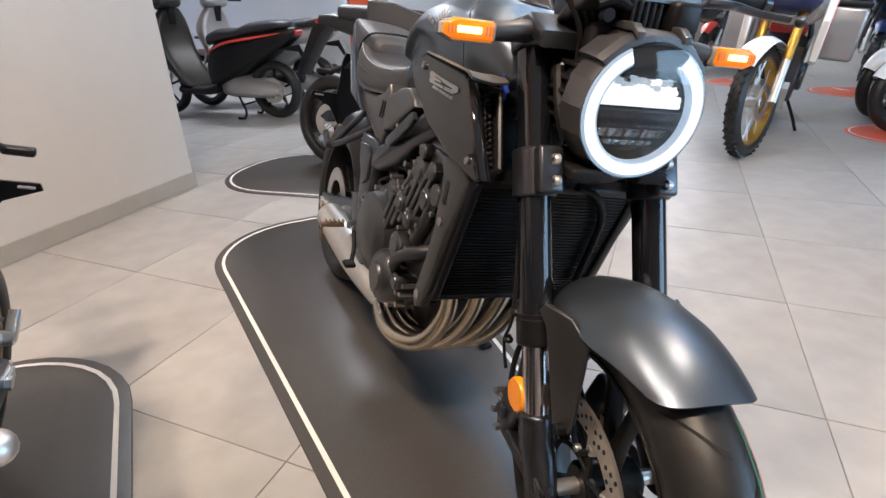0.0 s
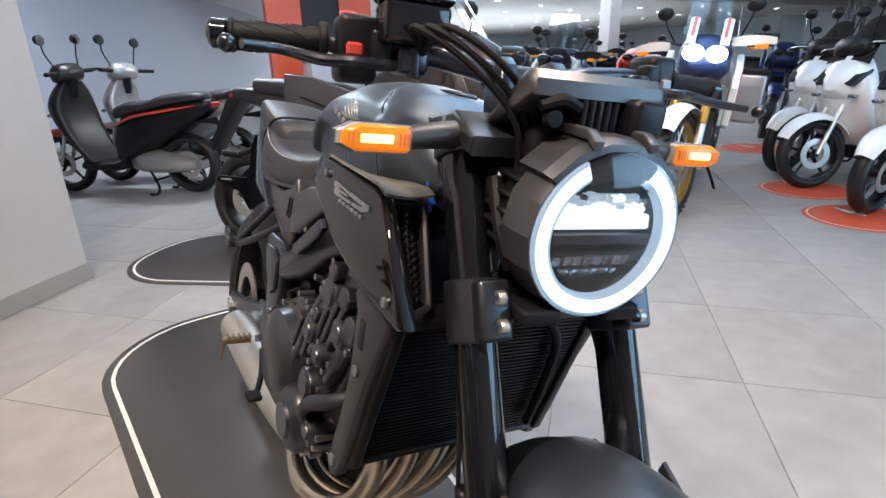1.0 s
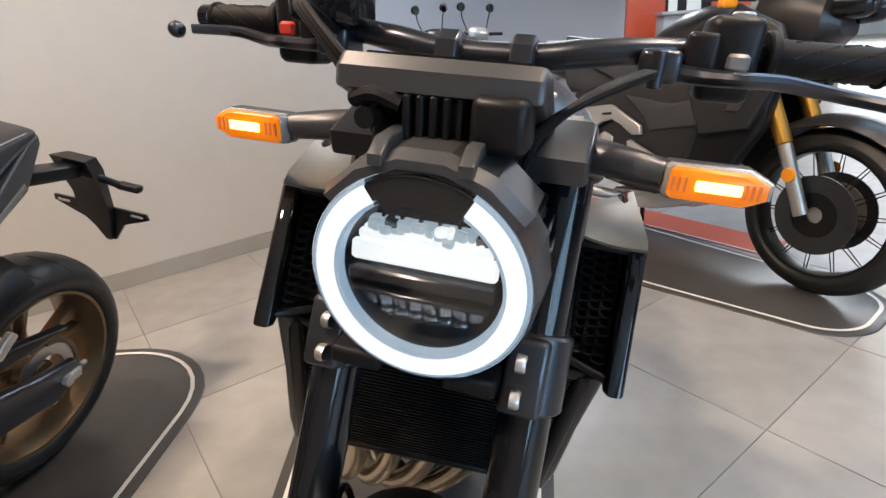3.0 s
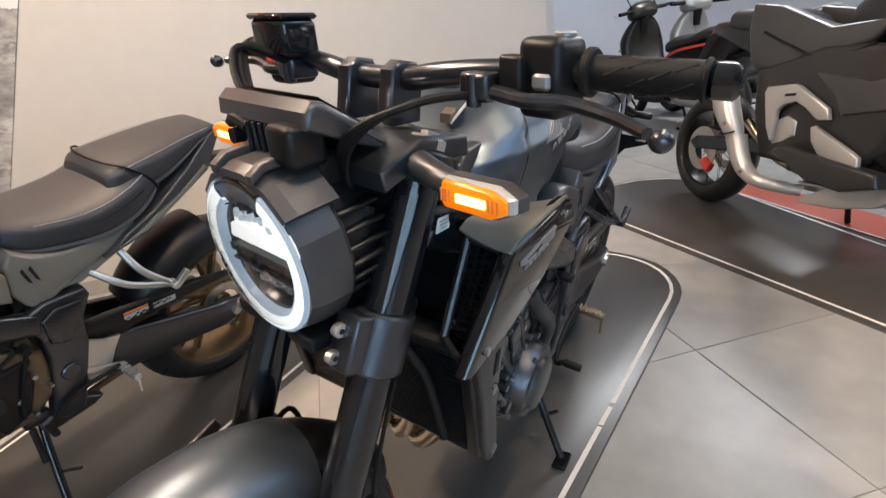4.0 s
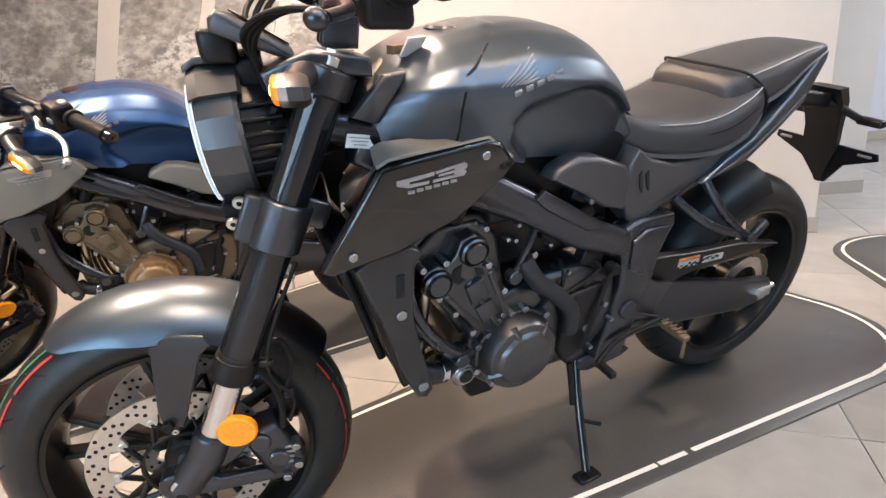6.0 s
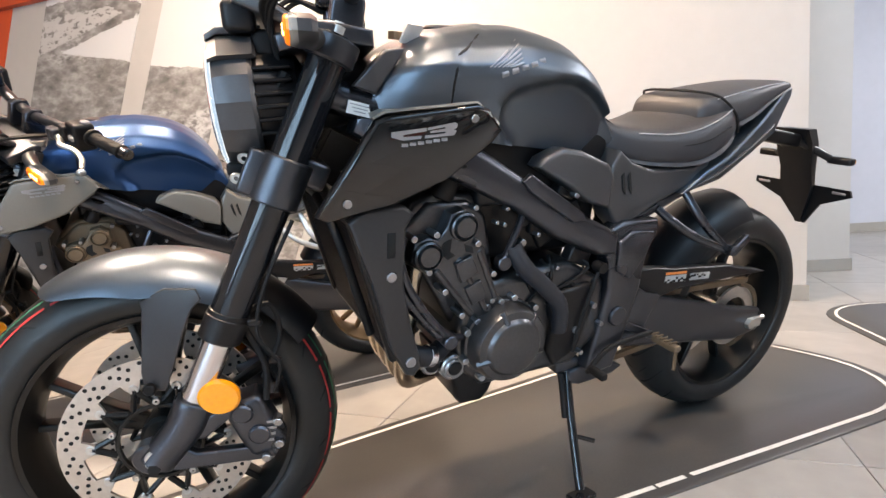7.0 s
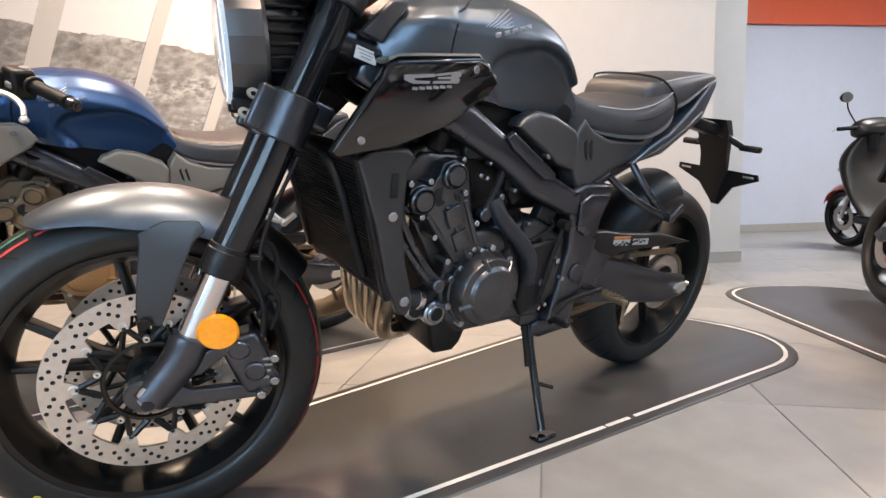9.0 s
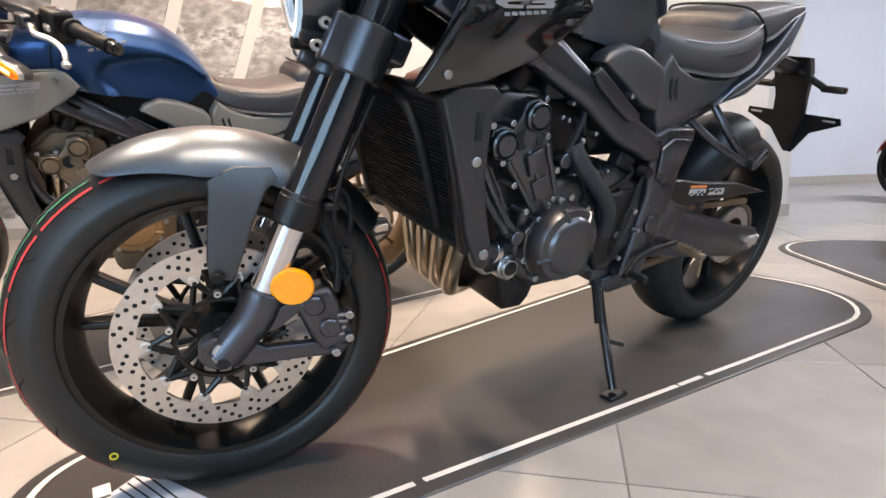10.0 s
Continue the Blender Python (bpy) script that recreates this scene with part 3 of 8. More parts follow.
def tyre(parent, c, R, w, rim, xf, rows=18, lines=True, blocks=False):
    t = part("tyre", Geo().lathe(tyre_profile(R, w, rim), c, "y", 72, closed=True), "tyre", parent, "black rubber tyre with cut tread", xf, 60)
    g = Geo()
    for i in range(rows):
        for sg in (1, -1):
            a0 = 360 / rows * (i + (0.5 if sg < 0 else 0))
            pts = []
            for s in np.linspace(0, 1, 7):
                a, y = radians(a0 + sg * 0 + 13 * s ** 1.4), sg * w * (0.04 + 0.40 * s)
                r = tread_radius(R, w, y) + 0.0012
                wd = 0.0042 * (1 - 0.4 * s) / R
                pts.append([c + vec(r * math.cos(a + d), y, r * math.sin(a + d)) for d in (-wd, wd)])
            vs = [p for q in pts for p in q]
            g.add(vs, [(2 * k, 2 * k + 1, 2 * k + 3, 2 * k + 2) for k in range(6)])
            if i % 2 == 0:
                pts = []
                for s in np.linspace(0, 1, 4):
                    a, y = radians(a0 + 9 + 6 * s), sg * w * (0.10 + 0.16 * s)
                    r = tread_radius(R, w, y) + 0.0012
                    pts.append([c + vec(r * math.cos(a + d), y, r * math.sin(a + d)) for d in (-0.005, 0.005)])
                vs = [p for q in pts for p in q]
                g.add(vs, [(2 * k, 2 * k + 1, 2 * k + 3, 2 * k + 2) for k in range(3)])
    part("tread_groove", g, "groove_and_shade", t, xf=xf)
    if lines:
        for nm, y, mt in (("red_line", 0.33 * w, "red_line"), ("green_line", 0.22 * w, "green_line")):
            g = Geo()
            for a in range(0, 360, 20):
                h = 0.0017
                r0, r1 = tread_radius(R, w, y - h) + 0.0016, tread_radius(R, w, y + h) + 0.0016
                g.lathe([(r0, y - h), (r1, y + h)], c, "y", 8, a, a + 18)
            part(nm, g, mt, t, "coloured factory line on the tread", xf)
    return t


def spoke_wheel(root, name, c, R, w, rim, rim_w, mat, xf, spokes=5, y_hub=0.05, label="black cast wheel with slim split spokes", lines=True):
    wheel = part(name, Geo().cyl(c + vec(0, -y_hub, 0), c + vec(0, y_hub, 0), 0.036, 24, 0.006), mat, root, label, xf)
    g = Geo()
    for i in range(spokes):
        a = radians(90 + 360 / spokes * i)
        d, e = vec(math.cos(a), 0, math.sin(a)), vec(-math.sin(a), 0, math.cos(a))
        for sg in (-1, 1):
            p = [c + d * 0.028 + e * sg * 0.004, c + d * 0.085 + e * sg * 0.012, c + d * (rim - 0.012) + e * sg * 0.042]
            q = [(x[0], x[2]) for x in p]
            w0 = [0.010, 0.0075, 0.0065]
            left = [(q[k][0] - e[0] * w0[k], q[k][1] - e[2] * w0[k]) for k in range(3)]
            right = [(q[k][0] + e[0] * w0[k], q[k][1] + e[2] * w0[k]) for k in range(3)]
            g.prism(left + right[::-1], -0.014, 0.014, 0.004)
    part("spoke", g, mat, wheel, xf=xf)
    rp = [(rim + 0.006, rim_w / 2), (rim + 0.004, rim_w / 2 + 0.006), (rim - 0.004, rim_w / 2 + 0.004), (rim - 0.014, rim_w * 0.30), (rim - 0.020, rim_w * 0.1), (rim - 0.020, -rim_w * 0.1),
          (rim - 0.014, -rim_w * 0.30), (rim - 0.004, -rim_w / 2 - 0.004), (rim + 0.004, -rim_w / 2 - 0.006), (rim + 0.006, -rim_w / 2), (rim - 0.004, 0)]
    part("rim", Geo().lathe(rp, c, "y", 72, closed=True), mat, wheel, xf=xf)
    tyre(wheel, c, R, w, rim, xf, lines=lines)
    return wheel


def brake_disc(wheel, c, y, r, xf, sg):
    """Drilled floating disc: scalloped ring, bobbins, black carrier of thin arms."""
    rb, n = r * 0.685, 240
    rs = []
    for k in range(n):
        a = 2 * math.pi * k / n
        d = abs((a * 10 / (2 * math.pi) + 0.5) % 1 - 0.5) * 2 * math.pi / 10 * rb        # arc to the nearest bobbin
        ri = r * 0.775 - (math.sqrt(max(0.0, 1 - (d / 0.0125) ** 2)) * 0.021 if d < 0.0125 else 0.0)
        rs.append([c + vec(q * math.cos(a), h, q * math.sin(a)) for q, h in ((ri, y - 0.0025), (r, y - 0.0025), (r, y + 0.0025), (ri, y + 0.0025))])
    d = part("brake_disc", Geo().rings(rs, wrap=True), "steel", wheel, "drilled steel brake disc", xf)
    g = Geo()
    for k in range(60):
        for j, rr in enumerate((0.815, 0.865, 0.915, 0.962)):
            if (k + j) % 4 in (0, 2) and (k * 3 + j) % 5:
                a = radians(k * 6 + j * 1.5)
                p = c + vec(rr * r * math.cos(a), y, rr * r * math.sin(a))
                g.cyl(p - vec(0, 0.0031, 0), p + vec(0, 0.0031, 0), 0.0035, 8)
    part("drilled_hole", g, "groove_and_shade", d, xf=xf)
    part("disc_carrier", Geo().lathe([(r * 0.415, y - sg * 0.006), (r * 0.445, y - sg * 0.006), (r * 0.46, y), (r * 0.445, y + sg * 0.002), (r * 0.415, y + sg * 0.002)], c, "y", 40, closed=True), "rim", d, "black disc carrier", xf)
    g = Geo()
    for k in range(10):
        a = 2 * math.pi * k / 10
        for da in (-0.24, 0.24):
            p, q = c + vec(r * 0.46 * math.cos(a + da), y - sg * 0.002, r * 0.46 * math.sin(a + da)), c + vec((rb - 0.002) * math.cos(a), y, (rb - 0.002) * math.sin(a))
            g.cyl(p, q, 0.0052, 6)
    part("disc_arm", g, "rim", d, xf=xf)
    g, h = Geo(), Geo()
    for k in range(10):
        a = 2 * math.pi * k / 10
        p = c + vec(rb * math.cos(a), y, rb * math.sin(a))
        g.lathe([(0.0025, y + sg * 0.0035), (0.0065, y + sg * 0.0042), (0.0082, y + sg * 0.003), (0.0082, y - sg * 0.003)], p * vec(1, 0, 1), "y", 14)
        if k % 2 == 0:
            p = c + vec(r * 0.495 * math.cos(a + 0.31), y, r * 0.495 * math.sin(a + 0.31))
            g.lathe([(0.002, y + sg * 0.006), (0.0050, y + sg * 0.006), (0.0062, y + sg * 0.004), (0.0062, y - sg * 0.003)], p * vec(1, 0, 1), "y", 12)
    part("disc_bobbin", g, "alu", d, xf=xf)
    return d


def ring8(x, zb, zt, hw, side=0.45, top=0.5, bot=0.75, shoulder=0.85):
    h = zt - zb
    return [vec(x, -hw * bot, zb), vec(x, -hw, zb + h * side), vec(x, -hw * shoulder, zb + h * 0.82), vec(x, -hw * top * 0.8, zt),
            vec(x, hw * top * 0.8, zt), vec(x, hw * shoulder, zb + h * 0.82), vec(x, hw, zb + h * side), vec(x, hw * bot, zb)]


def fork_x(z):
    return -0.028 - 0.45 * (z - 0.30)


def fork_pt(y, z):
    return vec(fork_x(z), y, z)


def naked_bike(m, label, steer, tank="paint", cover="graphite", shroud="gloss", cast="engine", covers="engine", rim="rim", subframe="frame", front_fender="paint", emblem="label_grey", lever_mat="frame"):
    root = thing("motorcycle", m, label, "motorcycle", "display motorcycles")
    X = steer_matrix(steer)
    P = lambda name, g, mat, parent=root, lab="", xf=None, angle=38: part(name, g, mat, parent, lab, BODY if xf is None else BODY @ xf, angle)
    W = lambda name, g, mat, parent=root, lab="", angle=38: part(name, g, mat, parent, lab, REAR, angle)
    F = lambda name, g, mat, parent=root, lab="", angle=38: part(name, g, mat, parent, lab, X @ FRONT, angle)
    FWH = lambda name, g, mat, parent=root, lab="", angle=38: part(name, g, mat, parent, lab, X, angle)

    def both(name, g, mat, parent=root, lab="", xf=None, angle=38):
        h = mirror(g)
        return P(name, g, mat, parent, lab, xf, angle), P(name, h, mat, parent, lab, xf, angle)

    # --- wheels
    fw = spoke_wheel(root, "front_wheel", FW, 0.294, 0.115, 0.213, 0.092, rim, X)
    for sg in (1, -1):
        brake_disc(fw, FW, sg * 0.062, 0.1505, X, sg)
    FWH("axle", Geo().cyl(FW + vec(0, -0.112, 0), FW + vec(0, 0.112, 0), 0.0125, 20, 0.002).cyl(FW + vec(-0.005, 0.106, 0.0), FW + vec(-0.005, 0.123, 0.0), 0.0185, 24, 0.003), "alu", fw, "bare metal axle end")
    FWH("valve_mark", Geo().lathe([(0.004, 0), (0.0065, 0), (0.0065, 0.001), (0.004, 0.001)], FW + vec(0.166, 0.0595, -0.180), "y", 14, closed=True), "yellow", fw, "yellow ring mark on the sidewall")
    rw = spoke_wheel(root, "rear_wheel", RW, 0.303, 0.175, 0.216, 0.14, rim, REAR, y_hub=0.07, lines=False)
    W("sprocket", Geo().lathe([(0.055, 0.074), (0.088, 0.074), (0.088, 0.081), (0.055, 0.081)], RW, "y", 42, closed=True), "steel", rw, "steel drive sprocket")
    W("brake_disc", Geo().lathe([(0.075, -0.085), (0.12, -0.085), (0.12, -0.08), (0.075, -0.08)], RW, "y", 42, closed=True), "steel", rw, "steel rear brake disc")
    W("axle", Geo().cyl(RW + vec(0, -0.135, 0), RW + vec(0, 0.135, 0), 0.011, 16, 0.002).cyl(RW + vec(0, 0.118, 0), RW + vec(0, 0.130, 0), 0.017, 6), "alu", rw)

    # --- fork, clamps
    for sg in (1, -1):
        y = 0.104 * sg
        fk = F("fork_leg", Geo().cyl(fork_pt(y, 0.505), fork_pt(y, 0.955), 0.0265, 24, 0.002), "fork", root, "gloss black upper fork tube")
        F("fork_collar", Geo().cyl(fork_pt(y, 0.49), fork_pt(y, 0.53), 0.0300, 24, 0.003).cyl(fork_pt(y, 0.528), fork_pt(y, 0.536), 0.0285, 24, 0.001), "black", fk)
        F("slider", Geo().cyl(fork_pt(y, 0.36), fork_pt(y, 0.495), 0.0205, 24), "chrome", fk, "polished chrome fork slider")
        g = Geo().tube([fork_pt(y, 0.392), fork_pt(y, 0.388), fork_pt(y, 0.35), vec(-0.026, y, 0.318), vec(-0.004, y * 1.01, 0.290)], [0.023, 0.0275, 0.0275, 0.026, 0.025], 16, 4)
        g.cyl((0, y - 0.02, 0.30), (0, y + 0.012 * (1 if sg > 0 else -1), 0.30), 0.026, 20, 0.003)
        F("axle_socket", Geo().cyl((-0.0045, sg * 0.128, 0.2905), (-0.0045, sg * 0.1305, 0.2905), 0.009, 6), "groove_and_shade", fk)
        F("fork_foot", g, "frame", fk, "black cast fork foot")
        g = Geo().prism([(-0.005, 0.275), (-0.165, 0.275), (-0.175, 0.29), (-0.155, 0.30), (-0.06, 0.30), (-0.03, 0.325)], y - 0.010, y + 0.010, 0.004)
        g.prism([(-0.05, 0.325), (-0.055, 0.345), (-0.125, 0.39), (-0.135, 0.375), (-0.075, 0.325)], y - 0.010, y + 0.010, 0.004)
        F("caliper_bracket", g, "frame", fk)
        cal = Geo().box((-0.145, y - sg * 0.018, 0.335), (0.060, 0.060, 0.105), 0.012, pose(0, 0, 0, 0, 18, 0))
        cal.cyl((-0.130, y, 0.365), (-0.130, y + sg * 0.020, 0.365), 0.016, 16, 0.003).cyl((-0.150, y, 0.325), (-0.150, y + sg * 0.020, 0.325), 0.016, 16, 0.003)
        cp = F("brake_caliper", cal, "frame", root, "black radial brake caliper")
        g = Geo()
        for bx, bz in ((-0.100, 0.408), (-0.155, 0.282), (-0.176, 0.305), (-0.178, 0.345)):
            g.cyl((bx, y - sg * 0.005, bz), (bx, y + sg * 0.020, bz), 0.007, 8, 0.001)
        F("caliper_bolt", g, "bolt", cp)
        g = Geo()
        for k in range(4):
            g.box((-0.170 + 0.003 * k, y + sg * 0.013, 0.345 - k * 0.011), (0.016, 0.002, 0.004))
        F("caliper_lettering", g, "label_grey", cp, "pale lettering as plain bars")
        g = Geo().lathe([(0.0, 0.034 - 0.004), (0.026, 0.034 - 0.004), (0.029, 0.030 - 0.004), (0.029, 0.018)], (-0.104, 0.098, 0.400), "y", 28)
        F("side_reflector", g if sg > 0 else mirror(g), "orange", root, "round amber side reflector")
        # lower clamp round the leg
        c0, c1 = fork_pt(y, 0.704), fork_pt(y, 0.774)
        g = Geo().cyl(c0, c1, 0.0345, 28, 0.003)
        mid = (c0 + c1) / 2
        g.box(mid + vec(0.030, -sg * 0.004, 0.013), (0.036, 0.040, 0.072), 0.006, pose(0, 0, 0, 0, -24, 0))
        lc = F("lower_clamp", g, "clamp", root, "dark grey lower fork clamp")
        g = Geo()
        for z in (0.723, 0.753):
            p = fork_pt(y - sg * 0.008, z) + vec(0.050, 0, 0.020)
            g.lathe([(0.0035, sg * 0.005), (0.0075, sg * 0.005), (0.0088, sg * 0.003), (0.0088, -sg * 0.004)], p, "y", 16)
        F("clamp_bolt", g, "alu", lc)
        F("fork_cap", Geo().cyl(fork_pt(y, 0.95), fork_pt(y, 0.968), 0.022, 20, 0.003).cyl(fork_pt(y, 0.966), fork_pt(y, 0.973), 0.011, 6), "alu", fk, "bare metal fork cap")
    F("steering_bridge", Geo().box((-0.262, 0, 0.752), (0.06, 0.20, 0.045), 0.008, pose(0, 0, 0, 0, -24, 0)), "frame", root)
    g = Geo().prism([(-0.245, 0.925), (-0.24, 0.948), (-0.30, 0.975), (-0.37, 0.965), (-0.37, 0.94), (-0.30, 0.945)], -0.125, 0.125, 0.006)
    for sg in (1, -1):
        g.cyl(fork_pt(sg * 0.104, 0.918), fork_pt(sg * 0.104, 0.952), 0.0345, 24, 0.003)
    F("top_clamp", g, "clamp", root, "dark grey top fork clamp")

    # --- handlebar and controls
    F = lambda name, g, mat, parent=root, lab="", angle=38: part(name, g, mat, parent, lab, X @ FRONT @ Matrix.Translation((0, 0, 0.008)), angle)      # bar clamped high
    bar = [(-0.402, 0.39, 1.034), (-0.385, 0.26, 1.036), (-0.362, 0.17, 1.034), (-0.352, 0.10, 1.026), (-0.352, 0.045, 1.018), (-0.352, -0.045, 1.018), (-0.352, -0.10, 1.026), (-0.362, -0.17, 1.034), (-0.385, -0.26, 1.036), (-0.402, -0.39, 1.034)]
    hb = F("handlebar", Geo().tube(bar, [0.011, 0.011, 0.0125, 0.0145, 0.0145, 0.0145, 0.0145, 0.0125, 0.011, 0.011], 14), "frame", root, "tapered satin black handlebar")
    for sg in (1, -1):
        g = Geo().prism([(-0.325, 0.965), (-0.318, 0.975), (-0.330, 1.030), (-0.345, 1.040), (-0.368, 1.036), (-0.373, 1.010), (-0.365, 0.965)], sg * 0.027, sg * 0.052, 0.004)
        F("bar_riser", g, "frame", hb)
        a, b = vec(-0.3865, sg * 0.268, 1.036), vec(-0.401, sg * 0.377, 1.0345)
        d = (b - a) / np.linalg.norm(b - a)
        gp = F("grip", Geo().cyl(a, b, 0.0172, 20, 0.002).cyl(a - d * 0.004, a + d * 0.006, 0.024, 20, 0.002).cyl(b - d * 0.006, b, 0.020, 20, 0.002), "dark", hb, "black rubber grip")
        g = Geo()
        for k in range(4):
            for q in range(6):
                an = q * math.pi / 3 + k * 0.5
                p = a + d * (0.022 + 0.021 * k)
                o = vec(math.cos(an), 0, math.sin(an)) * 0.0173
                o2 = vec(math.cos(an + 0.5), 0, math.sin(an + 0.5)) * 0.0173
                g.cyl(p + o, p + d * 0.017 + o2, 0.0011, 5)
        F("grip_rib", g, "groove_and_shade", gp)
        F("bar_end", Geo().cyl(b, b + d * 0.024, 0.0165, 20, 0.004).cyl(b + d * 0.022, b + d * 0.026, 0.006, 8), "fork", hb, "gloss black bar end weight")
        sw = F("switch_housing", Geo().box((-0.376, sg * 0.232, 1.030), (0.052, 0.050, 0.078), 0.010).box((-0.352, sg * 0.205, 1.030), (0.022, 0.028, 0.045), 0.005), "black", hb, "black plastic switch housing")
        F("switch_button", Geo().box((-0.350, sg * 0.238, 1.028), (0.010, 0.020, 0.016), 0.003).cyl((-0.385, sg * 0.240, 1.058), (-0.385, sg * 0.240, 1.074), 0.011, 12, 0.002), "label_grey" if sg > 0 else "red", sw)
        back, up = (0.024, 0.0) if sg > 0 else (0.058, 0.018)
        lv = [(-0.340, sg * 0.165, 1.018), (-0.330 - 0.3 * back, sg * 0.205, 1.014), (-0.308 - 0.6 * back, sg * 0.240, 1.014), (-0.314 - 0.8 * back, sg * 0.275, 1.014), (-0.306 - back, sg * 0.32, 1.008 + up * 0.7), (-0.284 - back, sg * 0.365, 1.002 + up)]
        lg = Geo().tube(lv, [0.009, 0.0085, 0.0075, 0.0075, 0.0065, 0.0055], 10)
        lg.lathe([(0.0098 * math.cos(q) + 0.0001, 0.0098 * math.sin(q)) for q in np.linspace(-1.57, 1.57, 11)], (-0.276 - back, sg * 0.380, 1.000 + up), "z", 20)
        lever = F("brake_lever" if sg < 0 else "clutch_lever", lg, lever_mat, hb, "curved lever with a ball end")
        F("lever_perch", Geo().box((-0.348, sg * 0.170, 1.020), (0.042, 0.038, 0.030), 0.006).cyl((-0.332, sg * 0.168, 1.000), (-0.332, sg * 0.168, 1.034), 0.008, 12, 0.001), "frame", lever)
    rs = F("brake_reservoir", Geo().box((-0.338, -0.172, 1.060), (0.050, 0.082, 0.048), 0.008).box((-0.338, -0.172, 1.087), (0.054, 0.086, 0.008), 0.003).cyl((-0.345, -0.165, 1.02), (-0.345, -0.165, 1.04), 0.012), "fork", root, "gloss black brake fluid reservoir")
    g = Geo()
    for o in (0.0, 0.012, 0.026):
        g.tube([(-0.332 + o * 0.3, -0.16, 1.030), (-0.292 + o, -0.185 + o, 1.052), (-0.255 + o, -0.13 + o, 1.015), (-0.235, -0.075 + o, 0.955), (-0.245, -0.06, 0.88), (-0.27, -0.05 + o, 0.80)], 0.0042, 8)
    F("brake_hose", g, "dark", root, "bundle of black hoses and cables")
    g = Geo()
    for o in (0.0, 0.014, 0.028):
        g.tube([(-0.345, 0.165, 1.010), (-0.285 + o * 0.4, 0.150 + o * 0.3, 1.012), (-0.245 + o * 0.5, 0.105, 0.985), (-0.238, 0.072 - o * 0.4, 0.94), (-0.255, 0.062, 0.86), (-0.28, 0.05, 0.78)], 0.0040, 8)
    F("cable", g, "dark", root, "bundle of black cables")

    # --- instrument
    F = lambda name, g, mat, parent=root, lab="", angle=38: part(name, g, mat, parent, lab, X @ FRONT, angle)
    g = Geo().prism([(-0.192, 0.995), (-0.194, 1.012), (-0.204, 1.022), (-0.216, 1.020), (-0.282, 0.975), (-0.285, 0.962), (-0.276, 0.960)], -0.088, 0.088, 0.008)
    ins = F("instrument", g, "graphite", root, "slim grey instrument display housing")
    F("display", Geo().prism([(-0.218, 1.0215), (-0.279, 0.9795), (-0.280, 0.9815), (-0.2185, 1.0235)], -0.07, 0.07), "gloss", ins, "dark glossy display")
    g = Geo()
    for k in range(5):
        g.box((-0.195 - 0.001 * k, -0.022 + 0.011 * k, 0.968), (0.014, 0.006, 0.052), 0.0015)
    g.box((-0.205, 0, 0.968), (0.012, 0.056, 0.05), 0.003).cyl((-0.195, -0.042, 0.943), (-0.195, 0.042, 0.943), 0.011, 14, 0.002)
    F("mount_rib", g, "black", ins, "ribbed black mount")
    F("sensor_box", Geo().box((-0.197, 0.056, 0.978), (0.042, 0.046, 0.044), 0.009), "black", ins)
    g = Geo().tube([(-0.198, -0.072, 0.985), (-0.192, -0.05, 0.992), (-0.194, -0.028, 0.985)], 0.007, 8).cyl((-0.2, -0.058, 0.972), (-0.188, -0.058, 0.972), 0.009, 12).box((-0.225, 0, 0.945), (0.03, 0.13, 0.04), 0.008)
    F("instrument_bracket", g, "dark", ins)

    # --- headlight
    H = X @ Matrix.Translation((-0.1445, 0.0065, 0.840)) @ Matrix.Rotation(radians(5.6), 4, "Y") @ Matrix.Scale(1.045, 4)
    L = lambda name, g, mat, parent, lab="", angle=38: part(name, g, mat, parent, lab, H, angle)
    LF = lambda name, g, mat, parent, lab="", angle=38: part(name, g, mat, parent, lab, H @ Matrix.Translation((0.007, 0, 0)), angle)      # ring and lens stand proud
    shell = Geo().lathe([(0.087, -0.004), (0.0915, -0.001), (0.0935, -0.006), (0.0965, -0.022), (0.0975, -0.050), (0.094, -0.056), (0.086, -0.057)], (0, 0, 0), "x", 16)
    hl = L("headlight", shell, "graphite", root, "round headlight in a faceted grey shell, lit", 20)
    g = Geo().lathe([(0.088, -0.052), (0.086, -0.085), (0.076, -0.115), (0.050, -0.130), (0.0001, -0.132)], (0, 0, 0), "x", 40)
    back = L("housing_back", g, "black", hl)
    g = Geo()
    for k in range(6):
        z = -0.045 + 0.018 * k
        hw = math.sqrt(0.088 ** 2 - z * z)
        g.box((-0.082, 0, z), (0.055, 2 * hw + 0.012, 0.0065), 0.002)
    L("cooling_fin", g, "black", back, "black cooling fins")
    g = Geo()
    for y in (-0.034, 0.034):
        g.prism([(0.004, 0.0905), (0.004, 0.099), (-0.012, 0.1085), (-0.075, 0.1085), (-0.075, 0.098), (-0.012, 0.098)], y - 0.006, y + 0.006, 0.002)
    L("shell_strap", g, "graphite", hl)
    hood = Geo().lathe([(0.0915, 0.002), (0.0985, 0.001), (0.1040, -0.012), (0.1045, -0.060), (0.0960, -0.064), (0.0955, -0.010)], (0, 0, 0), "x", 6, 90 - 52, 90 + 52, closed=True)
    L("shell_hood", hood, "graphite", hl, "faceted hood over the lens", 20)
    L("chamber", Geo().lathe([(0.0001, -0.030), (0.060, -0.028), (0.068, -0.012), (0.089, -0.006)], (0, 0, 0), "x", 48), "lens_dark", hl)
    mask = Geo().lathe([(0.0610, -0.009), (0.0870, -0.0015), (0.0870, -0.004), (0.0610, -0.012)], (0, 0, 0), "x", 10, 90 - 28, 90 + 28, closed=True)
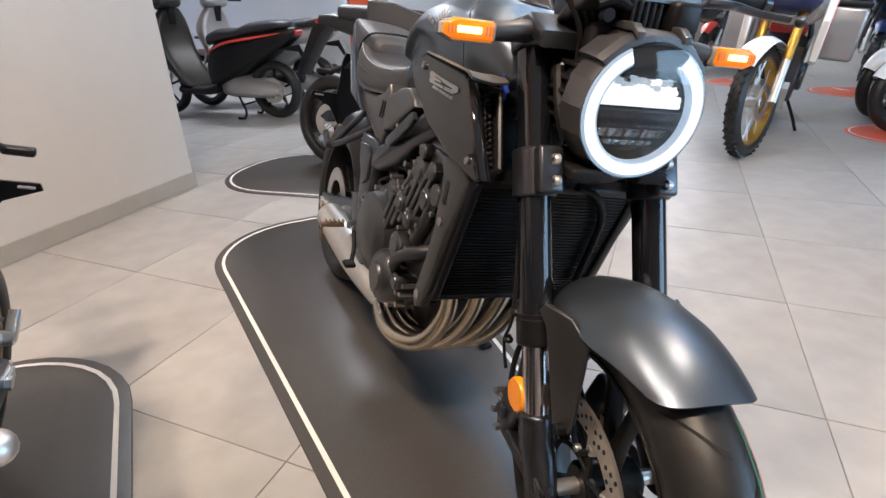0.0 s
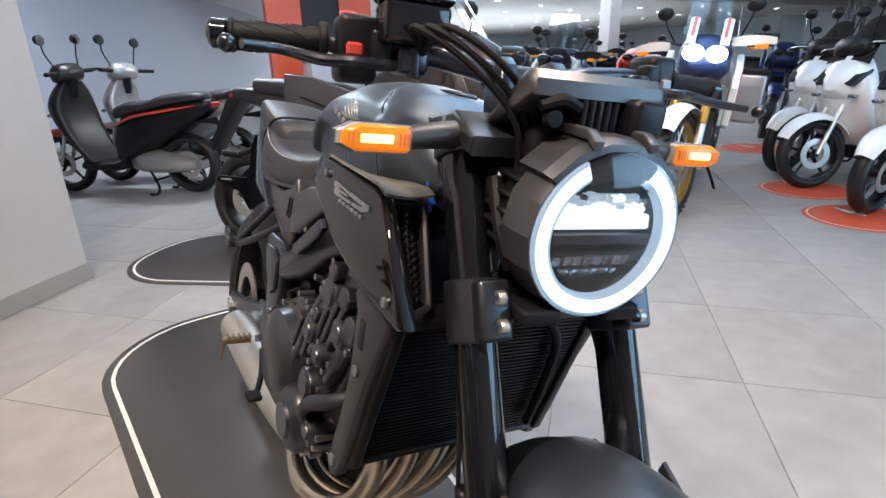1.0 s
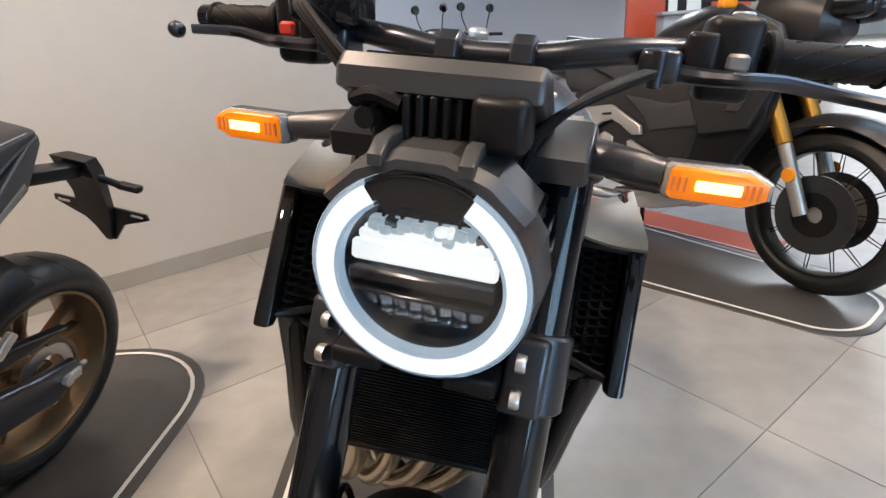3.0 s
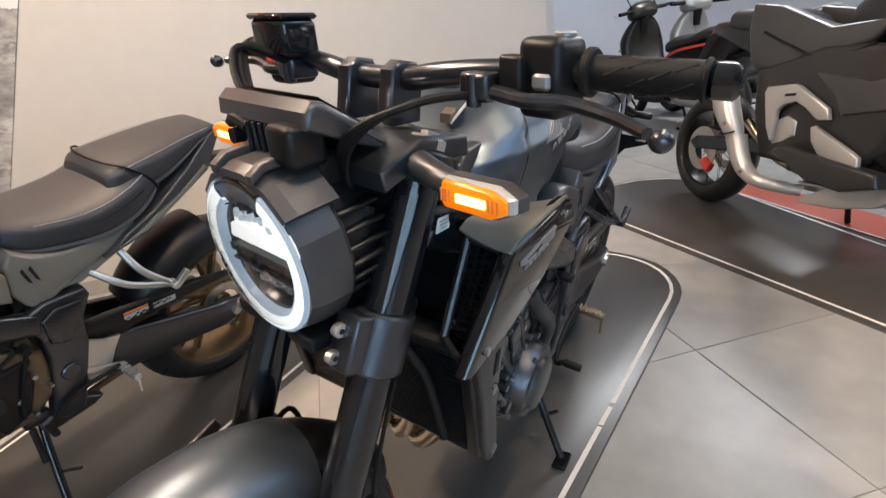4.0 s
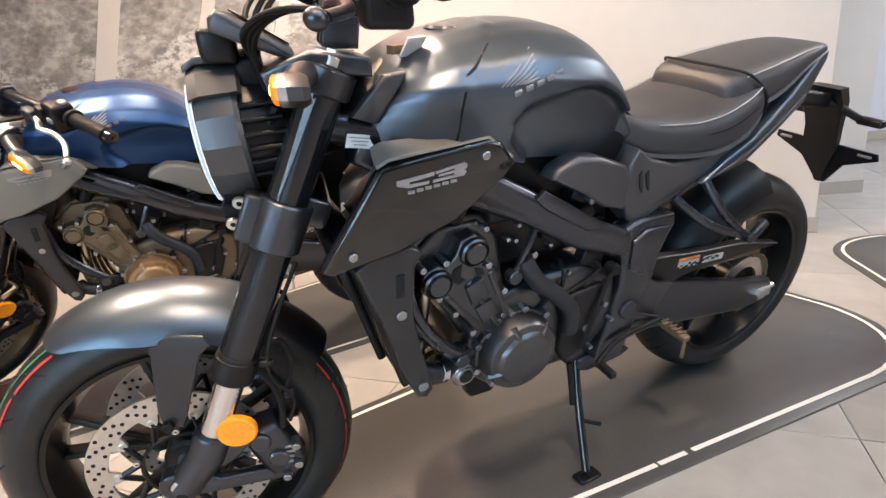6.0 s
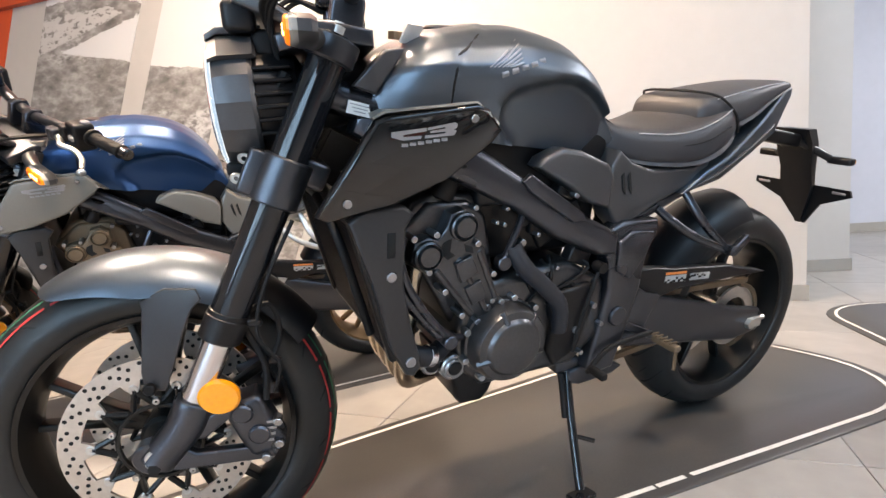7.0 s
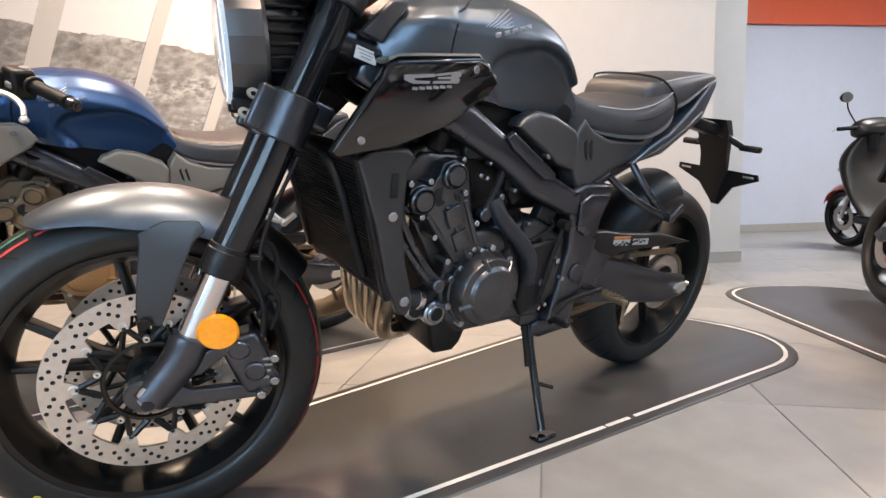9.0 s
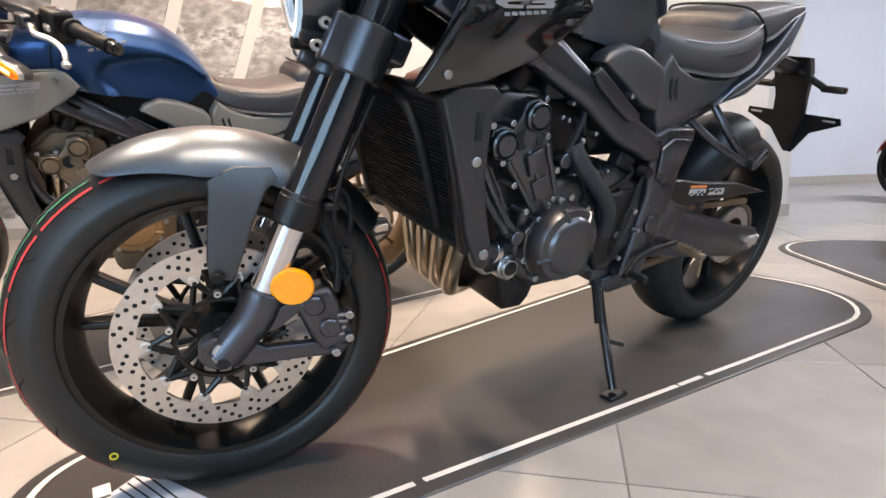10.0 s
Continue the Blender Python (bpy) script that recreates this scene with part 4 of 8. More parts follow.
    LF("lens_mask", mask, "black", hl, "dark cap between the ends of the light ring", 60)
    LF("light_ring", Geo().lathe([(0.0700, -0.012), (0.0710, -0.003), (0.0855, -0.001), (0.0862, -0.004)], (0, 0, 0), "x", 56, 90 + 29, 450 - 29), "drl", hl, "glowing white light ring", 50)
    LF("ring_edge", Geo().lathe([(0.0668, -0.014), (0.0678, -0.0045), (0.0708, -0.0035), (0.0708, -0.012)], (0, 0, 0), "x", 56, 90 + 30, 450 - 30).lathe([(0.0856, -0.004), (0.0860, -0.0022), (0.0888, -0.003), (0.0892, -0.007)], (0, 0, 0), "x", 56, 90 + 28, 450 - 28), "drl_edge", hl, "bluish edge of the light ring", 50)
    rl = random.Random(23)
    cells = {"beam": Geo(), "beam_dim": Geo(), "reflector": Geo(), "lens_dark": Geo()}
    for row, z, h in ((0, 0.0385, 0.009), (1, 0.0325, 0.007)):
        y, lim = 0.0, math.sqrt(0.064 ** 2 - (z + 0.006) ** 2)
        y = -lim
        while y < lim - 0.005:
            w = rl.uniform(0.005, 0.0125)
            kind = rl.choice(("beam", "beam", "beam_dim") if row else ("beam", "beam_dim", "beam_dim", "reflector"))
            cells[kind].box((-0.018 + rl.uniform(0, 0.006), y + w / 2, z + rl.uniform(-0.0015, 0.0015)), (0.010, w * 0.92, h * rl.uniform(0.75, 1.05)), 0.0012, pose(0, 0, 0, rl.uniform(-14, 14), rl.uniform(-30, 10), rl.uniform(-25, 25)))
            y += w
    cells["beam"].box((-0.012, 0, 0.0140), (0.010, 0.121, 0.0165), 0.002, pose(0, 0, 0, 0, -12, 0)).box((-0.016, 0, 0.0265), (0.008, 0.112, 0.0085), 0.002, pose(0, 0, 0, 0, -16, 0))
    cells["beam_dim"].box((-0.024, 0, 0.024), (0.004, 0.104, 0.034), 0.001)
    L("low_beam", cells["beam"], "beam", hl, "lit low beam cells")
    L("upper_reflector", cells["beam_dim"], "beam_dim", hl, "lit upper reflector cells")
    L("reflector_facet", cells["reflector"], "reflector", hl)
    L("reflector_gap", cells["lens_dark"], "lens_dark", hl)
    g = Geo().box((-0.012, 0, -0.004), (0.022, 0.122, 0.012), 0.002).box((-0.010, 0, -0.018), (0.02, 0.116, 0.004), 0.001)
    for y in (-0.045, -0.030, 0.03, 0.045, 0, -0.015, 0.015):
        g.box((-0.008, y, 0.062), (0.010, 0.0025, 0.026))
    g.box((-0.006, 0, 0.0765), (0.012, 0.075, 0.006), 0.001)
    L("divider_bar", g, "lens_dark", hl)
    g = Geo()
    for k in range(8):
        y = -0.046 + 0.0131 * k
        g.box((-0.016, y, -0.0285), (0.012, 0.0125, 0.016), 0.002, pose(0, 0, 0, 0, 18, (k % 2) * 36 - 18))
        if 0 < k < 7:
            g.box((-0.018, y, -0.0435), (0.010, 0.0125, 0.009), 0.002, pose(0, 0, 0, 0, 30, 18 - (k % 2) * 36))
    L("high_beam", g, "reflector", hl, "unlit faceted high beam reflector")
    g = Geo()
    g.lathe([(0.0001, 0.0085), (0.04, 0.0075), (0.075, 0.003), (0.0905, -0.003), (0.0895, -0.0045), (0.074, 0.0015), (0.04, 0.006), (0.0001, 0.007)], (0, 0, 0), "x", 48)
    lz = LF("front_lens", g, "lens", hl, "clear front lens")
    lz.visible_shadow = False
    # brackets to the clamps
    g = Geo()
    for sg in (1, -1):
        g.tube([(-0.205, sg * 0.075, 0.80), (-0.215, sg * 0.088, 0.84), (-0.25, sg * 0.085, 0.90)], 0.008, 8)
        g.box((-0.185, sg * 0.055, 0.755), (0.06, 0.05, 0.02), 0.005)
    F("headlight_bracket", g, "dark", root)
    # indicators
    for sg in (1, -1):
        st = F("indicator", Geo().tube([(-0.302, sg * 0.105, 0.946), (-0.285, sg * 0.14, 0.945), (-0.277, sg * 0.188, 0.940)], [0.018, 0.0165, 0.0135], 16).cyl((-0.325, sg * 0.104, 0.935), (-0.302, sg * 0.104, 0.947), 0.022, 16, 0.003), "graphite", root, "front indicator on a grey stalk")
        out = [(0.186, 0.012), (0.190, 0.016), (0.255, 0.0165), (0.274, 0.007), (0.274, -0.007), (0.255, -0.0165), (0.190, -0.016), (0.186, -0.012)]
        def hexring(x, k):
            cy = 0.230
            return [vec(x, sg * (cy + (a - cy) * k), 0.938 + b * k) for a, b in out]
        F("indicator_shell", Geo().rings([hexring(-0.29, 0.8), hexring(-0.283, 1.0), hexring(-0.268, 1.0)]), "graphite", st)
        F("lens_rim", Geo().rings([hexring(-0.268, 0.98), hexring(-0.262, 0.97), hexring(-0.259, 0.90)]), "clear_rim", st, "clear grey lens rim")
        F("indicator_lens", Geo().rings([hexring(-0.259, 0.88), hexring(-0.256, 0.86), hexring(-0.2535, 0.72)]), "amber_on", st, "lit amber indicator lens")
        F("bulb", Geo().box((-0.2528, sg * 0.230, 0.938), (0.003, 0.036, 0.009), 0.001), "amber_core", st)
        for yc in (0.199, 0.256):
            F("lens_slot", Geo().box((-0.2538, sg * (yc - 0.005), 0.938), (0.0022, 0.0022, 0.013)).box((-0.2538, sg * yc, 0.938), (0.0022, 0.0022, 0.013)).box((-0.2538, sg * (yc + 0.005), 0.938), (0.0022, 0.0022, 0.013)), "label_orange", st)

    # --- front mudguard
    def arc_sheet(a0, a1, r, hw, c, na=14, nb=9, taper=lambda s: 1.0, drop=lambda s: 0.04, dip=lambda s: 0.0):
        grid = []
        for i in range(na):
            s = i / (na - 1)
            row = []
            for j in range(nb):
                t = -1 + 2 * j / (nb - 1)
                a = radians(a0 + (a1 - a0) * s + 5.0 * (1 - s) ** 6 * t ** 4)       # rounded corners at the tip
                y = hw * taper(s) * math.sin(t * 1.35) / math.sin(1.35)
                rr = r - dip(s) - drop(s) * (1 - math.cos(t * 1.35)) / (1 - math.cos(1.35))
                row.append(c + vec(rr * math.cos(a), y, rr * math.sin(a)))
            grid.append(row)
        return grid
    mg = FWH("front_mudguard", Geo().sheet(arc_sheet(60, 116, 0.317, 0.086, FW, 22, 15, lambda s: min(1, 0.80 + 0.5 * s), lambda s: 0.024 + 0.036 * min(1, s / 0.5), lambda s: 0.011 * (1 - s) ** 3), 0.004), front_fender, root, "matte grey front mudguard", 60)
    FWH("mudguard_rear", Geo().sheet(arc_sheet(115, 146, 0.314, 0.068, FW, 12, 9), 0.004), "black", mg, "black rear half of the mudguard", 60)
    outline = [(-0.012, 0.545), (-0.05, 0.566), (-0.098, 0.568), (-0.106, 0.552), (-0.090, 0.535), (-0.072, 0.490), (-0.052, 0.430), (-0.040, 0.399), (-0.008, 0.402), (-0.005, 0.43), (-0.010, 0.490), (-0.014, 0.530)]
    for sg in (1, -1):
        # grey motorcycle: satin black in place of the mudguard's paint, its shade put into colour
        FWH("mudguard_side", Geo().prism(outline, sg * 0.074, sg * 0.082, 0.003, lambda x, z: sg * (0.010 * (0.6 - z) / 0.2 + 0.40 * max(0, -x - 0.022))), "satin" if rim == "rim" else front_fender, mg, "flared mudguard strut, coloured darker for shade on the grey motorcycle")
    g = Geo()
    for sg in (1, -1):
        g.cyl((-0.017, sg * 0.085, 0.406), (-0.017, sg * 0.106, 0.406), 0.009, 10, 0.002)
        g.tube([(-0.14, sg * 0.085, 0.50), (-0.20, sg * 0.09, 0.53), (-0.215, sg * 0.085, 0.47), (-0.185, sg * 0.085, 0.40)], 0.0045, 8)
    FWH("hose_clip", g, "dark", mg)
    g = Geo()
    for sg in (1, -1):
        g.tube([(-0.25, sg * 0.085, 0.73), (-0.175, sg * 0.088, 0.62), (-0.145, sg * 0.09, 0.53), (-0.17, sg * 0.10, 0.44), (-0.165, sg * 0.105, 0.38)], 0.0050, 8)
    F("brake_line", g, "dark", root, "black brake lines down the fork")
    for sg in (1, -1):
        ab = F("speed_sensor_cable", Geo().tube([(-0.235, sg * 0.112, 0.68), (-0.185, sg * 0.122, 0.575), (-0.168, sg * 0.124, 0.50), (-0.192, sg * 0.118, 0.445), (-0.178, sg * 0.112, 0.395)], 0.0030, 6), "dark", root, "thin sensor cable beside the fork")
        F("cable_clip", Geo().box((-0.166, sg * 0.120, 0.520), (0.020, 0.014, 0.012), 0.003).box((-0.186, sg * 0.114, 0.452), (0.018, 0.014, 0.012), 0.003), "black", ab)

    # --- tank
    T = [(-0.345, 0.845, 0.912, 0.098), (-0.375, 0.835, 0.933, 0.128), (-0.42, 0.818, 0.950, 0.150), (-0.50, 0.795, 0.967, 0.166), (-0.575, 0.782, 0.980, 0.173), (-0.63, 0.775, 0.980, 0.173),
         (-0.70, 0.766, 0.966, 0.166), (-0.75, 0.760, 0.939, 0.154), (-0.790, 0.755, 0.900, 0.140), (-0.818, 0.752, 0.859, 0.126), (-0.843, 0.752, 0.808, 0.110), (-0.857, 0.752, 0.778, 0.098)]
    SEC = [(0.0, 0.86), (0.30, 0.96), (0.55, 1.0), (0.66, 0.985), (0.80, 0.86), (0.93, 0.58), (0.985, 0.30), (1.0, 0.0)]     # height share, width share
    seam_x = lambda z: float(np.interp(z, [0.78, 0.88, 0.918, 0.970, 0.982], [-0.464, -0.465, -0.472, -0.550, -0.57]))
    crease = [vec(*q) for q in ((-0.622, 0.746), (-0.572, 0.790), (-0.549, 0.823), (-0.550, 0.850), (-0.572, 0.874), (-0.615, 0.887), (-0.668, 0.896), (-0.711, 0.892), (-0.760, 0.872), (-0.81, 0.835))]

    def knee(x, z):
        """How far the knee recess is pressed in at this place of the tank's side."""
        top = float(np.interp(-x, [-q[0] for q in crease[2:]], [q[1] for q in crease[2:]]))
        low = float(np.interp(z, [q[1] for q in crease[:3]], [q[0] for q in crease[:3]]))
        if z > top or x > (low if z < 0.823 else -0.549):
            return 0.0
        d = min(np.linalg.norm(vec(x, z) - (a + (b - a) * min(1, max(0, (vec(x, z) - a) @ (b - a) / ((b - a) @ (b - a)))))) for a, b in zip(crease, crease[1:]))
        u = min(1.0, d / 0.013)
        return 0.028 * u * u * (3 - 2 * u) * min(1.0, max(0.0, (x + 0.856) / 0.05))

    def tank_y(x, z):
        """Half width of the tank at this length and height."""
        zb, zt, hw = (float(np.interp(-x, [-q[0] for q in T], [q[i] for q in T])) for i in (1, 2, 3))
        f = min(1.0, max(0.0, (z - zb) / (zt - zb)))
        return hw * float(np.interp(f, [q[0] for q in SEC], [q[1] for q in SEC])) - knee(x, z) + (0.0035 if x > seam_x(z) else 0.0)
    fs = np.array([q[0] for q in SEC])
    prof_f = np.interp(np.linspace(0, 7, 50), np.arange(8), fs)
    stations = smooth_path(T, 8)
    rings_ = []
    for x, zb, zt, hw in stations:
        half = []
        for f in prof_f:
            z = zb + (zt - zb) * f
            front = 0.0035 if x > seam_x(z) else 0.0
            w = hw * float(np.interp(f, fs, [q[1] for q in SEC]))
            half.append(vec(x, max(0.0, w - knee(x, z) + front * min(1, w / 0.05)), z + front * f))
        for _ in range(2):                    # ease the section's corners
            half = [half[0]] + [(half[i - 1] + 2 * half[i] + half[i + 1]) / 4 for i in range(1, len(half) - 1)] + [half[-1]]
        rings_.append([p * vec(1, -1, 1) for p in half] + half[-2::-1])
    rings_ = [[p - vec(max(0.0, (p[0] + 0.47) / 0.125) * (p[2] - 0.85) * 0.62, 0, 0) for p in q] for q in rings_]      # the front edge slants back
    tk = P("fuel_tank", Geo().rings(rings_), tank, root, "sculpted matte fuel tank with knee recesses", angle=50)
    for sg in (1, -1):
        path = [vec(seam_x(z) - 0.001, sg * (tank_y(seam_x(z) - 0.003, z) + 0.0005), z) for z in (0.81, 0.84, 0.88, 0.905, 0.918, 0.93, 0.945, 0.958, 0.966)]
        P("tank_seam", Geo().tube(path, 0.0026, 6, 3), "dark", tk)
        # wing emblem as a fan of raised bars, and a row of bars for the lettering
        on = lambda x, z: vec(x, sg * (tank_y(x, z) + 0.0008), z)
        g = Geo()
        for k in range(6):                    # feathers sweep from the leading edge up to the tip
            u = k / 5
            x0, z0 = -0.522 - 0.034 * u, 0.9045 + 0.002 * u
            x1, z1 = -0.584 + 0.004 * u, 0.950 - 0.036 * u
            xm, zm = x0 * 0.45 + x1 * 0.55 + 0.006 * (1 - u), z0 * 0.55 + z1 * 0.45
            g.tube([on(x0, z0), on(xm, zm), on(x1, z1)], [0.0010, 0.0021, 0.0013], 6)
        for k in range(5):
            x, z = -0.548 - 0.0175 * k, 0.8955 + 0.0055 * k
            g.box(on(x, z), (0.0125, 0.0025, 0.0085), 0.001, pose(0, 0, 0, 0, 17, 0))
        P("tank_emblem", g, emblem, tk, "raised wing-shaped emblem as plain bars")
    P("filler_cap", Geo().lathe([(0.0001, 0.008), (0.032, 0.007), (0.036, 0.003), (0.036, -0.012)], (-0.515, 0, 0.966), "z", 28), "frame", tk, "black filler cap")
    P("ignition_cover", Geo().loft([ring8(x, zb, zt, hw) for x, zb, zt, hw in ((-0.29, 0.80, 0.840, 0.05), (-0.33, 0.81, 0.885, 0.058), (-0.375, 0.82, 0.912, 0.062), (-0.41, 0.84, 0.93, 0.055))], 3, 3), "black", tk, "", angle=60)
    fp = Geo().prism([(-0.325, 0.872), (-0.358, 0.860), (-0.394, 0.912), (-0.400, 0.928), (-0.370, 0.925)], 0.100, 0.118, 0.005, lambda x, z: 0.12 * (-x - 0.36))
    both("tank_front_panel", fp, cover, tk, "dark trim panel ahead of the tank")
    for sg in (1, -1):
        nk = P("frame_neck", Geo().cyl((-0.270, sg * 0.066, 0.866), (-0.430, sg * 0.096, 0.820), 0.027, 20, 0.003).cyl((-0.268, sg * 0.066, 0.8665), (-0.290, sg * 0.070, 0.860), 0.031, 20, 0.003), "frame", root, "dark frame tube behind the steering head")
        if sg > 0:
            P("frame_label", Geo().box((-0.336, 0.1095, 0.838), (0.042, 0.002, 0.019), 0, pose(0, 0, 0, 0, -13, 9)), "label_white", nk, "white printed label")
            g = Geo()
            for k in range(3):
                g.box((-0.335, 0.1108, 0.8435 - 0.005 * k), (0.032 - 0.006 * k, 0.001, 0.0014), 0, pose(0, 0, 0, 0, -13, 9))
            P("label_line", g, "label_grey", nk)
    P("head_tube", Geo().cyl((-0.225, 0, 0.72), (-0.335, 0, 0.935), 0.036, 24, 0.004), "frame", root)

    P("airbox", Geo().box((-0.64, 0, 0.735), (0.40, 0.20, 0.13), 0.012), "black", root, "black airbox under the tank")
    # --- frame
    spar = Geo().prism([(-0.325, 0.800), (-0.340, 0.845), (-0.42, 0.825), (-0.533, 0.772), (-0.716, 0.662), (-0.845, 0.605), (-0.845, 0.555), (-0.799, 0.560), (-0.690, 0.608), (-0.60, 0.668), (-0.485, 0.724), (-0.40, 0.760)], 0.125, 0.165, 0.014, lambda x, z: -0.085 * max(0, (x + 0.50) / 0.2) + 0.0)
    both("frame_spar", spar, "frame", root, "satin black twin-spar steel frame")
    rib = Geo().prism([(-0.615, 0.735), (-0.635, 0.722), (-0.74, 0.655), (-0.745, 0.640), (-0.715, 0.640), (-0.62, 0.700), (-0.600, 0.722)], 0.160, 0.174, 0.004)
    both("spar_cap", rib, "frame", root)
    pv = Geo().prism([(-0.800, 0.600), (-0.860, 0.625), (-0.950, 0.622), (-0.958, 0.600), (-0.935, 0.55), (-0.930, 0.47), (-0.905, 0.36), (-0.885, 0.29), (-0.840, 0.285), (-0.815, 0.30), (-0.830, 0.40), (-0.842, 0.48), (-0.832, 0.54)], 0.115, 0.160, 0.010)
    both("pivot_plate", pv, "frame", root)
    pr = Geo().prism([(-0.845, 0.585), (-0.875, 0.605), (-0.935, 0.600), (-0.925, 0.55), (-0.885, 0.50), (-0.850, 0.52)], 0.157, 0.168, 0.006)
    both("pivot_rib", pr, "frame", root)
    g = Geo().cyl((-0.872, 0.150, 0.418), (-0.872, 0.168, 0.418), 0.022, 20, 0.003)
    both("pivot_cap", g, "frame", root)
    both("subframe_rail", Geo().tube([(-0.90, 0.105, 0.60), (-1.09, 0.105, 0.680), (-1.30, 0.085, 0.770)], 0.014, 10), subframe, root)
    pg = Geo().tube([(-0.985, 0.115, 0.632), (-1.045, 0.165, 0.580), (-1.145, 0.185, 0.540)], 0.0095, 10).tube([(-1.06, 0.115, 0.665), (-1.085, 0.16, 0.602), (-1.145, 0.185, 0.540)], 0.0095, 10)
    hangers = both("peg_hanger", pg, subframe, root, "tubular passenger peg hanger")
    for hgr, sg in zip(hangers, (1, -1)):
        P("passenger_peg", Geo().box((-1.166, sg * 0.200, 0.552), (0.020, 0.018, 0.056), 0.005, pose(0, 0, 0, 0, -50, 0)).cyl((-1.148, sg * 0.175, 0.540), (-1.148, sg * 0.207, 0.540), 0.012, 12, 0.002), "frame" if rim == "rim" else "alu", hgr, "folded ribbed passenger peg")

    # --- seat and tail
    R8 = lambda rows: [ring8(*r, 0.5, 0.82, 0.85, 0.95) for r in rows]

    def pad(x, zb, zt, hw):
        """Section of a padded seat with flat sloping flanks and a firm edge."""
        h = zt - zb
        half = [(0.84, 0.0), (0.97, 0.16), (1.0, 0.30), (0.97, 0.62), (0.93, 0.74), (0.83, 0.88), (0.55, 0.97), (0.20, 1.0)]
        return [vec(x, -hw * a, zb + h * b) for a, b in half] + [vec(x, hw * a, zb + h * b) for a, b in half[::-1]]
    st = P("rider_seat", Geo().loft([pad(*r) for r in ((-0.812, 0.768, 0.832, 0.066), (-0.835, 0.752, 0.824, 0.096), (-0.880, 0.732, 0.812, 0.122), (-0.96, 0.722, 0.806, 0.141), (-1.04, 0.722, 0.816, 0.150), (-1.10, 0.736, 0.838, 0.148), (-1.150, 0.758, 0.856, 0.136), (-1.185, 0.782, 0.858, 0.118))], 4, 2), "seat", root, "black vinyl rider seat with stitched edge", angle=48)
    ps = P("passenger_seat", Geo().loft([pad(*r) for r in ((-1.075, 0.812, 0.850, 0.098), (-1.098, 0.802, 0.872, 0.116), (-1.16, 0.794, 0.884, 0.122), (-1.24, 0.816, 0.896, 0.114), (-1.33, 0.862, 0.906, 0.097), (-1.395, 0.886, 0.908, 0.082), (-1.410, 0.892, 0.903, 0.072))], 4, 2), "seat", root, "raised black vinyl passenger seat", angle=48)
    lip = [(-1.192, 0.118, 0.792), (-1.165, 0.126, 0.830), (-1.120, 0.114, 0.866), (-1.090, 0.070, 0.876), (-1.082, 0.0, 0.878)]
    lip = lip + [(x, -y, z) for x, y, z in lip[-2::-1]]
    P("seat_welt", Geo().tube(lip, 0.0030, 6), "dark", ps, "black welt between the two pads")
    for sg in (1, -1):
        P("seat_stitching", Geo().tube([(-0.90, sg * 0.116, 0.7935), (-0.98, sg * 0.132, 0.7920), (-1.05, sg * 0.1375, 0.8030), (-1.11, sg * 0.135, 0.824), (-1.150, sg * 0.126, 0.842)], 0.0014, 5), "stitch", st, "grey stitched seam")
        P("seat_stitching", Geo().tube([(-1.115, sg * 0.111, 0.862), (-1.20, sg * 0.109, 0.880), (-1.30, sg * 0.094, 0.895), (-1.38, sg * 0.079, 0.902)], 0.0013, 5), "stitch", ps)
        P("seat_seam", Geo().tube([(-0.838, sg * 0.072, 0.823), (-0.90, sg * 0.1195, 0.776), (-0.98, sg * 0.1385, 0.768), (-1.06, sg * 0.1480, 0.777), (-1.14, sg * 0.139, 0.806)], 0.0018, 5), "dark", st)
    sc = Geo().prism([(-0.640, 0.742), (-0.650, 0.758), (-0.690, 0.775), (-0.735, 0.768), (-0.800, 0.742), (-0.815, 0.720), (-0.812, 0.655), (-0.765, 0.668), (-0.715, 0.700)], 0.110, 0.158, 0.010)
    both("side_cover", sc, cover, root, "angular dark side cover")
    sv = Geo().prism([(-0.835, 0.765), (-0.870, 0.740), (-0.930, 0.722), (-1.06, 0.722), (-1.11, 0.745), (-1.10, 0.700), (-1.06, 0.686), (-0.95, 0.650), (-0.86, 0.605), (-0.838, 0.625), (-0.815, 0.665), (-0.818, 0.735)], 0.088, 0.145, 0.008, lambda x, z: -0.02 * max(0, (-x - 0.95) / 0.2))
    both("seat_side_panel", sv, cover, root)
    vt = Geo()
    for k in range(2):
        vt.prism([(-0.842 - 0.016 * k, 0.715), (-0.847 - 0.016 * k, 0.722), (-0.856 - 0.016 * k, 0.690), (-0.858 - 0.016 * k, 0.678), (-0.850 - 0.016 * k, 0.688)], 0.1445, 0.1475)
    both("panel_vent", vt, "groove_and_shade", root)
    tl = Geo().prism([(-1.015, 0.668), (-1.075, 0.712), (-1.155, 0.742), (-1.215, 0.775), (-1.285, 0.815), (-1.375, 0.884), (-1.410, 0.893), (-1.415, 0.872), (-1.360, 0.782), (-1.25, 0.738), (-1.13, 0.692)], 0.092, 0.150, 0.007, lambda x, z: -0.072 * max(0, (-x - 1.12) / 0.30))
    both("tail_cowl", tl, "paint" if rim == "rim" else "graphite", root, "matte grey tail cowl")
    te = Geo().prism([(-1.050, 0.684), (-1.13, 0.716), (-1.25, 0.760), (-1.345, 0.806), (-1.355, 0.795), (-1.25, 0.744), (-1.13, 0.700)], 0.140, 0.154, 0.003, lambda x, z: -0.072 * max(0, (-x - 1.12) / 0.30))
    both("cowl_edge", te, cover, root)
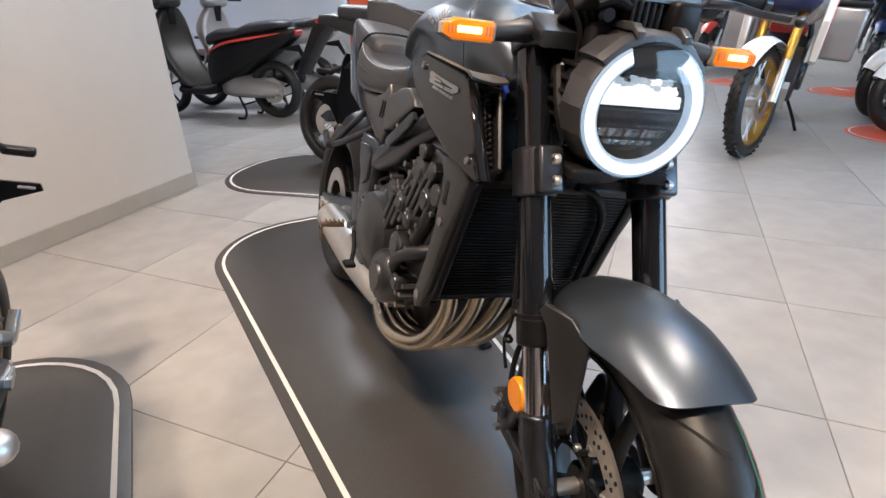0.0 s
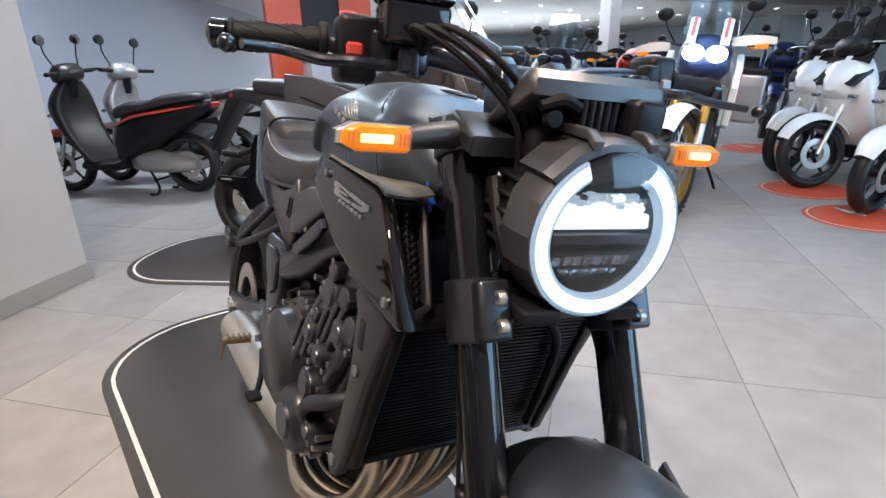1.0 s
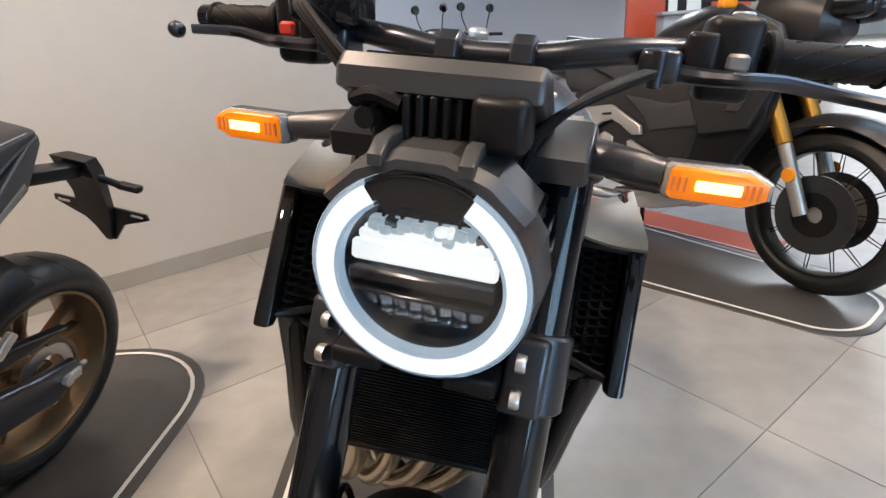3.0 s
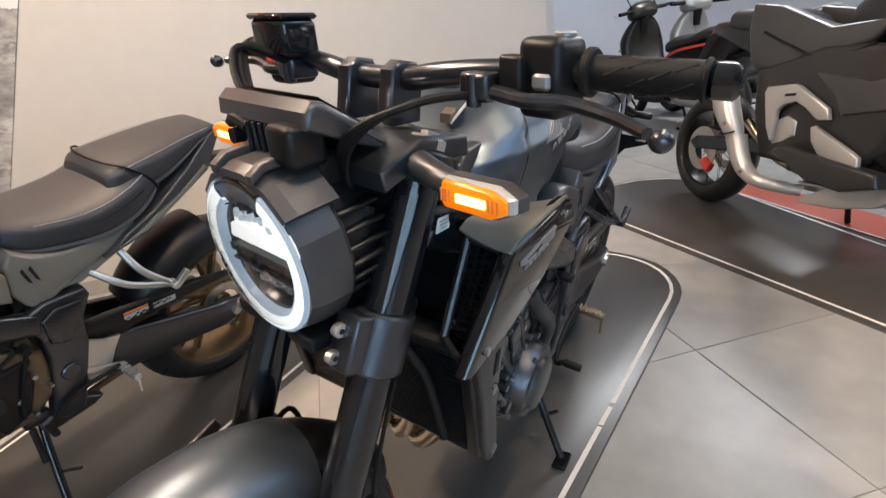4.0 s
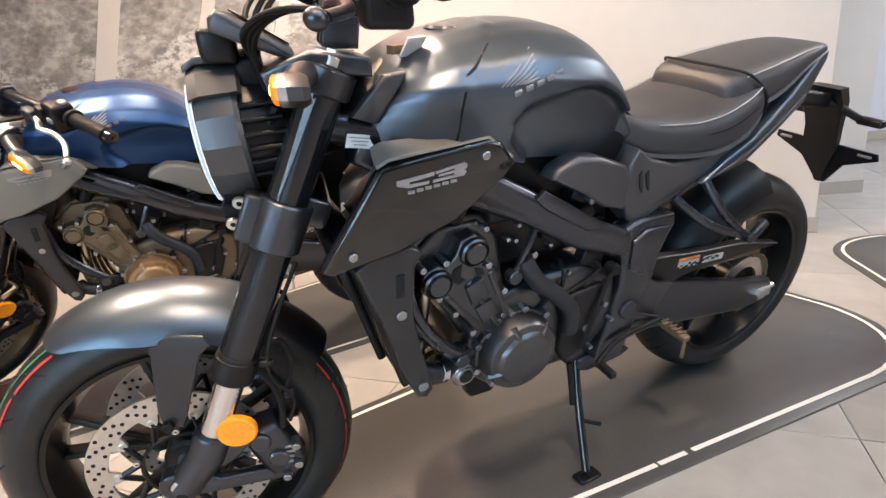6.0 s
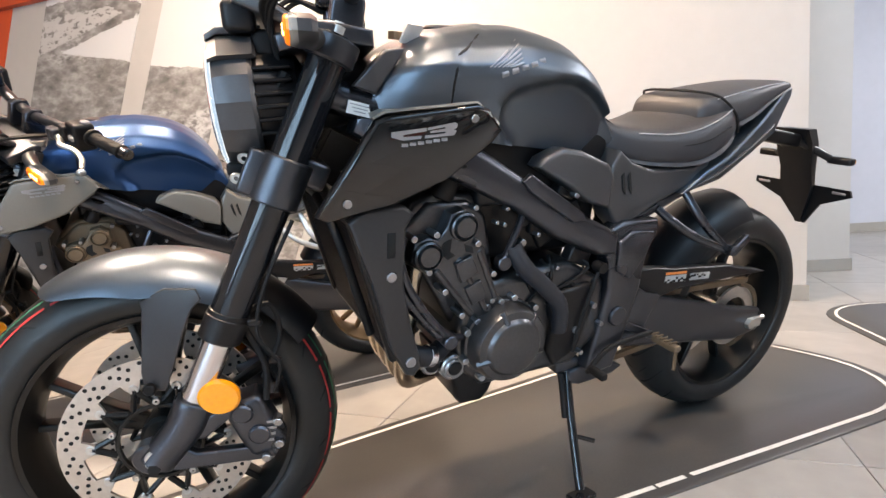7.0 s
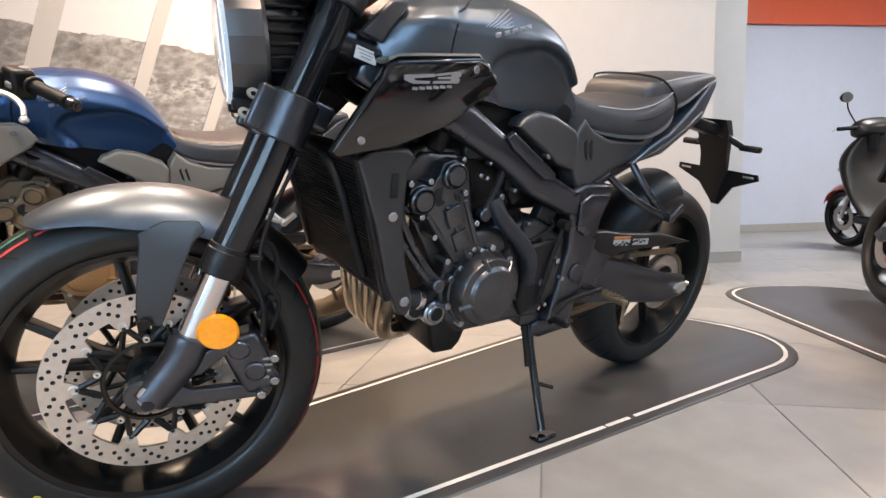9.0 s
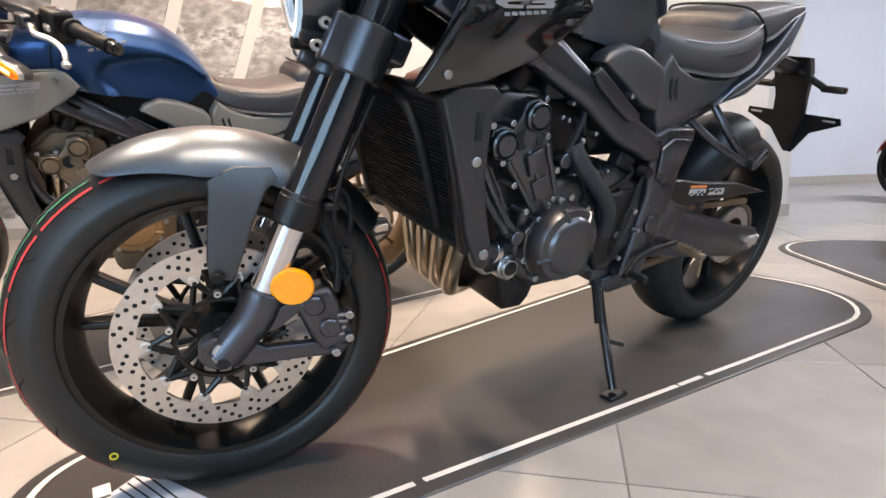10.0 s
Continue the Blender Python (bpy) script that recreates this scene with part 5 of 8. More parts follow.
    P("tail_underside", Geo().prism([(-1.05, 0.70), (-1.20, 0.80), (-1.38, 0.885), (-1.39, 0.85), (-1.34, 0.785), (-1.15, 0.72)], -0.075, 0.075, 0.006), "black", root)
    P("tail_light", Geo().loft(R8([(-1.375, 0.868, 0.893, 0.058), (-1.400, 0.870, 0.893, 0.055), (-1.412, 0.876, 0.890, 0.045)]), 3, 3), "red_lens", root, "dark red tail light")
    aft, aft_lamp = Matrix.Translation((-0.046, 0, -0.026)), Matrix.Translation((-0.078, 0, -0.016))
    ph = Geo().box((-1.440, 0, 0.793), (0.20, 0.055, 0.035), 0.008, pose(0, 0, 0, 0, -8, 0))
    ph.rings([[vec(x, s * hw, z) for x, s in ((x0, -1), (x0, 1), (x0 - th, 0.8), (x0 - th, -0.8))] for x0, th, z, hw in ((-1.520, 0.050, 0.812, 0.050), (-1.545, 0.046, 0.775, 0.054), (-1.583, 0.036, 0.700, 0.046), (-1.600, 0.030, 0.655, 0.048), (-1.625, 0.022, 0.600, 0.030), (-1.655, 0.010, 0.535, 0.008))])
    plate = P("plate_holder", ph, "black", root, "black plastic number plate holder", aft)
    wing = lambda dx: [vec(-1.622 + dx, -0.140, 0.655), vec(-1.622 + dx, 0.140, 0.655), vec(-1.630 + dx, 0.144, 0.636), vec(-1.640 + dx, 0.060, 0.600), vec(-1.668 + dx, 0.012, 0.532), vec(-1.668 + dx, -0.012, 0.532), vec(-1.640 + dx, -0.060, 0.600), vec(-1.630 + dx, -0.144, 0.636)]
    P("plate_bracket", Geo().rings([wing(0), wing(-0.008)]), "black", plate, xf=aft)
    for sg in (1, -1):
        P("bracket_slot", Geo().box((-1.627, sg * 0.112, 0.643), (0.012, 0.036, 0.007), 0.002), "label_grey", plate, xf=aft)
    g = Geo()
    for k in range(5):
        g.tube([(-1.583, -0.03 + 0.015 * k, 0.770), (-1.625, -0.03 + 0.015 * k, 0.655), (-1.652, -0.018 + 0.009 * k, 0.575)], 0.003, 5)
    P("holder_rib", g, "dark", plate, xf=aft)
    for sg in (1, -1):
        ri = P("rear_indicator", Geo().tube([(-1.505, sg * 0.02, 0.768), (-1.545, sg * 0.05, 0.744), (-1.572, sg * 0.075, 0.726)], 0.010, 10), "black", root, "rear indicator on a black stalk", aft_lamp)
        P("indicator_lens", Geo().box((-1.580, sg * 0.102, 0.722), (0.026, 0.066, 0.020), 0.006), "black", ri, xf=aft_lamp)
        P("lens_strip", Geo().box((-1.594, sg * 0.104, 0.722), (0.004, 0.058, 0.013), 0.0015), "orange", ri, "amber lens strip", aft_lamp)

    # --- shrouds
    sp = [(-0.246, 0.698), (-0.288, 0.766), (-0.326, 0.829), (-0.338, 0.834), (-0.474, 0.853), (-0.493, 0.846), (-0.516, 0.815), (-0.500, 0.795), (-0.433, 0.743), (-0.349, 0.708), (-0.260, 0.690)]
    shp = Geo().prism(sp, 0.198, 0.220, 0.007, lambda x, z: 0.012 * (-x - 0.37) / 0.15)
    for side_ob, sg in zip(both("radiator_shroud", shp, shroud, root, "gloss black radiator shroud"), (1, -1)):
        yy = lambda x: sg * (0.2205 + 0.012 * (-x - 0.37) / 0.15)
        g = Geo()                             # two slanted silver shapes, solid with a dark slit
        for shape in ([(-0.346, 0.8135), (-0.3465, 0.8065), (-0.362, 0.8022), (-0.388, 0.8045), (-0.389, 0.8085), (-0.364, 0.8072), (-0.362, 0.8098), (-0.396, 0.8150), (-0.396, 0.8195)],
                      [(-0.398, 0.8195), (-0.438, 0.8270), (-0.4415, 0.8245), (-0.4405, 0.8190), (-0.436, 0.8175), (-0.4405, 0.8150), (-0.437, 0.8090), (-0.394, 0.8050), (-0.395, 0.8088), (-0.424, 0.8120), (-0.424, 0.8142), (-0.402, 0.8122), (-0.402, 0.8150), (-0.424, 0.8185), (-0.424, 0.8206), (-0.398, 0.8160)]):
            g.prism(shape, min(yy(-0.40), yy(-0.40) + sg * 0.0022), max(yy(-0.40), yy(-0.40) + sg * 0.0022), 0, lambda x, z: yy(x) - yy(-0.40))
        P("shroud_emblem", g, "label_grey", side_ob, "silver emblem as plain bars")
        g = Geo()
        for k in range(6):
            x = -0.366 - 0.0115 * k
            g.box((x, yy(x), 0.7955 + 0.0015 * k), (0.009, 0.002, 0.0045))
        P("shroud_lettering", g, "label_grey", side_ob, "dim lettering as plain bars")
        P("shroud_bolt", Geo().cyl((-0.287, yy(-0.287) - sg * 0.004, 0.716), (-0.287, yy(-0.287) + sg * 0.004, 0.716), 0.0062, 12, 0.001).cyl((-0.468, yy(-0.468) - sg * 0.004, 0.832), (-0.468, yy(-0.468) + sg * 0.004, 0.832), 0.0062, 12, 0.001), "bolt", side_ob)
        # inner panel over the intake and its honeycomb grille
        top = Geo()
        grid = []
        for x, z, yi, zi in ((-0.322, 0.834, 0.130, 0.834), (-0.338, 0.8425, 0.130, 0.840), (-0.38, 0.8475, 0.132, 0.840), (-0.43, 0.8525, 0.138, 0.836), (-0.474, 0.857, 0.150, 0.822), (-0.512, 0.825, 0.165, 0.796)):
            yo = 0.216 + 0.012 * (-x - 0.37) / 0.15
            grid.append([vec(x - 0.020 * t, sg * (yo + (yi - yo) * t), z + (zi - z) * t - 0.004 * math.sin(math.pi * t)) for t in np.linspace(0, 1, 5)])
        top.sheet(grid, 0.004 * sg)
        P("shroud_top", top, "bronze_grey", side_ob, "warm grey inner shroud panel")
        fr = Geo()
        fa, fb, fc, fd = vec(-0.332, sg * 0.207, 0.826), vec(-0.258, sg * 0.203, 0.704), vec(-0.296, sg * 0.146, 0.704), vec(-0.354, sg * 0.138, 0.818)
        fr.tube([fa, fb], 0.004, 8, smooth=False).tube([fb, fc], 0.0045, 8, smooth=False).tube([fc, fd], 0.006, 8, smooth=False).tube([fd, fa], 0.0045, 8, smooth=False)
        fr.add([fc + vec(-0.002, 0, 0), fd, fd + vec(-0.10, 0, -0.03), fc + vec(-0.08, 0, 0)], [(0, 1, 2, 3)])
        P("grille_frame", fr, "satin" if shroud == "gloss" else shroud, side_ob)
        gr = Geo()
        off = vec(-0.018, 0, 0)
        for i in range(13):
            for j in range(5):
                t, s = (i + (0.5 if j % 2 else 0) + 0.3) / 13.6, (j + 0.5) / 5
                c = (fa * (1 - t) + fb * t) * (1 - s) + (fd * (1 - t) + fc * t) * s + off
                e1, e2 = (fb - fa) / 13.6 * 0.5, (fd - fa) / 5 * 0.62
                hexa = [c + e1 * math.cos(q) + e2 * math.sin(q) for q in np.radians(np.arange(0, 360, 60))]
                for q in range(6):
                    gr.cyl(hexa[q], hexa[(q + 1) % 6], 0.0016, 4)
        P("grille_mesh", gr, "black", side_ob, "black honeycomb grille")
        # flat near-black sheet standing in for the shade behind the grille
        P("intake_shade", Geo().add([fa + off * 2.6, fb + off * 2.6, fc + off * 2.6, fd + off * 2.6], [(0, 1, 2, 3)]), "groove_and_shade", side_ob)

    # --- radiator
    rot_m = Matrix.Translation((-0.350, 0, 0.565)) @ Matrix.Rotation(radians(16), 4, "Y")
    g = Geo().box((0, 0, 0), (0.026, 0.345, 0.240), 0.004)
    rad = P("radiator", g, "dark", root, "wide black radiator core", rot_m)
    for k in range(34):
        P("radiator_fin", Geo().box((0.014, 0, -0.112 + k * 0.0068), (0.004, 0.335, 0.0022)), "black", rad, xf=rot_m)
    g = Geo()
    for sg in (1, -1):
        g.box((0.002, sg * 0.180, 0), (0.040, 0.022, 0.255), 0.006)
    g.box((0.002, 0, 0.124), (0.036, 0.36, 0.016), 0.005).box((0.002, 0, -0.122), (0.032, 0.34, 0.012), 0.004)
    P("radiator_frame", g, "black", rad, xf=rot_m)
    br = Geo().prism([(-0.292, 0.684), (-0.316, 0.702), (-0.376, 0.704), (-0.392, 0.690), (-0.380, 0.668), (-0.379, 0.580), (-0.392, 0.510), (-0.409, 0.450), (-0.412, 0.425), (-0.401, 0.410), (-0.386, 0.416), (-0.358, 0.475), (-0.330, 0.580)], 0.178, 0.202, 0.006)
    for bo, sg in zip(both("radiator_bracket", br, "satin", root, "dark grey radiator side panel"), (1, -1)):
        P("panel_slot", Geo().box((-0.356, sg * 0.2022, 0.645), (0.013, 0.003, 0.040), 0.001).box((-0.358, sg * 0.2022, 0.594), (0.014, 0.003, 0.014), 0.001), "groove_and_shade", bo)
        P("bracket_bolt", Geo().cyl((-0.357, sg * 0.198, 0.594), (-0.357, sg * 0.206, 0.594), 0.008, 12, 0.001).cyl((-0.393, sg * 0.198, 0.440), (-0.393, sg * 0.206, 0.440), 0.009, 12, 0.001), "bolt", bo)
    g = Geo().tube([(-0.400, 0.150, 0.440), (-0.418, 0.166, 0.430), (-0.448, 0.162, 0.420), (-0.50, 0.13, 0.430)], 0.018, 14)
    P("coolant_hose", g, "hose", root, "black rubber coolant hose")
    P("hose_band", Geo().cyl((-0.436, 0.1650, 0.424), (-0.449, 0.1620, 0.420), 0.0205, 20, 0.001), "chrome", root, "bright hose clamp")
    g = Geo().tube([(-0.288, 0.02, 0.690), (-0.290, 0.07, 0.675), (-0.303, 0.112, 0.630), (-0.325, 0.126, 0.550), (-0.348, 0.132, 0.470)], 0.0075, 10)
    P("overflow_hose", g, "dark", root, "black hose in front of the radiator")

    # --- engine
    case = Geo().prism([(-0.512, 0.520), (-0.498, 0.430), (-0.520, 0.360), (-0.565, 0.318), (-0.780, 0.318), (-0.850, 0.380), (-0.838, 0.500), (-0.740, 0.555), (-0.600, 0.545)], -0.155, 0.150, 0.020)
    eng = P("engine", case, cast, root, "dark cast four-cylinder engine")
    P("oil_pan", Geo().prism([(-0.525, 0.345), (-0.543, 0.262), (-0.556, 0.243), (-0.604, 0.240), (-0.622, 0.258), (-0.634, 0.290), (-0.66, 0.33)], -0.085, 0.085, 0.012), "black" if rim == "rim" else cast, eng)
    P("cylinder_block", Geo().prism([(-0.425, 0.590), (-0.500, 0.455), (-0.600, 0.500), (-0.555, 0.650)], -0.165, 0.124, 0.010), cast, eng)
    P("cylinder_head", Geo().prism([(-0.378, 0.630), (-0.410, 0.585), (-0.450, 0.56), (-0.570, 0.585), (-0.552, 0.660), (-0.515, 0.690), (-0.440, 0.690)], -0.172, 0.136, 0.010), cast, eng)
    P("cam_cover", Geo().prism([(-0.388, 0.648), (-0.420, 0.690), (-0.455, 0.705), (-0.525, 0.700), (-0.548, 0.668), (-0.515, 0.655)], -0.160, 0.128, 0.012), cast, eng)
    tc = Geo().prism([(-0.402, 0.600), (-0.408, 0.632), (-0.432, 0.640), (-0.448, 0.634), (-0.462, 0.652), (-0.470, 0.676), (-0.494, 0.682), (-0.516, 0.668), (-0.520, 0.640), (-0.512, 0.622), (-0.536, 0.612), (-0.552, 0.560), (-0.575, 0.505), (-0.560, 0.484), (-0.535, 0.478), (-0.506, 0.498), (-0.470, 0.548), (-0.440, 0.585)], 0.126, 0.168, 0.005)
    tcp = P("timing_cover", tc, cast, eng)
    g = Geo()
    for x, z in ((-0.430, 0.610), (-0.492, 0.653)):
        g.lathe([(0.0001, 0.181), (0.0165, 0.181), (0.0180, 0.1785), (0.0195, 0.1745), (0.0215, 0.1785), (0.0245, 0.1755), (0.0260, 0.160)], (x, 0, z), "y", 28)
    P("cam_plug", g, cast, tcp)
    g = Geo()
    for x0, z0, x1, z1 in ((-0.446, 0.582, -0.520, 0.488), (-0.524, 0.608, -0.566, 0.512), (-0.486, 0.598, -0.548, 0.492)):
        g.cyl((x0, 0.166, z0), (x1, 0.166, z1), 0.0062, 8, 0.002)
    g.prism([(-0.478, 0.590), (-0.508, 0.603), (-0.524, 0.570), (-0.492, 0.554)], 0.165, 0.177, 0.004).prism([(-0.500, 0.542), (-0.530, 0.554), (-0.546, 0.520), (-0.516, 0.508)], 0.165, 0.174, 0.003)
    P("cover_rib", g, cast, tcp)
    g = Geo().prism([(-0.457, 0.628), (-0.472, 0.634), (-0.470, 0.612), (-0.480, 0.604), (-0.466, 0.598), (-0.452, 0.612)], 0.1665, 0.1695).prism([(-0.496, 0.622), (-0.511, 0.616), (-0.514, 0.604), (-0.500, 0.608)], 0.1665, 0.1695)
    P("cover_pocket", g, "groove_and_shade", tcp)
    g = Geo()
    for x, z in ((-0.406, 0.640), (-0.445, 0.643), (-0.522, 0.620), (-0.557, 0.560), (-0.579, 0.503), (-0.533, 0.472), (-0.500, 0.490), (-0.465, 0.540), (-0.434, 0.580)):
        g.cyl((x, 0.130, z), (x, 0.171, z), 0.0058, 10, 0.001)
    P("cover_bolt", g, "bolt", tcp)
    lp = Geo().prism([(-0.790, 0.288), (-0.786, 0.262), (-0.820, 0.248), (-0.912, 0.254), (-0.938, 0.270), (-0.900, 0.292), (-0.855, 0.305)], 0.095, 0.135, 0.008)
    both("lower_frame_plate", lp, "frame", root)
    g = Geo()
    for k in range(4):
        y = -0.115 + 0.077 * k
        g.cyl((-0.470, y, 0.690), (-0.500, y, 0.755), 0.022, 14, 0.003)
        g.box((-0.56, y, 0.70), (0.06, 0.05, 0.05), 0.012)
    P("intake_stub", g, "black", eng)
    # left alternator cover
    cv = Geo().lathe([(0.0001, 0.213), (0.048, 0.213), (0.052, 0.210), (0.056, 0.203), (0.068, 0.200), (0.072, 0.193), (0.076, 0.165), (0.080, 0.163), (0.080, 0.140)], (-0.592, 0, 0.424), "y", 40)
    cvp = P("alternator_cover", cv, covers, eng, "round ribbed engine side cover")
    g = Geo()
    for a in (70, 130, 200, 340):
        ca, sa = math.cos(radians(a)), math.sin(radians(a))
        g.cyl((-0.592 + 0.05 * ca, 0.205, 0.424 + 0.05 * sa), (-0.592 + 0.073 * ca, 0.193, 0.424 + 0.073 * sa), 0.006, 6)
    P("cover_rib", g, covers, cvp)
    g = Geo()
    for a in range(20, 380, 40):
        g.cyl((-0.592 + 0.083 * math.cos(radians(a)), 0.150, 0.424 + 0.083 * math.sin(radians(a))), (-0.592 + 0.083 * math.cos(radians(a)), 0.170, 0.424 + 0.083 * math.sin(radians(a))), 0.0068, 10, 0.001)
    P("cover_bolt", g, "bolt", cvp)
    sp2 = Geo().prism([(-0.690, 0.475), (-0.720, 0.500), (-0.790, 0.505), (-0.800, 0.44), (-0.775, 0.36), (-0.720, 0.335), (-0.700, 0.37), (-0.705, 0.43)], 0.130, 0.165, 0.010)
    P("sprocket_cover", sp2, "black", eng, "black sprocket cover")
    # right clutch cover
    cv = mirror(Geo().lathe([(0.0001, 0.208), (0.060, 0.206), (0.070, 0.200), (0.092, 0.190), (0.098, 0.165), (0.104, 0.163), (0.104, 0.14)], (-0.715, 0, 0.435), "y", 40))
    ccp = P("clutch_cover", cv, covers if covers != "engine" else "engine", eng, "round clutch cover")
    cv = mirror(Geo().lathe([(0.0001, 0.212), (0.030, 0.212), (0.034, 0.206), (0.050, 0.202), (0.060, 0.190), (0.063, 0.15)], (-0.600, 0, 0.375), "y", 32))
    P("pulse_cover", cv, "engine" if covers == "engine" else covers, eng)
    g = Geo()
    for a in range(0, 360, 40):
        g.cyl((-0.715 + 0.106 * math.cos(radians(a)), -0.150, 0.435 + 0.106 * math.sin(radians(a))), (-0.715 + 0.106 * math.cos(radians(a)), -0.172, 0.435 + 0.106 * math.sin(radians(a))), 0.0068, 8, 0.001)
        g.cyl((-0.600 + 0.068 * math.cos(radians(a)), -0.150, 0.375 + 0.068 * math.sin(radians(a))), (-0.600 + 0.068 * math.cos(radians(a)), -0.172, 0.375 + 0.068 * math.sin(radians(a))), 0.006, 8, 0.001)
    P("cover_bolt", g, "bolt", ccp)
    for x0, z0, x1, z1, r in ((-0.42, 0.62, -0.50, 0.50, 0.014), (-0.45, 0.655, -0.55, 0.60, 0.012), (-0.50, 0.68, -0.62, 0.54, 0.010)):
        P("casting_rib", Geo().cyl((x0, -0.176, z0), (x1, -0.172, z1), r, 10, 0.003).cyl((x0, -0.165, z0), (x0, -0.190, z0), r * 1.5, 16, 0.003), cast, eng)
    g = Geo().tube([(-0.604, 0.150, 0.600), (-0.625, 0.165, 0.560), (-0.680, 0.168, 0.510), (-0.712, 0.168, 0.470), (-0.722, 0.160, 0.415)], 0.0165, 14)
    P("breather_hose", g, "hose", root, "thick black breather hose")
    g = Geo().tube([(-0.640, 0.13, 0.700), (-0.612, 0.152, 0.640), (-0.586, 0.150, 0.575)], 0.0065, 8).cyl((-0.586, 0.138, 0.572), (-0.586, 0.160, 0.572), 0.014, 16, 0.002)
    P("engine_stay", g, "frame", root)
    g = Geo().tube([(-0.375, 0.170, 0.640), (-0.390, 0.185, 0.570), (-0.430, 0.188, 0.505), (-0.470, 0.18, 0.462), (-0.50, 0.170, 0.45)], 0.007, 8)
    g.tube([(-0.365, 0.165, 0.600), (-0.392, 0.172, 0.545), (-0.445, 0.172, 0.480), (-0.480, 0.168, 0.445)], 0.013, 10).cyl((-0.472, 0.16, 0.452), (-0.472, 0.192, 0.452), 0.013, 14, 0.002)
    P("engine_hanger", g, "frame", root, "black engine hanger and pipe")
    g = Geo().cyl((-0.505, 0.08, 0.372), (-0.505, 0.142, 0.372), 0.026, 24, 0.003).cyl((-0.505, 0.138, 0.372), (-0.505, 0.146, 0.372), 0.019, 20, 0.002).cyl((-0.466, 0.09, 0.380), (-0.466, 0.130, 0.380), 0.021, 20, 0.003)
    flt = P("oil_filter", g, "bolt" if rim == "rim" else "engine", eng, "metal oil filter can")
    P("filter_cap", Geo().cyl((-0.505, 0.144, 0.372), (-0.505, 0.1485, 0.372), 0.0140, 20, 0.002).cyl((-0.466, 0.128, 0.380), (-0.466, 0.134, 0.380), 0.014, 20, 0.002), "black", flt)
    # stepped castings, bosses and pipes of the right flank
    rq = random.Random(11)
    for x, z, r0, h in ((-0.455, 0.600, 0.024, 0.030), (-0.510, 0.640, 0.028, 0.026), (-0.560, 0.560, 0.022, 0.034), (-0.500, 0.545, 0.018, 0.040), (-0.640, 0.560, 0.026, 0.020), (-0.545, 0.470, 0.030, 0.036), (-0.655, 0.330, 0.024, 0.026), (-0.520, 0.400, 0.020, 0.034), (-0.820, 0.470, 0.022, 0.022)):
        bs = P("casting_boss", Geo().lathe([(0.0001, -0.165 - h), (r0 * 0.62, -0.165 - h), (r0 * 0.70, -0.162 - h), (r0 * 0.95, -0.160 - h), (r0, -0.156 - h), (r0, -0.14)], (x, 0, z), "y", 22), covers, eng)
        for k in range(3):
            a = rq.uniform(0, 6.28) + k * 2.1
            px, pz = x + (r0 + 0.007) * math.cos(a), z + (r0 + 0.007) * math.sin(a)
            P("boss_bolt", Geo().cyl((px, -0.148, pz), (px, -0.168 - h * 0.6, pz), 0.0055, 8, 0.001), "bolt", bs)
    for k in range(6):
        x0, z0 = -0.43 - 0.035 * k, 0.66 - 0.02 * k
        P("casting_fin", Geo().prism([(x0, z0), (x0 - 0.012, z0 + 0.004), (x0 - 0.070, z0 - 0.10), (x0 - 0.058, z0 - 0.106)], -0.190, -0.165, 0.004), cast, eng)
    P("coolant_pipe", Geo().tube([(-0.415, -0.15, 0.52), (-0.440, -0.195, 0.50), (-0.490, -0.205, 0.470), (-0.535, -0.195, 0.43), (-0.55, -0.17, 0.40)], 0.012, 12), "hose", eng, "rubber coolant pipe")
    # scattered small fasteners on the engine's flanks
    rnd = random.Random(5)
    g = Geo()
    for k in range(22):
        x, z = rnd.uniform(-0.83, -0.50), rnd.uniform(0.33, 0.70)
        y = 0.152 if z < 0.53 else 0.135
        for sg in (1, -1):
            g.cyl((x, sg * y, z), (x, sg * (y + 0.018), z), rnd.uniform(0.004, 0.008), 8, 0.001)
    P("small_bolt", g, "bolt", eng)
    g = Geo()
    for k in range(10):
        x, z = rnd.uniform(-0.80, -0.60), rnd.uniform(0.55, 0.70)
        for sg in (1, -1):
            g.box((x, sg * rnd.uniform(0.09, 0.13), z), (rnd.uniform(0.03, 0.07), 0.03, rnd.uniform(0.02, 0.05)), 0.005, pose(0, 0, 0, 0, rnd.uniform(-40, 40), 0))
    g.box((-0.66, 0, 0.64), (0.34, 0.20, 0.16), 0.02)
    P("throttle_body", g, "black", eng)
    g = Geo()
    for k in range(7):
        x, z = rnd.uniform(-0.80, -0.60), rnd.uniform(0.50, 0.66)
        for sg in (1, -1):
            g.tube([(x, sg * 0.12, z), (x + rnd.uniform(-0.05, 0.05), sg * 0.152, z - 0.03), (x + rnd.uniform(-0.09, 0.09), sg * 0.150, z - rnd.uniform(0.05, 0.12))], 0.0045, 6)
    P("wiring", g, "dark", eng, "black wiring and hoses")

    # --- exhaust
    for k in range(4):
        y = 0.105 - 0.07 * k
        path = [(-0.445, y, 0.590), (-0.428, y, 0.545), (-0.424, y - 0.005, 0.455), (-0.434, y * 0.8 - 0.02, 0.365), (-0.462, y * 0.66 - 0.055, 0.292), (-0.520, y * 0.5 - 0.095, 0.255), (-0.60, y * 0.4 - 0.120, 0.245), (-0.70, y * 0.3 - 0.11, 0.245)]
        P("exhaust_pipe", Geo().tube(path, 0.0185, 14, 5), "pipe", root, "bare stainless exhaust header pipe")
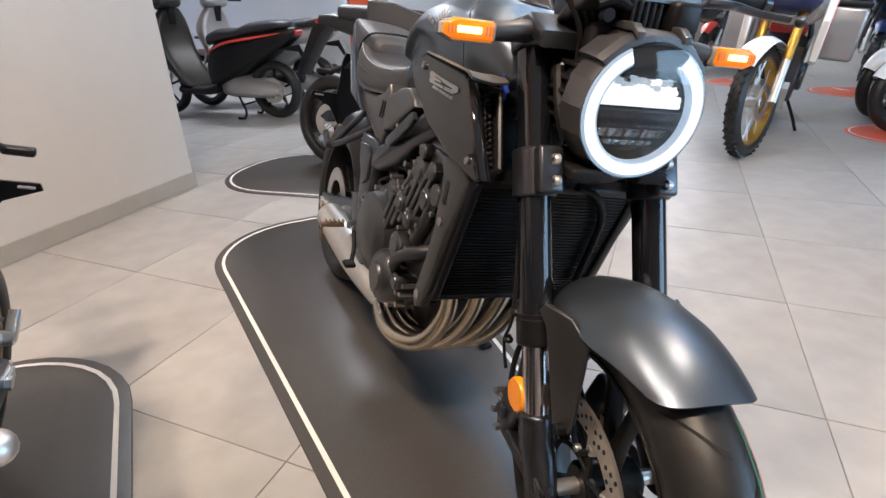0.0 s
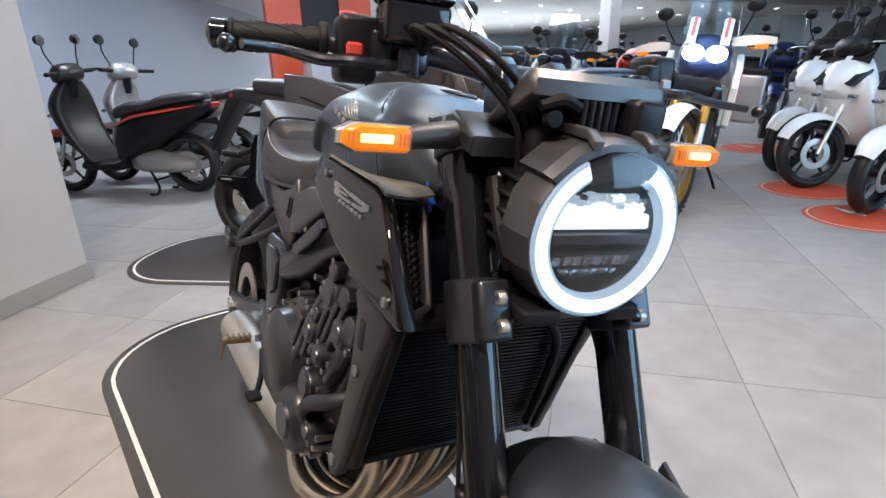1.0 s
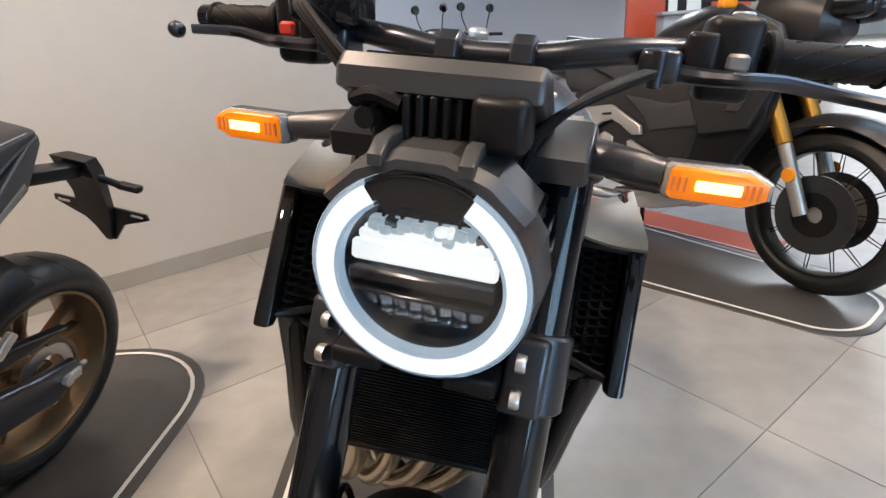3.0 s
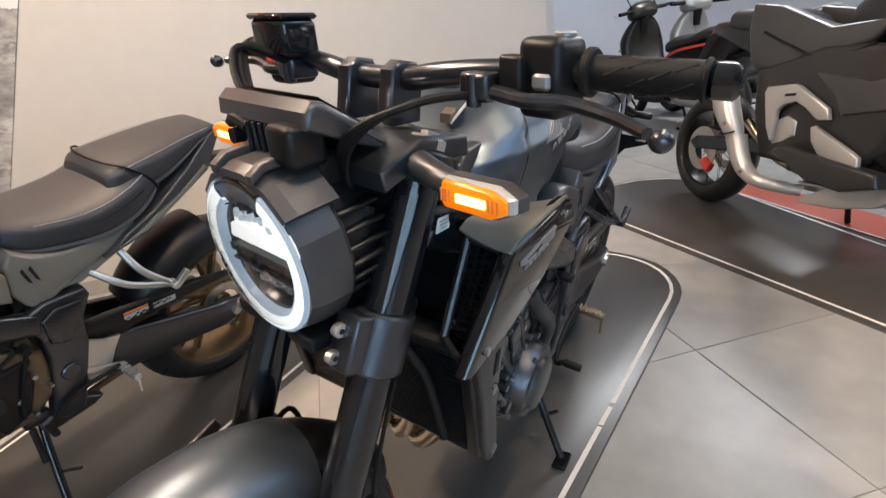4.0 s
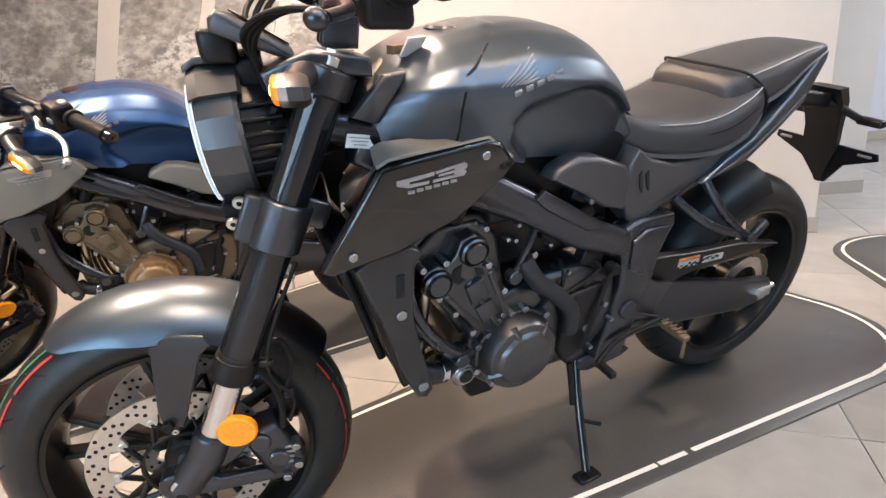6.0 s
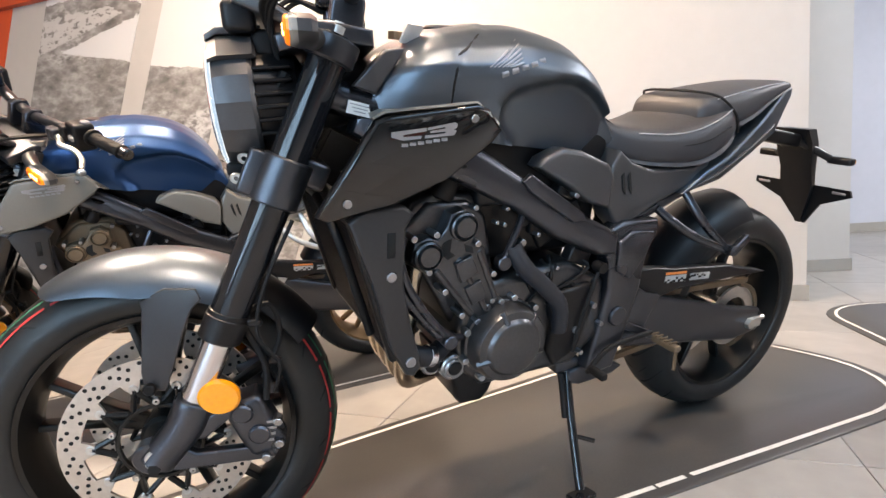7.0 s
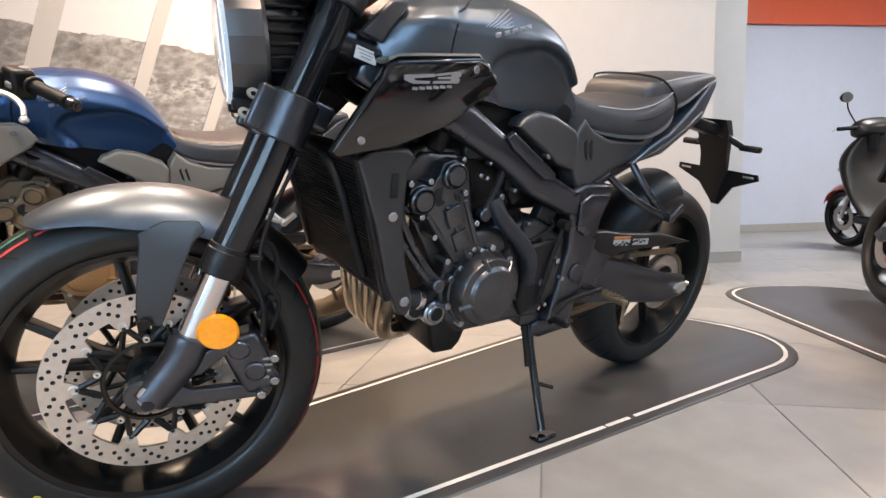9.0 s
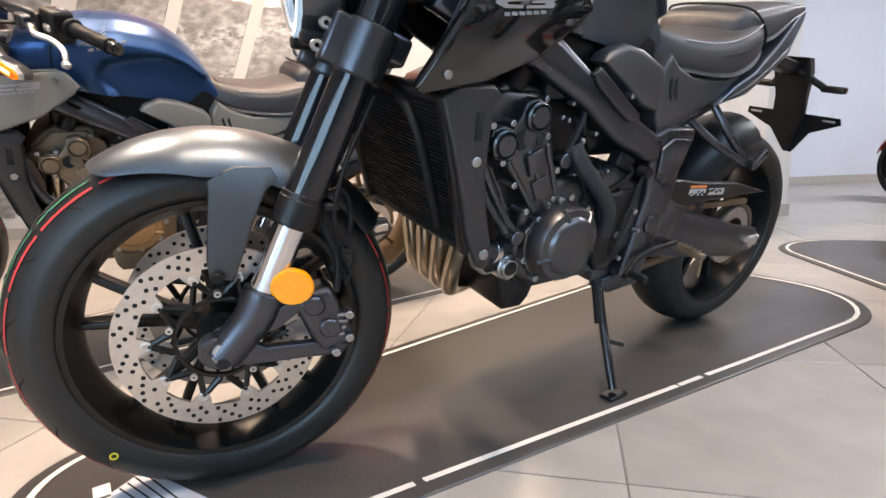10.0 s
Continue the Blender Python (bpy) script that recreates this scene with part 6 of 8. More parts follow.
    mf = P("muffler", Geo().loft([[vec(x, cy + w * math.cos(a), cz + h * math.sin(a)) for a in np.radians(np.arange(22.5, 360, 45))] for x, cy, cz, w, h in ((-0.66, -0.09, 0.245, 0.050, 0.030), (-0.76, -0.095, 0.255, 0.070, 0.050), (-0.90, -0.110, 0.265, 0.074, 0.055), (-1.04, -0.135, 0.285, 0.062, 0.054), (-1.14, -0.165, 0.315, 0.046, 0.043))], 4, 3), "alu", root, "short silver muffler under the engine", angle=60)
    P("muffler_outlet", Geo().lathe([(0.022, -0.01), (0.027, -0.01), (0.027, 0.02), (0.022, 0.02)], (-1.145, -0.167, 0.317), "x", 24, closed=True), "dark", mf)

    # --- rear suspension and drive
    sw = Geo().prism([(-0.865, 0.450), (-0.870, 0.370), (-1.00, 0.325), (-1.40, 0.268), (-1.495, 0.280), (-1.515, 0.312), (-1.495, 0.345), (-1.38, 0.365), (-1.08, 0.445), (-0.98, 0.470)], 0.098, 0.130, 0.010)
    W("swingarm", sw, "frame", root, "dark swingarm"), W("swingarm", mirror(sw), "frame", root, "dark swingarm")
    g = Geo().cyl((-1.45, 0.125, 0.312), (-1.45, 0.142, 0.312), 0.016, 6).box((-1.475, 0.132, 0.312), (0.045, 0.010, 0.030), 0.003).cyl((-1.515, 0.118, 0.312), (-1.530, 0.118, 0.312), 0.007, 8)
    W("chain_adjuster", g, "alu", root, "bright chain adjuster"), W("chain_adjuster", mirror(g), "alu", root, "bright chain adjuster")
    cg = Geo().prism([(-0.935, 0.500), (-0.955, 0.520), (-1.06, 0.515), (-1.13, 0.505), (-1.32, 0.492), (-1.475, 0.458), (-1.32, 0.455), (-1.15, 0.452), (-1.05, 0.430), (-0.95, 0.465)], 0.100, 0.128, 0.006)
    cgp = W("chain_guard", cg, "black", root, "black chain guard with warning labels")
    g = Geo()
    for k in range(2):
        g.box((-1.125 - 0.085 * k, 0.1292, 0.482 - 0.004 * k), (0.070, 0.0015, 0.017), 0, pose(0, 0, 0, 0, -3, 0))
    W("warning_label", g, "label_dull", cgp, "small white warning label as plain bars")
    g = Geo()
    rr = random.Random(3)
    for k in range(16):
        g.box((-1.092 - 0.009 * k, 0.1304, 0.480 + rr.uniform(-0.005, 0.005)), (rr.uniform(0.004, 0.009), 0.001, rr.uniform(0.003, 0.007)))
    W("label_bar", g, "dark", cgp)
    W("label_strip", Geo().box((-1.125, 0.1292, 0.496), (0.070, 0.0015, 0.006), 0, pose(0, 0, 0, 0, -3, 0)), "label_orange", cgp)
    g = Geo()
    for off in (0.088, -0.088):
        g.box((-1.18, 0.078, 0.335 + off * 0.75 + 0.02), (0.60, 0.012, 0.014), 0, pose(0, 0, 0, 0, 6 if off < 0 else -1, 0))
    n = 46
    for k in range(n):
        a = radians(95 + 170 * k / n)
        g.box((-1.45 + 0.092 * math.cos(a), 0.078, 0.312 + 0.092 * math.sin(a)), (0.011, 0.016, 0.009))
    W("chain", g, "engine_brown", root, "drive chain")
    hg = W("rear_hugger", Geo().sheet(arc_sheet(28, 84, 0.345, 0.098, RW, 12, 9, drop=lambda s: 0.06), 0.004), "black", root, "black rear wheel hugger", angle=60)
    P("rear_shock", Geo().cyl((-0.93, 0.0, 0.42), (-0.98, 0.0, 0.68), 0.022, 14).lathe([(0.03, -0.1), (0.036, -0.09), (0.03, -0.08), (0.036, -0.06), (0.03, -0.04), (0.036, -0.02), (0.03, 0.0), (0.036, 0.02), (0.03, 0.04), (0.036, 0.06), (0.03, 0.08)], (-0.955, 0, 0.55), "z", 20), "dark", root, "rear shock absorber")

    # --- foot controls, stand
    for sg in (1, -1):
        hp = Geo().prism([(-0.930, 0.470), (-0.965, 0.450), (-1.005, 0.440), (-0.985, 0.405), (-0.960, 0.345), (-0.945, 0.330), (-0.915, 0.335), (-0.900, 0.380)], sg * 0.140, sg * 0.152, 0.003)
        hp.prism([(-0.900, 0.40), (-0.90, 0.38), (-0.99, 0.335), (-1.0, 0.35)], sg * 0.145, sg * 0.158, 0.003)
        pl = P("footrest_plate", hp, "frame" if rim == "rim" else "alu", root, "cast footrest hanger")
        g = Geo().box((-0.985, sg * 0.205, 0.348), (0.020, 0.070, 0.014), 0.004)
        for k in range(5):
            g.box((-0.985, sg * (0.172 + 0.013 * k), 0.358), (0.022, 0.004, 0.003))
        g.cyl((-0.985, sg * 0.235, 0.340), (-0.985, sg * 0.238, 0.300), 0.004, 8)
        P("footrest", g, "engine_brown" if rim == "rim" else "alu", pl, "ribbed footrest")
    P("shift_rod", Geo().tube([(-0.800, 0.168, 0.535), (-0.770, 0.172, 0.44), (-0.755, 0.172, 0.365)], 0.0045, 8).cyl((-0.80, 0.155, 0.54), (-0.80, 0.18, 0.54), 0.011, 12).tube([(-0.98, 0.165, 0.36), (-0.86, 0.17, 0.35), (-0.80, 0.18, 0.315), (-0.785, 0.20, 0.33)], 0.006, 8).box((-0.782, 0.225, 0.335), (0.016, 0.045, 0.016), 0.005), "dark", root, "gear linkage and lever")
    P("brake_pedal", Geo().tube([(-0.90, -0.165, 0.36), (-0.84, -0.18, 0.335), (-0.78, -0.205, 0.325)], 0.0065, 8).box((-0.765, -0.215, 0.327), (0.03, 0.03, 0.012), 0.003), "dark", root, "rear brake pedal")
    foot = vec(-0.758, 0.256, 0.070)
    g = Geo().tube([(-0.800, 0.105, 0.300), (-0.784, 0.150, 0.225), tuple(foot + vec(0.002, -0.004, 0.012))], 0.0095, 12)
    g.tube([(-0.772, 0.180, 0.165), (-0.82, 0.205, 0.150)], 0.005, 8)
    stn = P("side_stand", g, "fork", root, "black side stand, lowered")
    P("stand_foot", Geo().box(foot, (0.055, 0.036, 0.010), 0.003, pose(0, 0, 0, 12.5, 0, 0)), "fork", stn)
    P("stand_spring", Geo().tube([(-0.772, 0.125, 0.285), (-0.768, 0.150, 0.235), (-0.766, 0.165, 0.200)], 0.0075, 8), "dark", stn)
    P("stand_bracket", Geo().box((-0.790, 0.10, 0.300), (0.06, 0.05, 0.035), 0.008), "frame", root)
    return root


LEAN = 12.9
hero = naked_bike(pose(0.042, 0.071, 0.004, -LEAN, 0, 3.9), "matte gunmetal grey naked motorcycle leaning on its side stand", -12.4)
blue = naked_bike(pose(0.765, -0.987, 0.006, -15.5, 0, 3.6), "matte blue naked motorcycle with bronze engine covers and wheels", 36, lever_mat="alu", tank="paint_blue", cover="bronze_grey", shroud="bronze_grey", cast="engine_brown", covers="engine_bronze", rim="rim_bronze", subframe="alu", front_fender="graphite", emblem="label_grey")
for ob_, lst in ((hero, (("barcode_tag", (-0.436, 0.066, 0.966), (0.036, 0.003, 0.034), "label_white", "white paper tag tied to the handlebar"), ("ignition_key", (-0.420, 0.056, 0.962), (0.040, 0.014, 0.012), "engine_brown", "ignition key in its lock"), ("film_tag", (-0.372, -0.100, 0.834), (0.004, 0.042, 0.042), "blue_tag", "blue plastic film tag"))),):
    for nm, c, s, mt, lab in lst:
        part(nm, Geo().box(c, s, 0.0, pose(0, 0, 0, -35 if nm == "barcode_tag" else 0, 0, -25 if nm == "film_tag" else 20)), mt, ob_, lab)

# ---------------------------------------------------------------- other vehicles
def plain_wheel(root, name, c, R, w, rim, mat, spokes=5, wire=False, knobs=False, xf=None):
    wh = part(name, Geo().cyl(c + vec(0, -0.05, 0), c + vec(0, 0.05, 0), 0.035, 16, 0.005), "alu" if wire else mat, root, xf=xf)
    g = Geo()
    if wire:
        for i in range(28):
            a, b = radians(i * 360 / 28), radians(i * 360 / 28 + (18 if i % 2 else -18))
            g.cyl(c + vec(0.033 * math.cos(a), 0.03 * (1 if i % 4 < 2 else -1), 0.033 * math.sin(a)), c + vec((rim - 0.01) * math.cos(b), 0, (rim - 0.01) * math.sin(b)), 0.0022, 4)
    else:
        for i in range(spokes):
            a = radians(90 + i * 360 / spokes)
            g.cyl(c + vec(0.03 * math.cos(a), 0, 0.03 * math.sin(a)), c + vec((rim - 0.008) * math.cos(a), 0, (rim - 0.008) * math.sin(a)), 0.014, 6, 0, 0.010)
    part("spoke", g, ("alu" if knobs else "rim") if wire else mat, wh, xf=xf)
    part("rim", Geo().lathe([(rim + 0.006, w * 0.36), (rim - 0.008, w * 0.34), (rim - 0.014, 0), (rim - 0.008, -w * 0.34), (rim + 0.006, -w * 0.36)], c, "y", 40, closed=True), mat, wh, xf=xf)
    t = part("tyre", Geo().lathe(tyre_profile(R, w, rim), c, "y", 48, closed=True), "tyre", wh, "black rubber tyre", xf, 60)
    if knobs:
        g = Geo()
        for i in range(40):
            a = i * 9
            for sg in (1, -1):
                aa = radians(a + (4 if sg < 0 else 0))
                m = Matrix.Translation(c) @ Matrix.Rotation(-aa, 4, "Y") @ Matrix.Translation((R - 0.002, sg * w * 0.20, 0)) @ Matrix.Rotation(radians(35 * sg), 4, "X")
                b = Geo().box((0, 0, 0), (0.014, w * 0.30, 0.022))
                b.turned(m)
                g.add(b.v, b.f)
        part("tread_block", g, "tyre", t, "chunky tread blocks", xf)
    part("brake_disc", Geo().lathe([(0.07, w * 0.5), (0.115, w * 0.5), (0.115, w * 0.5 + 0.004), (0.07, w * 0.5 + 0.004)], c, "y", 32, closed=True), "steel", wh, "steel brake disc", xf)
    return wh


def mirrors(root, x, y, z, xf=None, h=0.20):
    for sg in (1, -1):
        g = Geo().tube([(x, sg * y, z), (x + 0.02, sg * (y + 0.05), z + h * 0.6), (x + 0.01, sg * (y + 0.07), z + h)], 0.006, 6)
        mr = part("mirror", g, "dark", root, "black rear-view mirror", xf)
        part("mirror_shell", Geo().loft([[vec(x + 0.01 + dx, sg * (y + 0.075) + k * 0.055 * math.cos(a), z + h + 0.03 + k * 0.042 * math.sin(a)) for a in np.radians(np.arange(0, 360, 45))] for dx, k in ((0.030, 0.4), (0.02, 0.85), (0.0, 1.0), (-0.006, 0.97))], 2, 2), "black", mr, xf=xf)
        part("mirror_glass", Geo().lathe([(0.0001, 0), (0.044, 0.0)], (x + 0.002, sg * (y + 0.075), z + h + 0.03), "x", 20), "mirror", mr, xf=xf)


def scooter(m, label, body, shield, fender, steer=0.0, screen=False, group="parked scooters", stripe=None, rack=False):
    """Step-through scooter; the front wheel's contact is the origin, x ahead."""
    root = thing("scooter", m, label, "scooter", group)
    S = Matrix.Translation((0.04, 0, 0)) @ Matrix.Rotation(radians(steer), 4, Vector((-0.43, 0, 0.9))) @ Matrix.Translation((-0.04, 0, 0))
    A, B = vec(0, 0, 0.27), vec(-1.26, 0, 0.26)
    plain_wheel(root, "front_wheel", A, 0.27, 0.10, 0.20, "rim", 5, xf=S)
    plain_wheel(root, "rear_wheel", B, 0.26, 0.12, 0.19, "rim", 5)
    g = Geo()
    for sg in (1, -1):
        g.cyl((0.0, sg * 0.075, 0.27), (-0.17, sg * 0.075, 0.66), 0.016, 12)
    part("fork", g, "alu", root, "bare metal front fork", S)
    grid = []
    for a in np.radians(np.linspace(28, 150, 14)):
        k = 0.5 + 0.5 * math.sin(min(1, (math.degrees(a) - 20) / 60) * math.pi / 2)
        grid.append([A + vec((0.305 - 0.05 * t * t) * math.cos(a), 0.085 * k * t, (0.305 - 0.05 * t * t) * math.sin(a)) for t in np.linspace(-1, 1, 7)])
    part("front_mudguard", Geo().sheet(grid, 0.005), fender, root, "front mudguard", S, 60)
    # leg shield, from nose down to the floorboard
    R = lambda rows: [ring8(*r) for r in rows]
    secs = []
    for x, y, z, d in ((-0.20, 0.10, 0.97, 0.06), (-0.14, 0.17, 0.88, 0.11), (-0.10, 0.215, 0.76, 0.14), (-0.15, 0.215, 0.60, 0.12), (-0.25, 0.195, 0.42, 0.10), (-0.34, 0.17, 0.30, 0.09)):
        secs.append([vec(x - d, -y, z), vec(x - d * 0.35, -y * 0.98, z + 0.01), vec(x, -y * 0.55, z + 0.02), vec(x + 0.015, 0, z + 0.02), vec(x, y * 0.55, z + 0.02), vec(x - d * 0.35, y * 0.98, z + 0.01), vec(x - d, y, z), vec(x - d * 1.15, y * 0.5, z), vec(x - d * 1.15, -y * 0.5, z)])
    sh = part("leg_shield", Geo().loft(secs, 4, 3), shield, root, "curved front leg shield", angle=60)
    if screen:                              # slim slanted lamps in an angular nose
        for sg in (1, -1):
            lamp = Geo().prism([(-0.085, 0.770), (-0.070, 0.790), (-0.120, 0.850), (-0.190, 0.885), (-0.180, 0.855), (-0.120, 0.800)], sg * 0.055, sg * 0.165, 0.006, lambda x, z: sg * 0.35 * (-x - 0.10))
            part("headlight", lamp, "lens_dark", sh, "slim dark headlight lens")
        part("nose", Geo().loft(R([(-0.045, 0.74, 0.80, 0.045), (-0.085, 0.70, 0.87, 0.105), (-0.15, 0.66, 0.93, 0.150), (-0.25, 0.64, 0.97, 0.165)]), 1, 2), body, sh, "pointed white nose", angle=30)
    else:
        part("headlight", Geo().loft([[vec(-0.075 + dx, k * 0.12 * math.cos(a), 0.80 + k * 0.05 * math.sin(a)) for a in np.radians(np.arange(0, 360, 45))] for dx, k in ((-0.06, 1.1), (-0.012, 1.0), (0.012, 0.6))], 2, 2), "lens_dark", sh, "dark headlight lens")
    for sg in (1, -1):
        part("position_lamp", Geo().box((-0.10, sg * 0.15, 0.70), (0.04, 0.06, 0.025), 0.008), "reflector", sh)
    part("floorboard", Geo().loft(R([(-0.30, 0.23, 0.31, 0.17), (-0.45, 0.22, 0.30, 0.18), (-0.62, 0.22, 0.31, 0.18), (-0.74, 0.24, 0.36, 0.17)]), 3, 3), "black", root, "black floorboard", angle=50)
    bd = part("body", Geo().loft(R([(-0.66, 0.30, 0.58, 0.15), (-0.76, 0.32, 0.70, 0.185), (-0.95, 0.40, 0.755, 0.195), (-1.20, 0.52, 0.78, 0.175), (-1.42, 0.64, 0.80, 0.125), (-1.56, 0.72, 0.80, 0.06)]), 4, 4), body, root, "side and tail bodywork", angle=60)
    if stripe:
        for sg in (1, -1):
            part("stripe", Geo().tube([(-0.70, sg * 0.165, 0.60), (-0.92, sg * 0.203, 0.68), (-1.20, sg * 0.184, 0.72), (-1.45, sg * 0.122, 0.755)], [0.006, 0.012, 0.012, 0.004], 6), stripe, bd, "red stripe along the side")
    part("seat", Geo().loft(R([(-0.66, 0.66, 0.755, 0.10), (-0.80, 0.69, 0.795, 0.15), (-1.00, 0.72, 0.80, 0.165), (-1.15, 0.75, 0.845, 0.155), (-1.42, 0.79, 0.86, 0.12), (-1.50, 0.80, 0.84, 0.07)]), 4, 4), "seat", root, "long black dual seat", angle=60)
    hc = part("handlebar_cover", Geo().loft(R([(-0.16, 1.00, 1.06, 0.07), (-0.20, 0.97, 1.11, 0.15), (-0.28, 0.98, 1.12, 0.16), (-0.33, 1.00, 1.07, 0.09)]), 3, 3), "black" if screen else shield, root, "handlebar cover", S, 60)
    part("steering_column", Geo().cyl((-0.24, 0, 0.85), (-0.27, 0, 1.03), 0.05, 14), "black", hc, xf=S)
    for sg in (1, -1):
        part("grip", Geo().cyl((-0.27, sg * 0.15, 1.05), (-0.31, sg * 0.34, 1.05), 0.017, 12, 0.003), "dark", hc, "black grip", S)
        part("lever", Geo().tube([(-0.23, sg * 0.17, 1.05), (-0.20, sg * 0.24, 1.05), (-0.24, sg * 0.33, 1.04)], 0.005, 6), "alu", hc, "bare metal lever", S)
    mirrors(hc, -0.26, 0.14, 1.08, S)
    if screen:
        grid = [[vec(-0.16 - 0.24 * s, 0.17 * t * (1 - 0.45 * s), 0.95 + 0.30 * s - 0.03 * t * t) for t in np.linspace(-1, 1, 7)] for s in np.linspace(0, 1, 6)]
        part("windscreen", Geo().sheet(grid, 0.003), "gloss", root, "short dark windscreen", angle=60)
    g = Geo().loft(R([(-0.74, 0.22, 0.38, 0.10), (-0.90, 0.20, 0.40, 0.15), (-1.20, 0.20, 0.34, 0.16), (-1.36, 0.22, 0.30, 0.12)]), 3, 3)
    part("engine_case", g, "silver_body", root, "silver engine and transmission case", angle=50)
    part("muffler", Geo().cyl((-0.92, -0.17, 0.27), (-1.45, -0.19, 0.36), 0.06, 20, 0.02), "dark", root, "black muffler")
    part("center_stand", Geo().tube([(-0.92, 0.12, 0.22), (-0.98, 0.13, 0.08), (-0.96, 0.14, 0.012), (-0.90, 0.16, 0.012)], 0.011, 8).tube([(-0.92, -0.12, 0.22), (-0.98, -0.13, 0.08), (-0.96, -0.14, 0.012), (-0.90, -0.16, 0.012)], 0.011, 8).cyl((-0.95, -0.13, 0.13), (-0.95, 0.13, 0.13), 0.009, 8), "dark", root, "black centre stand")
    part("tail_lamp", Geo().box((-1.565, 0, 0.755), (0.03, 0.12, 0.045), 0.01), "red_lens", root, "red tail lamp")
    part("rear_mudguard", Geo().prism([(-1.35, 0.62), (-1.60, 0.66), (-1.72, 0.42), (-1.70, 0.42), (-1.58, 0.60)], -0.07, 0.07, 0.004), "black", root, "black rear mudguard")
    if rack:
        part("grab_rail", Geo().tube([(-1.30, 0.13, 0.83), (-1.55, 0.10, 0.88), (-1.60, 0, 0.89), (-1.55, -0.10, 0.88), (-1.30, -0.13, 0.83)], 0.012, 8), "alu", root, "metal grab rail")
    return root


def adventure_bike(m, label, body, accent, rimmat, forkmat, frontR=0.345, lit=False, panniers=False, muffler="dark", lean=0.0, steer=0.0, group="display motorcycles", wire=True, big_screen=True, beak=None, boxes="silver_body", cowl_mat=None, rearR=0.325, knobs=True):
    """Tall adventure motorcycle; the front wheel's contact is the origin, x ahead."""
    root = thing("adventure_motorcycle", m, label, "motorcycle", group)
    S = Matrix.Translation((0.10, 0, 0)) @ Matrix.Rotation(radians(steer), 4, Vector((-0.45, 0, 0.89))) @ Matrix.Translation((-0.10, 0, 0))
    A, B = vec(0, 0, frontR), vec(-1.57, 0, rearR)
    plain_wheel(root, "front_wheel", A, frontR, 0.10, frontR - 0.075, rimmat, 5, wire, knobs, S)
    plain_wheel(root, "rear_wheel", B, rearR, 0.15, rearR - 0.088, rimmat, 5, wire, knobs)
    for sg in (1, -1):
        fk = part("fork_leg", Geo().cyl((0.0 - 0.02, sg * 0.10, frontR), (-0.13, sg * 0.10, frontR + 0.25), 0.026, 16, 0.003), "alu", root, "bare metal lower fork leg", S)
        part("fork_tube", Geo().cyl((-0.13, sg * 0.10, frontR + 0.25), (-0.37, sg * 0.10, frontR + 0.72), 0.029, 16, 0.003), forkmat, fk, "coloured upper fork tube", S)
    grid = []
    for a in np.radians(np.linspace(42, 128, 12)):
        k = 0.55 + 0.45 * min(1, (math.degrees(a) - 30) / 40)
        grid.append([A + vec((frontR + 0.045 - 0.035 * t * t) * math.cos(a), 0.078 * k * t, (frontR + 0.045 - 0.035 * t * t) * math.sin(a)) for t in np.linspace(-1, 1, 7)])
    part("front_mudguard", Geo().sheet(grid, 0.005), beak or body, root, "front mudguard", S, 60)
    R = lambda rows: [ring8(*r) for r in rows]
    cowl = part("front_cowl", Geo().loft(R([(-0.075, 0.94, 1.00, 0.08), (-0.12, 0.91, 1.08, 0.135), (-0.22, 0.88, 1.14, 0.16), (-0.34, 0.86, 1.12, 0.15)]), 1, 2), cowl_mat or body, root, "pointed front cowl", angle=32)
    for sg in (1, -1):
        part("headlight", Geo().loft([[vec(-0.035 + dx, sg * 0.066 + k * 0.056 * math.cos(a), 1.03 + k * 0.044 * math.sin(a)) for a in np.radians(np.arange(0, 360, 45))] for dx, k in ((-0.06, 1.15), (0.02, 1.0), (0.045, 0.5))], 2, 2), "lamp_on" if lit else "lens_dark", cowl, "lit twin headlight" if lit else "dark headlight lens")
        wing = Geo().prism([(-0.20, 0.96), (-0.14, 0.84), (-0.24, 0.60), (-0.42, 0.56), (-0.50, 0.72), (-0.46, 0.94), (-0.36, 1.04)], sg * 0.19, sg * 0.235, 0.012)
        wg = part("side_fairing", wing, body, root, "angular side fairing")
        part("fairing_stripe", Geo().prism([(-0.25, 0.93), (-0.21, 0.84), (-0.28, 0.66), (-0.33, 0.66), (-0.27, 0.84), (-0.31, 0.96)], sg * 0.233, sg * 0.241, 0.003), accent, wg, "coloured stripe on the fairing")
        hg = part("hand_guard", Geo().sheet([[vec(-0.26 - 0.03 * t * t, sg * (0.28 + 0.15 * t), 1.06 + 0.06 * s * (1 - 0.4 * t * t)) for t in np.linspace(-0.6, 1, 6)] for s in np.linspace(0, 1, 3)], 0.006), body if lit else "black", root, "plastic hand guard", S, 60)
        part("indicator", Geo().box((-0.245, sg * 0.36, 1.05), (0.03, 0.07, 0.03), 0.008), "amber_on" if lit else "orange", hg, "amber indicator", S)
        part("grip", Geo().cyl((-0.42, sg * 0.27, 1.12), (-0.46, sg * 0.41, 1.11), 0.017, 12, 0.003), "dark", root, "black grip", S)
